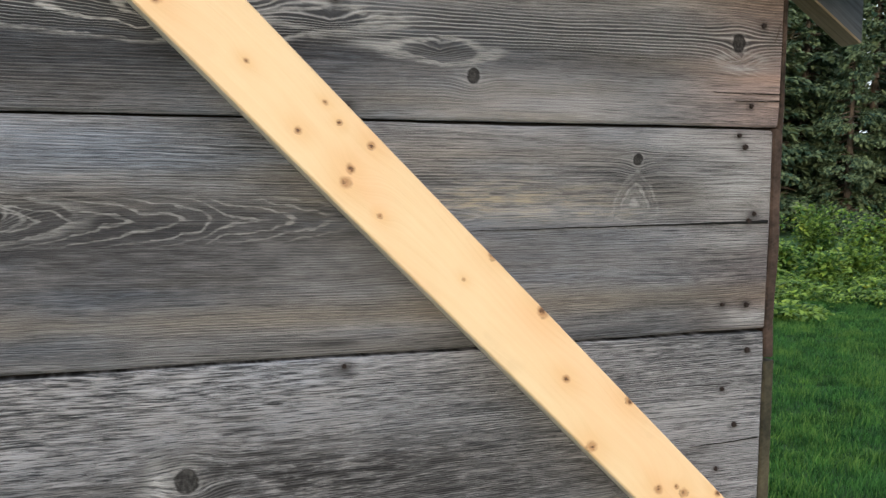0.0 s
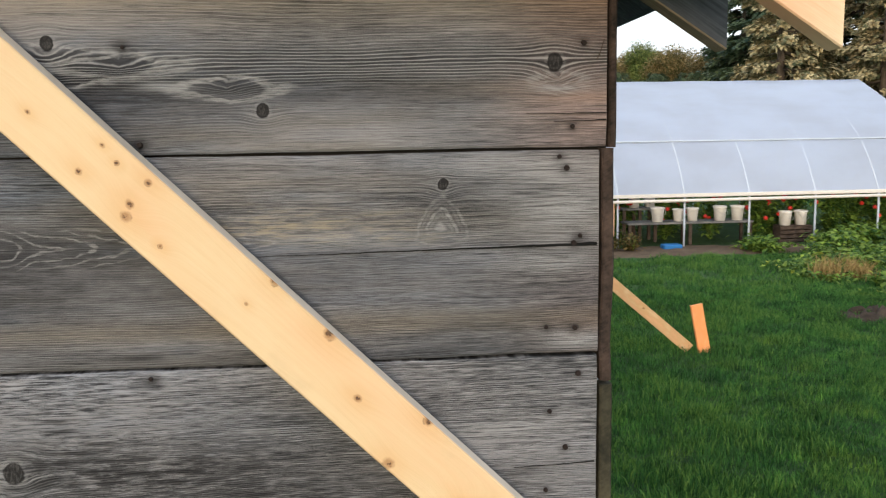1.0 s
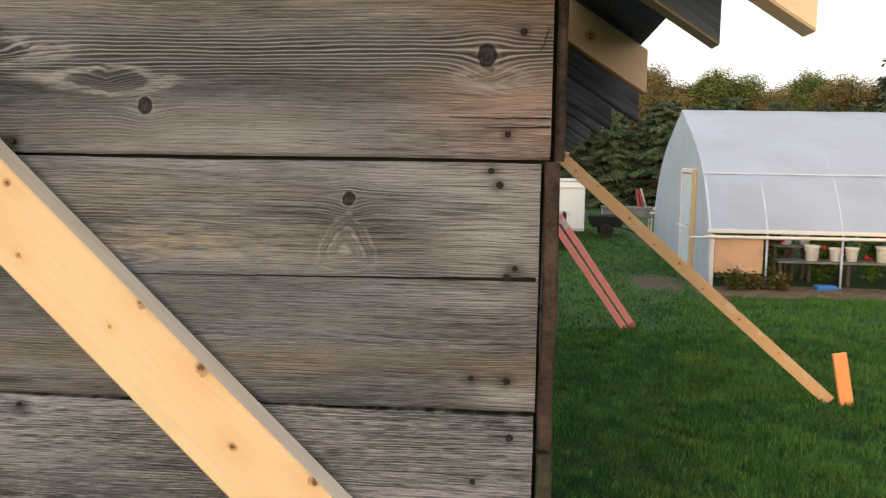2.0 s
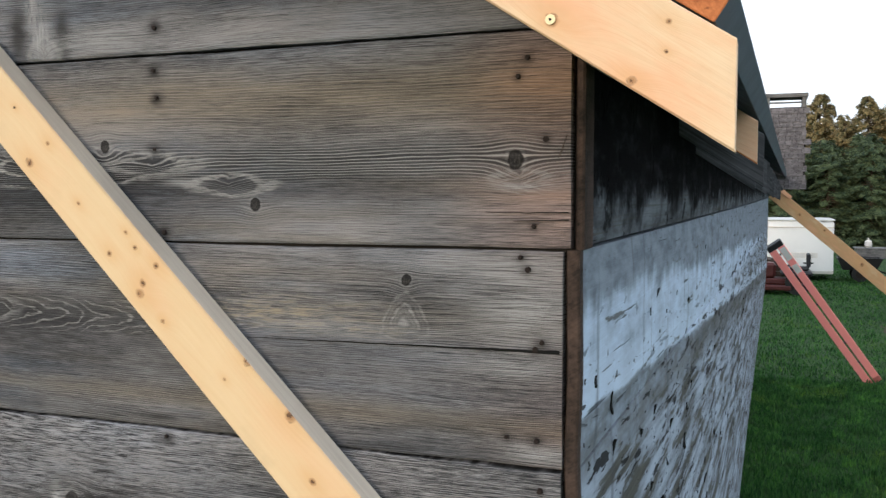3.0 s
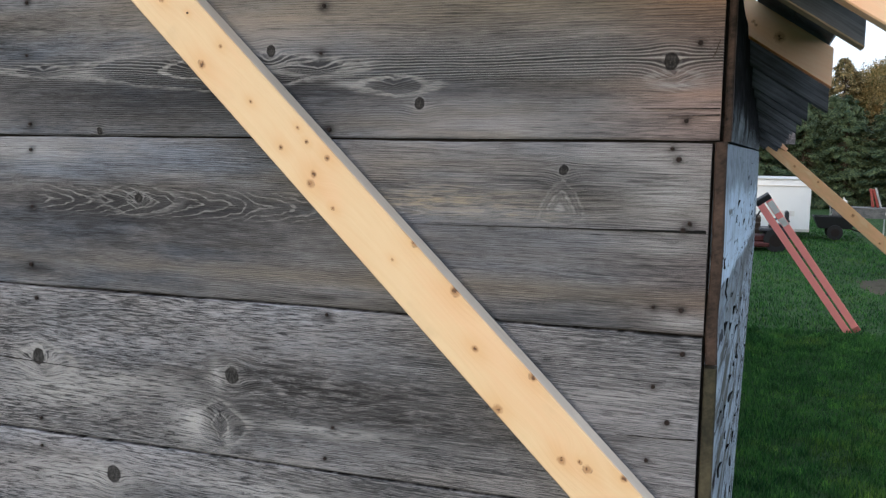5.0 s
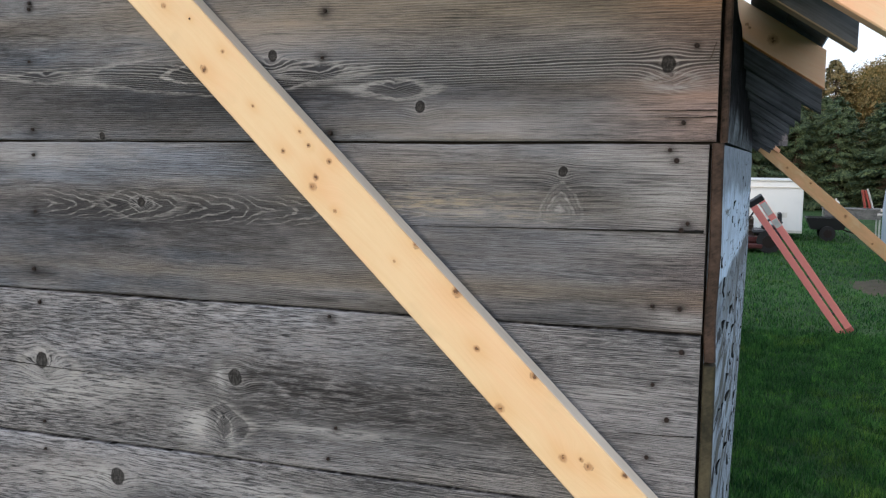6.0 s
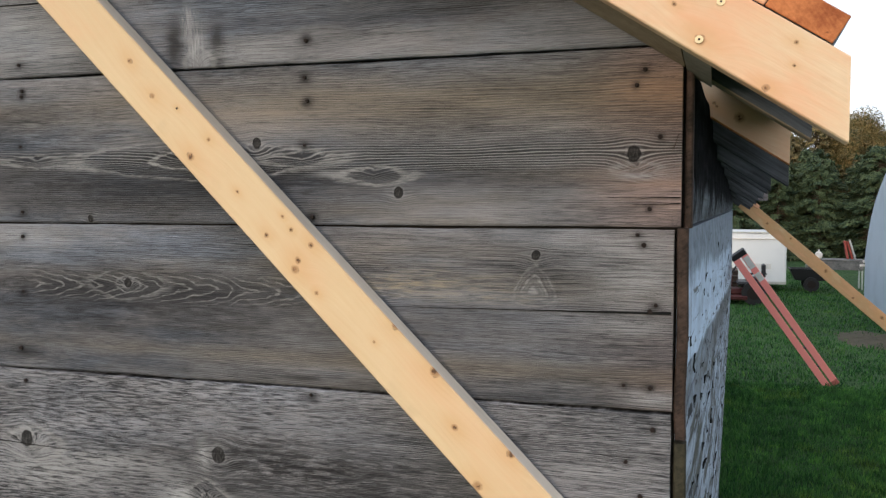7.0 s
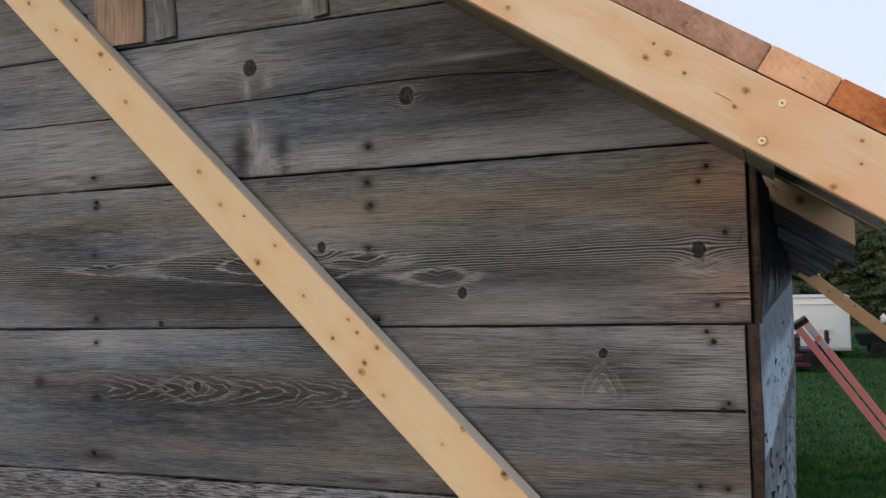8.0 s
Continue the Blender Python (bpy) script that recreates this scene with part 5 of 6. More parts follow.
# ---- shingled stub at the far end of the roof ----
def make_stub():
    x0, x1, y0, y1, z0, z1 = 1.10, 1.57, 11.56, 11.92, 2.39, 3.59
    stub = empty("shingled_stub", (1.33, 11.74, z0), "weathered grey shingled box at the far roof end", "roof box")
    inv = Matrix.Translation((-1.33, -11.74, -z0))
    part("body", box((x0, y0, z0 + 0.04), (x1, y1, z1 - 0.17), 0.006), DARK_BACK, stub, "", inv)
    part("cap", box((x0 - 0.02, y0 - 0.02, z1 - 0.05), (x1 + 0.02, y1 + 0.02, z1), 0.006), OLD_GREY, stub, "", inv)
    for x in (x0, x1 - 0.05):
        part("cheek", box((x, y0, z1 - 0.17), (x + 0.05, y1, z1 - 0.05), 0.003), OLD_GREY, stub, "", inv)
    part("slat", box((x0 + 0.05, y0 + 0.03, z1 - 0.12), (x1 - 0.05, y0 + 0.05, z1 - 0.10), 0.002), OLD_GREY, stub, "", inv)
    rnd = random.Random(21)
    tile = {}
    for w in (0.05, 0.07, 0.09):
        me = mesh_from("shingle", [(0, 0, 0), (w, 0, 0), (w, 0.012, 0.07), (0, 0.012, 0.07), (0, 0.014, 0), (w, 0.014, 0), (w, 0.016, 0.07), (0, 0.016, 0.07)],
                       [(0, 1, 2, 3), (7, 6, 5, 4), (0, 4, 5, 1), (1, 5, 6, 2), (2, 6, 7, 3), (3, 7, 4, 0)])
        me.materials.append(SHINGLE)
        tile[w] = me
    z = z0 + 0.02
    while z < z1 - 0.20:
        x = x0 - rnd.uniform(0, 0.03)
        while x < x1 - 0.02:
            w = rnd.choice((0.05, 0.07, 0.09))
            link("shingle", tile[w], None, stub, "", inv @ Matrix.Translation((x, y0 - 0.018 + rnd.uniform(-0.004, 0.004), z + rnd.uniform(-0.008, 0.008))))
            x += w + 0.004
        z += 0.055


make_stub()


# ---- hoop house ----
HX0, HX1, HY0, HRY, HRZ, EAVE = 4.36, 12.00, 16.2, 19.4, 3.32, 1.0


def hoop_profile(k=22):
    """Half section, from the eave to the ridge: (y, z)."""
    pts = []
    for i in range(k + 1):
        d = math.cos(i / k * math.pi / 2)
        y = HRY - (HRY - HY0) * d
        z = EAVE + (HRZ - EAVE) * (1 - 0.60 * d - 0.40 * d ** 5)
        pts.append((y, z))
    return pts


def make_hoop_house():
    house = empty("hoop_house", ((HX0 + HX1) / 2, HRY, 0), "white film hoop house with rolled-up sides", "greenhouse")
    inv = Matrix.Translation((-(HX0 + HX1) / 2, -HRY, 0))
    half = hoop_profile()
    full = half + [(2 * HRY - y, z) for y, z in half[::-1][1:]]
    nx = 54
    verts, faces = [], []
    spans = [4.36, 5.40, 6.72, 8.02, 9.36, 10.66, 12.00]
    for i in range(nx + 1):
        x = HX0 + (HX1 - HX0) * i / nx
        near = min(abs(x - h) for h in spans)
        sag = 0.03 * min(1.0, near / 0.6)
        for y, z in full:
            lean = 1 if y < HRY else -1
            verts.append((x, y + lean * sag * 0.5 + 0.008 * noise.noise(Vector((x * 1.2, y, z))), z - sag * 0.5 * (z - EAVE) / HRZ + 0.025))
    w = len(full)
    faces = [(i * w + j, (i + 1) * w + j, (i + 1) * w + j + 1, i * w + j + 1) for i in range(nx) for j in range(w - 1)]
    cover = link("cover", mesh_from("cover", verts, faces, True), FILM, house, "milky white greenhouse film", inv)
    for h in spans:
        x = min(max(h, HX0 + 0.03), HX1 - 0.03)
        pts = [(x, HY0, 0.0), (x, HY0, 0.5)] + [(x, y, z) for y, z in half] + [(x, 2 * HRY - y, z) for y, z in half[::-1][1:]] + [(x, 2 * HRY - HY0, 0.5), (x, 2 * HRY - HY0, 0.0)]
        link("hoop", pipe_along(pts, 0.020), HOOP, house, "", inv)
    for y in (HY0 - 0.03, 2 * HRY - HY0 + 0.03):
        part("side_rail", box((HX0 - 0.03, y - 0.03, EAVE - 0.02), (HX1 + 0.03, y + 0.03, EAVE + 0.05), 0.01), POLY, house, "pinkish white eave board", inv)
        part("film_roll", tube((HX0 - 0.1, y - 0.05, EAVE - 0.09), (HX1 + 0.08, y - 0.05, EAVE - 0.06), 0.030), POLY, house, "rolled-up side film", inv)
    ry = next(y for y, z in half if z > 2.0)
    part("purlin", tube((HX0, ry - 0.035, 2.04), (HX1, ry - 0.035, 2.04), 0.018), HOOP, house, "", inv)
    part("ridge_pole", tube((HX0, HRY, HRZ - 0.03), (HX1, HRY, HRZ - 0.03), 0.024), GALV, house, "", inv)
    # end wall of film, round a framed door
    d0, d1, dz = 17.62, 18.82, 2.05
    for tag, x in (("end_wall", HX0 + 0.01), ("far_end_wall", HX1 - 0.01)):
        if tag == "end_wall":
            left = [(HY0, 0.0)] + [(y, z) for y, z in half if y < d0] + [(d0, 2.05), (d0, 0.0)]
            ztop = [(y, z) for y, z in full if d0 <= y <= d1]
            mid = [(d0, dz)] + [(d0, ztop[0][1])] + ztop + [(d1, ztop[-1][1]), (d1, dz)]
            right = [(d1, 0.0), (d1, ztop[-1][1])] + [(y, z) for y, z in full if y > d1] + [(2 * HRY - HY0, 0.0)]
            loops = (left, mid, right)
        else:
            loops = (list(full),)
        for lp in loops:
            bm = bmesh.new()
            f = bm.faces.new([bm.verts.new((x, y, z)) for y, z in lp])
            bm.normal_update()
            bmesh.ops.solidify(bm, geom=[f], thickness=0.012)
            part("end_panel", bm, END_FILM, house, "grey film end panel", inv)
    part("door_post", box((HX0 - 0.05, d0 - 0.06, 0.0), (HX0 + 0.05, d0 + 0.06, dz + 0.05), 0.006), DOOR_TAN, house, "tan timber door post", inv)
    part("door_post", box((HX0 - 0.05, d1 - 0.05, 0.0), (HX0 + 0.05, d1 + 0.05, dz + 0.05), 0.006), POLY, house, "", inv)
    part("lintel", box((HX0 - 0.05, d0 + 0.06, dz - 0.03), (HX0 + 0.05, d1 - 0.05, dz + 0.05), 0.006), POLY, house, "", inv)
    door = part("door", box((HX0 - 0.03, d0 + 0.28, 0.10), (HX0 + 0.01, d1 - 0.06, dz - 0.06), 0.008), DOOR_BLUE, house, "pale blue painted door", inv)
    part("handle", tube((HX0 - 0.09, d0 + 0.35, 0.98), (HX0 - 0.02, d0 + 0.35, 0.98), 0.015), GALV, door)
    part("crank_bar", tube((HX0 - 0.35, HY0 - 0.09, EAVE - 0.10), (HX0 - 0.05, HY0 - 0.09, EAVE - 0.10), 0.016), GALV, house, "", inv)
    part("crank_bar", tube((HX0 - 0.2, HY0 + 1.1, 0.98), (HX0 - 0.2, HY0 + 2.0, 0.98), 0.018), GALV, house, "", inv)
    part("corner_board", box((HX0 + 0.03, HY0 - 0.06, 0.0), (HX0 + 0.10, HY0 + 0.02, 0.95), 0.006), POLY, house, "white corner board", inv)
    # added panel; its peach colour imitates warm sun glowing in the film
    part("kick_panel", box((HX0 + 0.12, HY0 + 0.0, 0.25), (HX0 + 0.98, HY0 + 0.02, 0.88), 0.004), GLOW_PEACH, house, "peach panel standing in for sun glow at the film side", inv)


make_hoop_house()


def make_bucket():
    b = empty("bucket", (0, 0, 0), "white plastic bucket on a bench in the hoop house", "bucket", "buckets on the bench")
    n, r0, r1, h = 16, 0.105, 0.13, 0.29
    verts, faces = [], []
    for r, z in ((r0, 0), (r1, h), (r1 + 0.012, h), (r1 + 0.012, h - 0.03), (r1 - 0.006, h), (r0 - 0.006, 0.015)):
        verts += [(r * math.cos(2 * math.pi * k / n), r * math.sin(2 * math.pi * k / n), z) for k in range(n)]
    def band(a, c):
        return [(a * n + k, a * n + (k + 1) % n, c * n + (k + 1) % n, c * n + k) for k in range(n)]
    faces = band(0, 1) + band(1, 2) + band(2, 3) + band(1, 4) + band(4, 5) + [tuple(range(n))[::-1], tuple(5 * n + k for k in range(n))]
    link("pail", mesh_from("pail", verts, faces, True), BUCKET, b)
    pts = [(0.158 * math.cos(a), -0.158 * 0.35 * math.sin(a) - 0.10 * math.sin(a), h - 0.04 - 0.13 * math.sin(a)) for a in [math.pi * i / 10 for i in range(11)]]
    link("bail", pipe_along(pts, 0.004, 5), GALV, b, "wire handle")
    return b


def leafy(name, count, spread, size, material, label, category, at, seed, stem=True, kind="", scale_z=1.0, group=""):
    """A bushy plant: stems and many small bent leaves."""
    rnd = random.Random(seed)
    thing = empty(name, at, label, category, group, kind)
    bm = bmesh.new()
    tips = []
    for i in range(rnd.randint(6, 9)):
        a, lean = rnd.uniform(0, 6.28), rnd.uniform(0.1, 0.5)
        h = spread[2] * rnd.uniform(0.6, 1.0) * scale_z
        tip = Vector((math.cos(a) * spread[0] * lean * 1.6, math.sin(a) * spread[1] * lean * 1.6, h))
        add_tube(bm, (math.cos(a) * 0.03, math.sin(a) * 0.03, -0.03), tip, 0.010, 0.004, 5)
        tips.append(tip)
    part("stems", bm, WEED, thing)
    verts, faces = [], []
    for i in range(count):
        tip = rnd.choice(tips)
        s = rnd.uniform(0.12, 1.05)
        p = tip * s + Vector((rnd.gauss(0, spread[0] * 0.22), rnd.gauss(0, spread[1] * 0.22), rnd.gauss(0, spread[2] * 0.07)))
        p.z = max(p.z, 0.02)
        a, e, L = rnd.uniform(0, 6.28), rnd.uniform(-0.5, 0.8), size * rnd.uniform(0.6, 1.3)
        d = Vector((math.cos(a) * math.cos(e), math.sin(a) * math.cos(e), math.sin(e)))
        sd = Vector((-math.sin(a), math.cos(a), rnd.uniform(-0.4, 0.4))) * L * 0.28
        k = len(verts)
        droop = Vector((0, 0, -L * 0.25))
        verts += [p, p + d * L * 0.5 + sd, p + d * L * 0.5 - sd, p + d * L + droop]
        faces += [(k, k + 1, k + 2), (k + 1, k + 3, k + 2)]
    link("leaves", mesh_from("leaves", verts, faces), material, thing)
    return thing


def make_house_contents():
    rnd = random.Random(8)
    # benches
    for x0, x1, z, y in ((5.7, 8.25, 0.46, 16.75), (5.75, 6.5, 0.70, 17.3)):
        bench = empty("bench", ((x0 + x1) / 2, y, 0), "plain timber plant bench inside the hoop house", "bench")
        inv = Matrix.Translation((-(x0 + x1) / 2, -y, 0))
        part("bench_top", box((x0, y - 0.25, z - 0.04), (x1, y + 0.25, z), 0.004), OLD_GREY, bench, "", inv)
        for x in (x0 + 0.05, x1 - 0.05, (x0 + x1) / 2):
            for yy in (y - 0.2, y + 0.2):
                part("leg", box((x - 0.03, yy - 0.03, 0.0), (x + 0.03, yy + 0.03, z - 0.04), 0.003), OLD_BROWN, bench, "", inv)
    first = make_bucket()
    first.location = (6.35, 16.68, 0.46)
    for x, y, z, s in ((6.05, 17.25, 0.70, 0.9), (6.40, 17.3, 0.70, 0.85), (6.78, 16.70, 0.46, 0.85), (7.08, 16.72, 0.46, 0.9), (7.62, 16.66, 0.46, 1.0), (7.98, 16.66, 0.46, 1.0)):
        copy_thing(first, pose(x, y, z, 0, 0, rnd.uniform(0, 360)) @ Matrix.Scale(s, 4))
    for x, y in ((9.0, 16.7), (9.35, 16.75)):
        b = copy_thing(first, pose(x, y, ground_height(x, y) + 0.34, 0, 0, 40))
        tagged(b, "white plastic bucket on an upturned crate", "bucket")
        crate = empty("crate", (x, y, ground_height(x, y)), "", "")
        for i in range(4):
            for y0 in (-0.17, 0.15):
                part("slat", box((-0.17, y0, 0.01 + i * 0.085), (0.17, y0 + 0.02, 0.075 + i * 0.085), 0.002), OLD_BROWN, crate)
        part("bottom_board", box((-0.17, -0.15, 0.30), (0.17, 0.15, 0.34), 0.002), OLD_BROWN, crate)
        for x0 in (-0.17, 0.15):
            part("end_board", box((x0, -0.15, 0.0), (x0 + 0.02, 0.15, 0.30), 0.002), OLD_BROWN, crate)
        tagged(crate, "brown slatted crate under a bucket", "crate")
    tub = part("tub", box((-0.18, -0.13, 0), (0.18, 0.13, 0.10), 0.02), BLUE_TUB, m=Matrix.Translation((6.4, 16.0, ground_height(6.4, 16.0))))
    tagged(tub, "low blue plastic tub on the bare soil", "tub")
    # tomato plants
    for i in range(15):
        x = 5.2 + i * 0.54 + rnd.uniform(-0.1, 0.1)
        y = rnd.uniform(17.5, 18.6) if i < 6 else rnd.uniform(16.8, 17.8)
        p = leafy("tomato_plant", 900, (0.45, 0.45, 1.35), 0.13, WEED, "bushy tomato plant growing inside the hoop house", "plant", (x, y, ground_height(x, y)), 100 + i, group="tomato plants")
        for j in range(5):
            bm = bmesh.new()
            bmesh.ops.create_icosphere(bm, subdivisions=2, radius=0.045)
            part("tomato", bm, TOMATO, p, "ripe red tomato", Matrix.Translation((rnd.uniform(-0.4, 0.4), rnd.uniform(-0.6, -0.2), rnd.uniform(0.45, 1.0))), True)
    # bare soil strip before the hoop house
    verts, faces = [], []
    nx, ny = 60, 6
    for i in range(nx + 1):
        for j in range(ny + 1):
            x, y = 4.0 + 5.2 * i / nx, 14.9 + 1.7 * j / ny + 0.25 * noise.noise(Vector((i * 0.2, j * 0.3, 5)))
            e = min(1.0, min(i, nx - i, j, ny - j) / 1.5)
            verts.append((x, y, ground_height(x, y) - 0.02 + e * (0.045 + 0.03 * noise.noise(Vector((x * 4, y * 4, 2))))))
    faces = [(i * (ny + 1) + j, (i + 1) * (ny + 1) + j, (i + 1) * (ny + 1) + j + 1, i * (ny + 1) + j + 1) for i in range(nx) for j in range(ny)]
    s = link("soil_bed", mesh_from("soil_bed", verts, faces, True), rough_stock("brown_soil", (0.05, 0.034, 0.022), (0.16, 0.11, 0.07), 23, 0.6))
    tagged(s, "bare brown soil strip along the hoop house", "soil", kind="structure")


make_house_contents()


# ---- vehicles and clutter in the distance ----
def make_wheel(parent, at, r, w, m=None):
    x, y, z = at
    inv = m or Matrix.Identity(4)
    tyre = part("wheel", tube((x, y - w / 2, z), (x, y + w / 2, z), r, None, 20), RUBBER, parent, "", inv)
    part("rim", tube((x, y - w / 2 - 0.01, z), (x, y + w / 2 + 0.01, z), r * 0.55, None, 14), RUST, tyre)


def make_trailer():
    x0, x1, y0, y1, z0, z1 = -2.3, 2.79, 25.0, 27.0, 0.30, 1.62
    t = empty("cargo_trailer", (0.2, 26, 0), "white box trailer parked on the lawn", "trailer")
    inv = Matrix.Translation((-0.2, -26, 0))
    part("body", box((x0, y0, z0 - 0.08), (x1, y1, z1 - 0.03), 0.03), WHITE_PAINT, t, "", inv)
    part("roof", box((x0 - 0.02, y0 - 0.02, z1 - 0.025), (x1 + 0.02, y1 + 0.02, z1 + 0.02), 0.015), ALUMINIUM, t, "", inv)
    part("rub_rail", box((x0, y0 - 0.03, z1 - 0.20), (x1, y0 - 0.003, z1 - 0.17), 0.004), POLY, t, "", inv)
    part("skirt", box((x0, y0 - 0.012, z0 - 0.10), (x1, y0 - 0.003, z0 - 0.02), 0.003), ALUMINIUM, t, "", inv)
    part("plaque", box((1.75, y0 - 0.010, 0.62), (2.4, y0 - 0.003, 0.76), 0.002), LABEL_WHITE, t, "pale sign plate with grey bars", inv)
    for i in range(2):
        part("bar", box((1.80, y0 - 0.016, 0.65 + 0.055 * i), (2.34, y0 - 0.011, 0.675 + 0.055 * i)), GALV, t, "", inv)
    part("marker", box((2.05, y0 - 0.014, 0.46), (2.3, y0 - 0.003, 0.50), 0.003), BLACK, t, "", inv)
    for x in (-0.6, 0.2):
        make_wheel(t, (x, y0 + 0.1, 0.29), 0.29, 0.2, inv)
        make_wheel(t, (x, y1 - 0.1, 0.29), 0.29, 0.2, inv)


def make_mower():
    t = empty("garden_tractor", (1.35, 21.9, 0), "old dull red garden tractor with black bits", "tractor")
    part("chassis", box((-0.75, -0.3, 0.22), (0.75, 0.3, 0.36), 0.03), MACHINE_RED, t)
    part("hood", box((-0.75, -0.24, 0.36), (0.0, 0.24, 0.72), 0.06), MACHINE_RED, t)
    part("fender", box((0.1, -0.42, 0.44), (0.8, 0.42, 0.54), 0.04), BLACK, t)
    part("seat", box((0.3, -0.2, 0.54), (0.72, 0.2, 0.64), 0.04), BLACK, t)
    part("backrest", box((0.66, -0.2, 0.62), (0.75, 0.2, 0.95), 0.03), BLACK, t)
    part("deck", box((-0.35, -0.5, 0.10), (0.35, 0.5, 0.22), 0.03), MACHINE_RED, t)
    part("steering_column", tube((-0.02, 0, 0.7), (0.14, 0, 0.98), 0.02), BLACK, t)
    for x, r in ((-0.55, 0.2), (0.48, 0.28)):
        for y in (-0.4, 0.4):
            make_wheel(t, (x, y, r), r, 0.16)
    t2 = empty("pallet_stack", (0.9, 23.2, 0), "dark stack of weathered pallets beside the trailer", "pallets")
    for i in range(5):
        z = i * 0.15
        for j in range(3):
            part("runner", box((-0.6, -0.5 + j * 0.45, z), (0.6, -0.4 + j * 0.45, z + 0.10), 0.004), OLD_BROWN, t2)
        for j in range(5):
            part("slat", box((-0.6 + j * 0.26, -0.52, z + 0.102), (-0.44 + j * 0.26, 0.52, z + 0.122), 0.003), OLD_BROWN, t2)


def make_cart():
    t = empty("dump_cart", (3.45, 25.6, 0), "small black dump cart parked by the trailer", "cart")
    bm = bmesh.new()
    lo, hi = [(-0.40, -0.28), (0.40, -0.28), (0.40, 0.28), (-0.40, 0.28)], [(-0.55, -0.38), (0.55, -0.38), (0.55, 0.38), (-0.55, 0.38)]
    v = [bm.verts.new((x, y, 0.30)) for x, y in lo] + [bm.verts.new((x, y, 0.62)) for x, y in hi]
    v += [bm.verts.new((x * 0.95, y * 0.95, 0.33)) for x, y in lo] + [bm.verts.new((x * 0.94, y * 0.94, 0.62)) for x, y in hi]
    bm.faces.new(v[3::-1])
    bm.faces.new(v[8:12])
    for i in range(4):
        j = (i + 1) % 4
        bm.faces.new((v[i], v[j], v[4 + j], v[4 + i]))
        bm.faces.new((v[8 + j], v[8 + i], v[12 + i], v[12 + j]))
        bm.faces.new((v[4 + i], v[4 + j], v[12 + j], v[12 + i]))
    part("tub", bm, BLACK, t)
    part("axle", tube((0, -0.4, 0.2), (0, 0.4, 0.2), 0.02), RUST, t)
    part("axle_block", box((-0.06, -0.2, 0.2), (0.06, 0.2, 0.31), 0.01), RUST, t)
    for y in (-0.36, 0.36):
        make_wheel(t, (0, y, 0.2), 0.2, 0.1)
    part("drawbar", tube((0.4, 0, 0.3), (0.95, 0, 0.12), 0.02), RUST, t)


def make_table():
    t = empty("utility_table", (4.15, 26.5, 0), "weathered grey work table on the lawn", "table")
    part("tabletop", box((-0.75, -0.35, 0.80), (0.75, 0.35, 0.84), 0.006), OLD_GREY, t)
    part("apron", box((-0.72, -0.34, 0.55), (0.72, -0.31, 0.796), 0.004), OLD_GREY, t)
    for x in (-0.70, 0.70):
        for y in (-0.28, 0.28):
            part("leg", tube((x, y, 0.0), (x, y, 0.80), 0.022), GALV, t)
    chair = empty("camp_chair", (4.60, 26.5, 0.84), "folded dull red camp chair set on the table", "chair")
    for dx, lean in ((-0.07, 10), (0.05, 16)):
        part("panel", box((-0.055, -0.09, 0.0), (0.0, 0.09, 0.52), 0.012), CHAIR_RED, chair, "", pose(dx, 0, 0.012, 0, -lean, 0))
    part("frame_rail", tube((0.10, -0.10, 0.015), (-0.06, -0.10, 0.55), 0.014), GALV, chair, "pale metal tube")
    part("frame_rail", tube((0.10, 0.10, 0.015), (-0.06, 0.10, 0.55), 0.014), GALV, chair, "pale metal tube")
    jug = empty("jug", (3.75, 26.5, 0.84), "small white plastic jug on the table", "jug")
    part("body", box((-0.09, -0.09, 0.0), (0.09, 0.09, 0.20), 0.04), BUCKET, jug)
    part("neck", tube((0, 0, 0.19), (0, 0, 0.26), 0.025), BUCKET, jug)


def make_far_house():
    t = empty("far_house", (-2.3, 48, 0), "low brown roofed building far behind the trailer", "house")
    part("wall", box((-4, -3, 0), (4, 3, 1.5), 0.02), rough_stock("brown_siding", (0.10, 0.06, 0.045), (0.22, 0.14, 0.10), 27, 0.3), t)
    me = mesh_from("roof", [(-4.4, -3.5, 1.45), (4.4, -3.5, 1.45), (4.4, 3.5, 1.45), (-4.4, 3.5, 1.45), (-4.4, 0, 2.25), (4.4, 0, 2.25)],
                   [(0, 1, 5, 4), (2, 3, 4, 5), (1, 2, 5), (3, 0, 4), (3, 2, 1, 0)])
    link("roof", me, ROOF_TILE, t)
    for x in (-2.4, 0.2, 2.6):
        w = part("window", box((x - 0.5, -3.05, 0.5), (x + 0.5, -3.003, 1.2), 0.01), POLY, t)
        part("pane", box((x - 0.42, -3.06, 0.56), (x + 0.42, -3.052, 1.14)), BLACK, w)


make_trailer()
make_mower()
make_cart()
make_table()
make_far_house()


# ---- trees ----
def sprays(points, size, rnd, droop=0.3, fan=0.5):
    """Small bent leaf or needle sprays at (place, way) pairs, two triangles each."""
    verts, faces = [], []
    for p, way in points:
        L = size * rnd.uniform(0.6, 1.35)
        sd = Vector((-way.y, way.x, rnd.uniform(-fan, fan)))
        sd = sd.normalized() * L * rnd.uniform(0.22, 0.38) if sd.length > 1e-3 else Vector((L * 0.3, 0, 0))
        k = len(verts)
        verts += [p, p + way * L * 0.55 + sd, p + way * L * 0.55 - sd, p + way * L + Vector((0, 0, -L * droop))]
        faces += [(k, k + 1, k + 2), (k + 1, k + 3, k + 2)]
    return mesh_from("sprays", verts, faces)


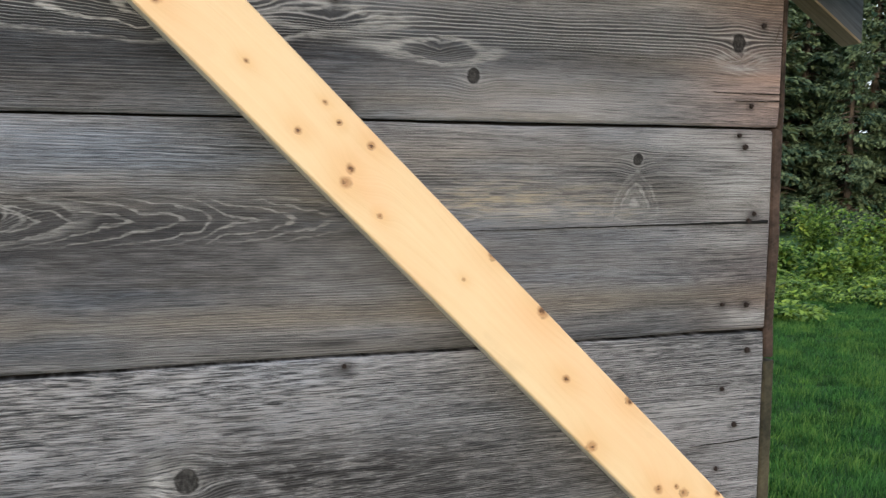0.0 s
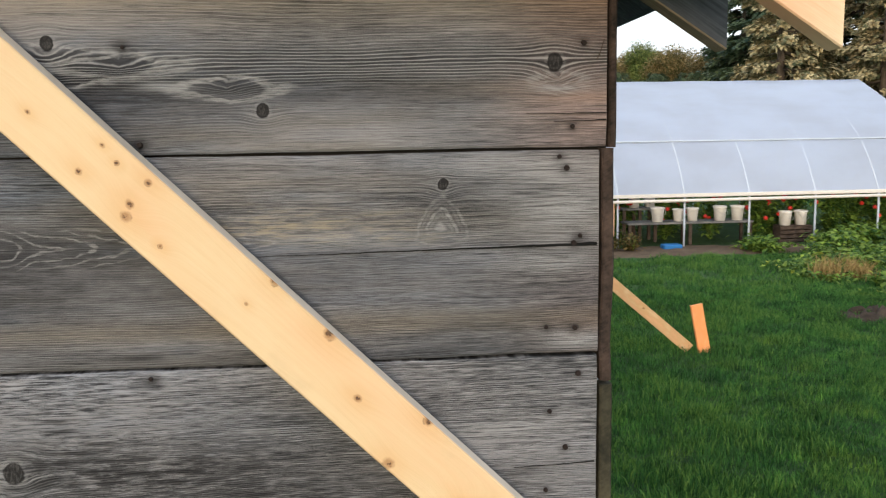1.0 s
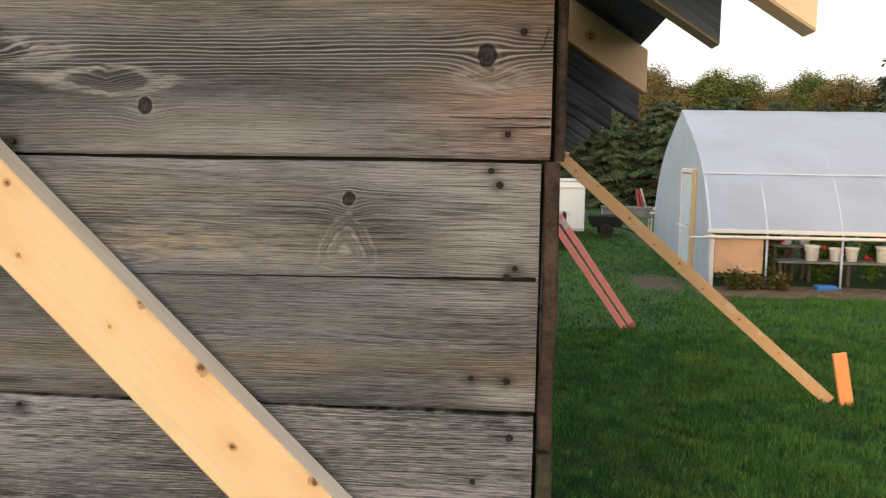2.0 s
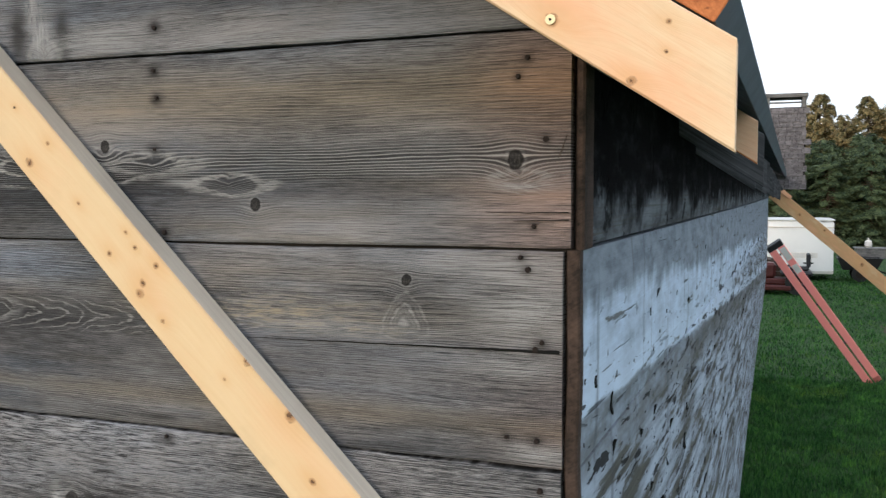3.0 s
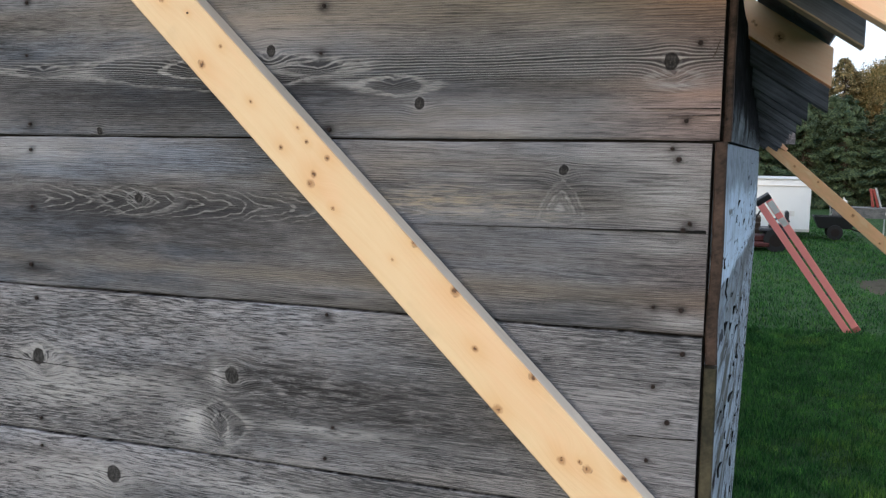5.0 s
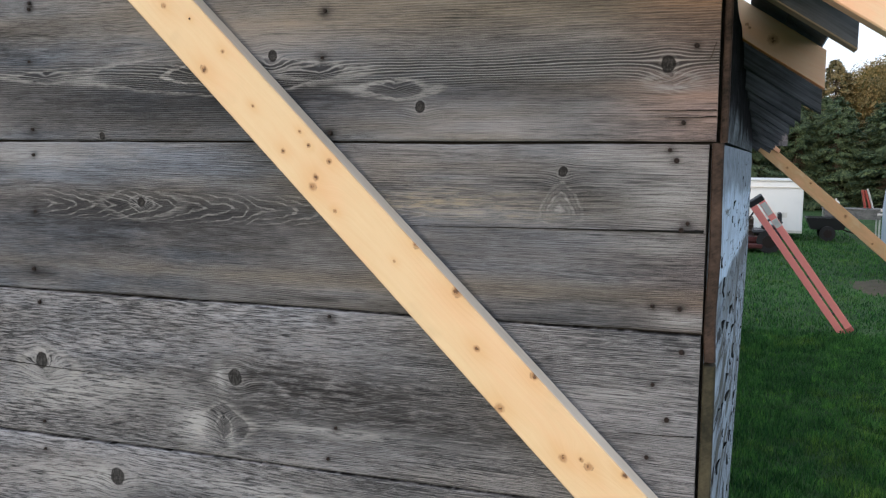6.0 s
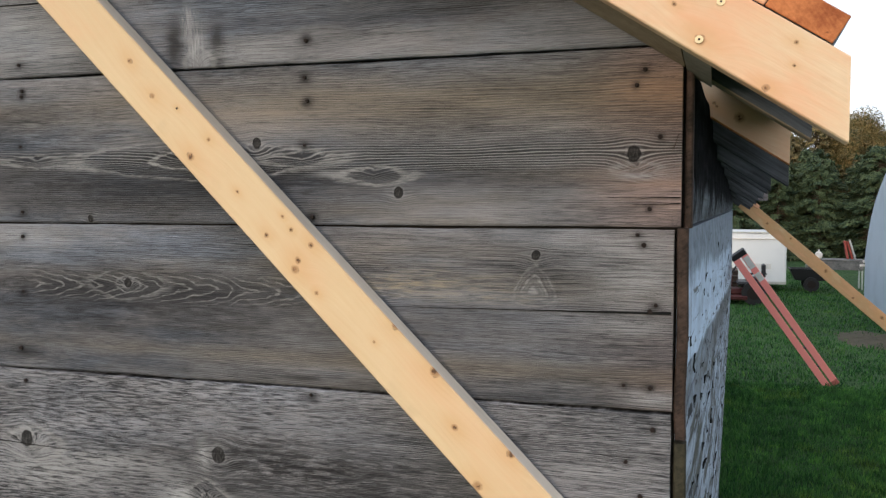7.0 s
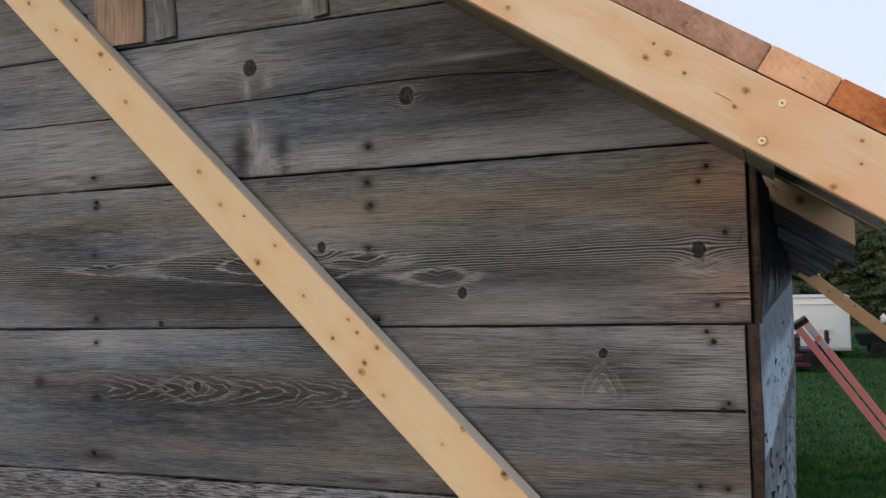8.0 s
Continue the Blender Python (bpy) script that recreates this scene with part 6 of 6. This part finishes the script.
def conifer(seed, height, radius, material, label, count=9000, blunt=0.8, spray=0.17):
    rnd = random.Random(seed)
    t = empty("spruce_tree", (0, 0, -50), label, "tree", "spruces behind the garden")
    bm = tube((0, 0, -0.3), (0, 0, height * 0.97), 0.02 * height + 0.04, 0.015, 9)
    tips = []
    z = height * 0.04
    while z < height * 0.98:
        s = z / height
        r = radius * (1 - s) ** blunt * rnd.uniform(0.75, 1.15) + 0.08
        for i in range(rnd.randint(5, 7)):
            a = rnd.uniform(0, 6.283)
            rr = r * rnd.uniform(0.65, 1.12)
            tip = Vector((math.cos(a) * rr, math.sin(a) * rr, z - rr * rnd.uniform(0.05, 0.3)))
            tips.append((Vector((0, 0, z)), tip))
            add_tube(bm, (0, 0, z), tip, 0.02 + 0.008 * (1 - s), 0.004, 4)
        z += height * rnd.uniform(0.020, 0.034) * (1.0 if s < 0.75 else 0.6)
    part("trunk", bm, BARK, t)
    weight = [(b - a).length + 0.22 for a, b in tips]
    pts = []
    for a, b in rnd.choices(tips, weight, k=count):
        s = rnd.uniform(0.18, 1.0) ** 0.6
        d = (b - a).normalized()
        lat = Vector((-d.y, d.x, 0)) * rnd.gauss(0, 0.13) * (b - a).length * (0.45 + 0.6 * (1 - s))
        p = a.lerp(b, s) + lat + Vector((0, 0, rnd.gauss(0, 0.05)))
        way = (d + lat * 1.2 + Vector((rnd.gauss(0, 0.35), rnd.gauss(0, 0.35), rnd.gauss(0.02, 0.3)))).normalized()
        pts.append((p, way))
    link("crown", sprays(pts, spray, rnd, 0.25), material, t)
    return t


def broadleaf(seed, height, radius, label, count=9000, material=None):
    rnd = random.Random(seed)
    t = empty("leafy_tree", (0, 0, -50), label, "tree", "leafy trees at the back")
    bm = tube((0, 0, -0.3), (0, 0, height * 0.5), 0.02 * height + 0.05, 0.012 * height, 9)
    lobes = []
    for i in range(15):
        a, e = rnd.uniform(0, 6.283), rnd.uniform(0.32, 0.94)
        rr = radius * rnd.uniform(0.3, 0.95) * math.sin(math.pi * min(1, e * 0.95 + 0.03)) ** 0.6
        c = Vector((math.cos(a) * rr, math.sin(a) * rr, height * e))
        lobes.append((c, radius * rnd.uniform(0.28, 0.5)))
        add_tube(bm, (0, 0, height * rnd.uniform(0.25, 0.48)), c, 0.05, 0.012, 5)
    part("trunk", bm, BARK, t)
    pts = []
    for i in range(count):
        c, r = rnd.choice(lobes)
        v = Vector((rnd.gauss(0, 1), rnd.gauss(0, 1), rnd.gauss(0, 0.8)))
        v = v.normalized() * r * rnd.uniform(0.35, 1.08)
        pts.append((c + v, (v.normalized() + Vector((rnd.gauss(0, 0.5), rnd.gauss(0, 0.5), rnd.gauss(0, 0.4)))).normalized()))
    link("crown", sprays(pts, 0.125, rnd, 0.35), material or LEAF, t)
    return t


def plant_trees():
    rnd = random.Random(31)
    warm = [conifer(300 + i, 8.5, 2.3, NEEDLE, "tall olive-tinted spruce in evening light", 30000) for i in range(2)]
    dark = [conifer(320 + i, 8.0, 2.2, NEEDLE_DARK, "dense dark green spruce", 26000) for i in range(2)]
    hedge = [conifer(330 + i, 6.0, 2.6, NEEDLE_DARK, "broad dark green spruce with level boughs", 52000, 0.42, 0.135) for i in range(2)]
    mid = [conifer(350 + i, 7.0, 2.2, NEEDLE_MID, "blunt spruce with a dusty olive crown", 46000, 0.62, 0.115) for i in range(2)]
    leafs = [broadleaf(340 + i, 7.0, 2.4, "rounded broadleaf tree turning yellow", 44000) for i in range(2)]
    green = [broadleaf(360, 7.0, 2.2, "rounded green broadleaf tree in evening light", 46000, LEAF_GREEN)]

    def row(kinds, places, lo, hi):
        for x, y in places:
            ob = rnd.choice(kinds)
            s = rnd.uniform(lo, hi)
            copy_thing(ob, pose(x, y, ground_height(x, y) if y < 45 else 0.0, 0, 0, rnd.uniform(0, 360)) @ Matrix.Diagonal((s * rnd.uniform(0.9, 1.1), s, s * rnd.uniform(0.9, 1.1), 1)))
    # dark spruce wall beyond the trailer, with warmer crowns over it
    row(hedge, [(-1.5 + i * 1.75 + rnd.uniform(-0.4, 0.4), 40.5 + rnd.uniform(-1.0, 1.0)) for i in range(12)], 0.66, 0.80)
    row(hedge, [(-0.8 + i * 2.0 + rnd.uniform(-0.4, 0.4), 43.5 + rnd.uniform(-0.8, 0.8)) for i in range(11)], 0.74, 0.86)
    row(mid, [(5.5, 46.0), (3.4, 46.6), (1.2, 47.2)], 0.93, 0.97)
    row(mid, [(4.4, 45.4), (7.2, 45.8), (10.2, 46.0)], 0.78, 0.84)
    row(leafs, [(8.8, 46.2), (7.3, 47.5)], 0.80, 0.84)
    row(green, [(11.3, 46.0)], 0.88, 0.90)
    row(leafs + mid + green, [(6.6 + i * 1.3 + rnd.uniform(-0.3, 0.3), 47.6 + rnd.uniform(-0.7, 0.7)) for i in range(14)], 0.80, 0.90)
    row(leafs, [(2.5, 50), (5.0, 51), (7.4, 50), (9.8, 51), (12.4, 50), (14.6, 52), (17.0, 50), (20.0, 52)], 0.74, 0.84)
    row(leafs, [(13.4, 46.4), (10.0, 48.5)], 0.78, 0.84)
    row(leafs, [(2.2 + i * 1.9 + rnd.uniform(-0.5, 0.5), 53.5 + rnd.uniform(-1, 1)) for i in range(12)], 0.68, 0.82)
    row(green + leafs, [(15.2, 46.2), (17.0, 44.6), (18.8, 45.4), (16.2, 48.5), (20.4, 44.0)], 0.84, 0.98)
    # tall spruces behind the hoop house
    row(warm, [(22.6, 28.6), (21.0, 31.0), (24.4, 30.0), (14.9, 29.2), (17.6, 27.5), (20.8, 28.2), (16.6, 31.5), (19.3, 31.5)], 1.05, 1.35)
    row(dark, [(17.0, 34.5), (21.8, 31.5), (24.0, 27.5), (27.0, 26.0), (25.5, 30.5), (29.5, 28.5), (31.5, 24.5), (33.0, 28.0), (36.0, 24.0)], 1.0, 1.3)
    row(dark, [(27.5, 31.0), (29.5, 32.0), (31.5, 31.0), (30.0, 27.0), (33.5, 32.0)], 1.1, 1.3)
    row(dark, [(17.0, 37.0), (18.6, 37.8), (20.2, 37.0), (22.0, 36.6), (24.0, 36.0), (19.4, 40.0)], 1.2, 1.4)
    row(dark, [(20.4, 25.6), (22.6, 26.2), (24.6, 25.0)], 1.28, 1.38)
    row(dark, [(22.5, 23.8), (25.0, 22.0), (28.0, 21.2), (31.0, 20.0), (34, 20)], 0.8, 1.0)
    for ob in warm + dark + hedge + mid + leafs + green:
        for o in list(ob.children_recursive) + [ob]:
            bpy.data.objects.remove(o)


plant_trees()


# ---- weeds, soil heap, dry tuft ----
def make_weeds():
    rnd = random.Random(55)
    spots = [(10.4, 14.6, 0.9), (11.3, 13.9, 1.1), (12.2, 13.4, 1.3), (13.2, 13.6, 1.5), (11.9, 15.2, 1.3), (13.0, 15.4, 1.5), (14.2, 14.6, 1.6), (15.2, 14.0, 1.5), (14.6, 16.2, 1.6),
             (10.2, 15.7, 0.9), (9.2, 15.0, 0.7), (8.6, 13.6, 0.5), (9.6, 12.8, 0.5), (10.8, 12.4, 0.55), (12.0, 11.6, 0.6), (7.9, 15.4, 0.5), (16.4, 15.4, 1.6), (16.0, 12.8, 1.2), (13.6, 11.9, 0.8), (8.3, 11.6, 0.35), (9.1, 10.6, 0.35),
             (17.6, 14.4, 1.7), (18.2, 16.6, 1.8), (15.6, 17.6, 1.7), (13.8, 17.4, 1.5)]
    for i, (x, y, h) in enumerate(spots):
        h *= 0.5 if x < 13.7 else 0.85
        leafy("weed_clump", 900, (0.65, 0.65, h), 0.14, WEED, "tall leafy green weeds beside the garden", "weeds", (x, y, ground_height(x, y)), 500 + i, group="weeds by the garden")
    for i, (x, y, h) in enumerate(((4.75, 15.75, 0.42), (5.15, 15.9, 0.30), (5.55, 15.8, 0.36))):
        leafy("corner_weed", 500, (0.30, 0.26, h), 0.07, RUSSET, "brownish green weeds at the hoop house corner", "weeds", (x, y, ground_height(x, y)), 590 + i, group="weeds at the hoop house corner")
    # yellow blossoms in one tall clump
    clump = leafy("flowering_weed", 700, (0.55, 0.55, 1.15), 0.13, WEED, "tall green weed with yellow orange blossoms", "weeds", (14.5, 14.1, ground_height(14.5, 14.1)), 560)
    petal = plain("yellow_petals", (0.80, 0.52, 0.05), 0.6)
    for i in range(7):
        bm = bmesh.new()
        for k in range(8):
            a = k * math.pi / 4 + rnd.uniform(-0.15, 0.15)
            p = [(0.012 * math.cos(a + 1.57), 0.0, 0.012 * math.sin(a + 1.57)), (0.012 * math.cos(a - 1.57), 0.0, 0.012 * math.sin(a - 1.57)), (0.055 * math.cos(a - 0.25), -0.012, 0.055 * math.sin(a - 0.25)), (0.065 * math.cos(a), -0.004, 0.065 * math.sin(a)), (0.055 * math.cos(a + 0.25), -0.012, 0.055 * math.sin(a + 0.25))]
            bm.faces.new([bm.verts.new(q) for q in p])
        bmesh.ops.create_icosphere(bm, subdivisions=1, radius=0.018)
        part("blossom", bm, petal, clump, "yellow blossom", pose(rnd.uniform(-0.45, 0.35), rnd.uniform(-0.55, -0.35), rnd.uniform(0.55, 1.05), rnd.uniform(-25, 10), 0, rnd.uniform(-50, -10)))
    for i in range(46):
        x, y = rnd.uniform(7.0, 13.0), rnd.uniform(10.2, 14.6)
        if math.hypot(x - 6.7, y - 9.75) > 0.8:
            leafy("low_weed", 260, (0.55, 0.55, rnd.uniform(0.14, 0.32)), 0.095, WEED, "low spreading green weed in the lawn", "weeds", (x, y, ground_height(x, y)), 700 + i, group="low weeds in the lawn")
    verts, faces = [], []
    n = 26
    for i in range(n + 1):
        for j in range(n + 1):
            a, b = (i / n - 0.5) * 2, (j / n - 0.5) * 2
            r = math.hypot(a, b)
            x, y = 6.70 + a * 0.52 + 0.10 * noise.noise(Vector((b * 3, 1, a))), 9.75 + b * 0.40 + 0.10 * noise.noise(Vector((a * 3, 5, b)))
            z = ground_height(x, y) - 0.03 + max(0.0, 1 - r * r) * 0.11 * (1 + 1.6 * noise.noise(Vector((a * 5, b * 5, 3))) + 0.8 * noise.noise(Vector((a * 14, b * 14, 6))))
            verts.append((x, y, z))
    faces = [(i * (n + 1) + j, (i + 1) * (n + 1) + j, (i + 1) * (n + 1) + j + 1, i * (n + 1) + j + 1) for i in range(n) for j in range(n)]
    heap = link("soil_heap", mesh_from("soil_heap", verts, faces, True), SOIL)
    tagged(heap, "low dark heap of dug soil in the grass", "soil heap", kind="stuff")


make_weeds()


def make_bare_patch(cx, cy, rx, ry, seed):
    """A worn, trodden spot in the lawn with a ragged rim."""
    rings, spokes = 8, 36
    verts = [(cx, cy, ground_height(cx, cy) + 0.030)]
    for i in range(1, rings + 1):
        for k in range(spokes):
            a, q = 2 * math.pi * k / spokes, i / rings
            w = q * (1 + 0.30 * noise.noise(Vector((math.cos(a) * 1.6, math.sin(a) * 1.6, seed))))
            x, y = cx + rx * w * math.cos(a), cy + ry * w * math.sin(a)
            verts.append((x, y, ground_height(x, y) + 0.030 - 0.060 * q ** 4 + 0.010 * noise.noise(Vector((x * 7, y * 7, seed)))))
    faces = [(0, 1 + k, 1 + (k + 1) % spokes) for k in range(spokes)]
    for i in range(rings - 1):
        for k in range(spokes):
            a, b = 1 + i * spokes + k, 1 + i * spokes + (k + 1) % spokes
            faces.append((a, a + spokes, b + spokes, b))
    p = link("bare_patch", mesh_from("bare_patch", verts, faces, True), rough_stock("trodden_earth", (0.026, 0.024, 0.014), (0.10, 0.080, 0.046), 83, 0.5))
    tagged(p, "trodden bare earth in the lawn", "earth", kind="stuff")


make_bare_patch(3.55, 16.6, 0.60, 1.2, 3)


def blades(name, n, place, height, width, material, seed, label, category):
    """Grass as thin bent blades at the places that place(rng, n) gives."""
    rng = np.random.default_rng(seed)
    xy = place(rng, n)
    n = len(xy)
    z = np.array([ground_height(x, y) for x, y in xy])
    p = np.column_stack([xy, z - 0.01])
    a = rng.uniform(0, 2 * np.pi, n)
    swell = np.sin(xy[:, 0] * 9.1 + 2.0 * np.sin(xy[:, 1] * 4.3)) * np.sin(xy[:, 1] * 8.3 + 1.7 * np.sin(xy[:, 0] * 5.9))
    h = height * rng.uniform(0.5, 1.3, n) * (1.0 + 0.45 * swell)
    w = width * rng.uniform(0.7, 1.3, n)
    lean = rng.uniform(0.1, 0.7, n) * h
    b = rng.uniform(0, 2 * np.pi, n)
    side = np.column_stack([np.cos(a) * w, np.sin(a) * w, np.zeros(n)])
    bend = np.column_stack([np.cos(b) * lean, np.sin(b) * lean, np.zeros(n)])
    up = np.column_stack([np.zeros(n), np.zeros(n), h])
    v = np.stack([p - side, p + side, p + side * 0.7 + bend * 0.35 + up * 0.62, p - side * 0.7 + bend * 0.35 + up * 0.62, p + bend + up], 1).reshape(-1, 3)
    k = np.arange(n)[:, None] * 5
    q = np.concatenate([k + np.array([[0, 1, 2]]), k + np.array([[0, 2, 3]]), k + np.array([[3, 2, 4]])], 1).reshape(-1, 3)
    me = bpy.data.meshes.new(name)
    me.vertices.add(len(v))
    me.vertices.foreach_set("co", v.astype(np.float32).ravel())
    me.loops.add(q.size)
    me.loops.foreach_set("vertex_index", q.astype(np.int32).ravel())
    me.polygons.add(len(q))
    me.polygons.foreach_set("loop_start", np.arange(0, q.size, 3, dtype=np.int32))
    me.update(calc_edges=True)
    me.validate()
    tagged(link(name, me, material), label, category, kind="stuff")


def near_lawn(rng, n):
    y = 3.2 + 8.5 * rng.random(n * 2) ** 1.15
    x = 1.0 + rng.random(n * 2) * 11.5
    keep = (x < 1.15 * y + 1.2)
    return np.column_stack([x, y])[keep][:n]


def far_lawn(rng, n):
    y = 10.5 + 22 * rng.random(n * 3) ** 1.3
    x = -1.0 + rng.random(n * 3) * 18
    keep = (x < 1.0 * y + 1.5) & ~((y > 14.9) & (x > 4.2) & (x < 13.4)) & (((x - 3.55) / 0.70) ** 2 + ((y - 16.6) / 1.15) ** 2 > rng.uniform(0.0, 1.3, len(x)))
    return np.column_stack([x, y])[keep][:n]


def tufts(rng, n):
    c = np.column_stack([rng.uniform(1.5, 13.0, 900), rng.uniform(3.6, 14.8, 900)])
    c = c[(c[:, 0] > 0.22 * c[:, 1] + 0.4) & (c[:, 0] < 1.15 * c[:, 1] + 1.2)]
    pick = c[rng.integers(0, len(c), n)]
    return pick + rng.normal(0, 0.11, (n, 2))


def dry_spot(rng, n):
    return np.column_stack([np.where(rng.random(n) < 0.4, 7.45, 7.95) + rng.normal(0, 0.10, n), rng.normal(12.3, 0.10, n)])


blades("grass", 320000, near_lawn, 0.062, 0.0032, GRASS, 1, "short green lawn grass", "grass")
blades("grass", 110000, far_lawn, 0.060, 0.007, GRASS, 2, "short green lawn grass", "grass")
blades("grass_tufts", 95000, tufts, 0.085, 0.0040, TUFT, 3, "longer yellow-green grass tufts in the lawn", "grass")
blades("dry_tuft", 900, dry_spot, 0.30, 0.006, DRY, 4, "dry straw-coloured grass tuft", "grass")
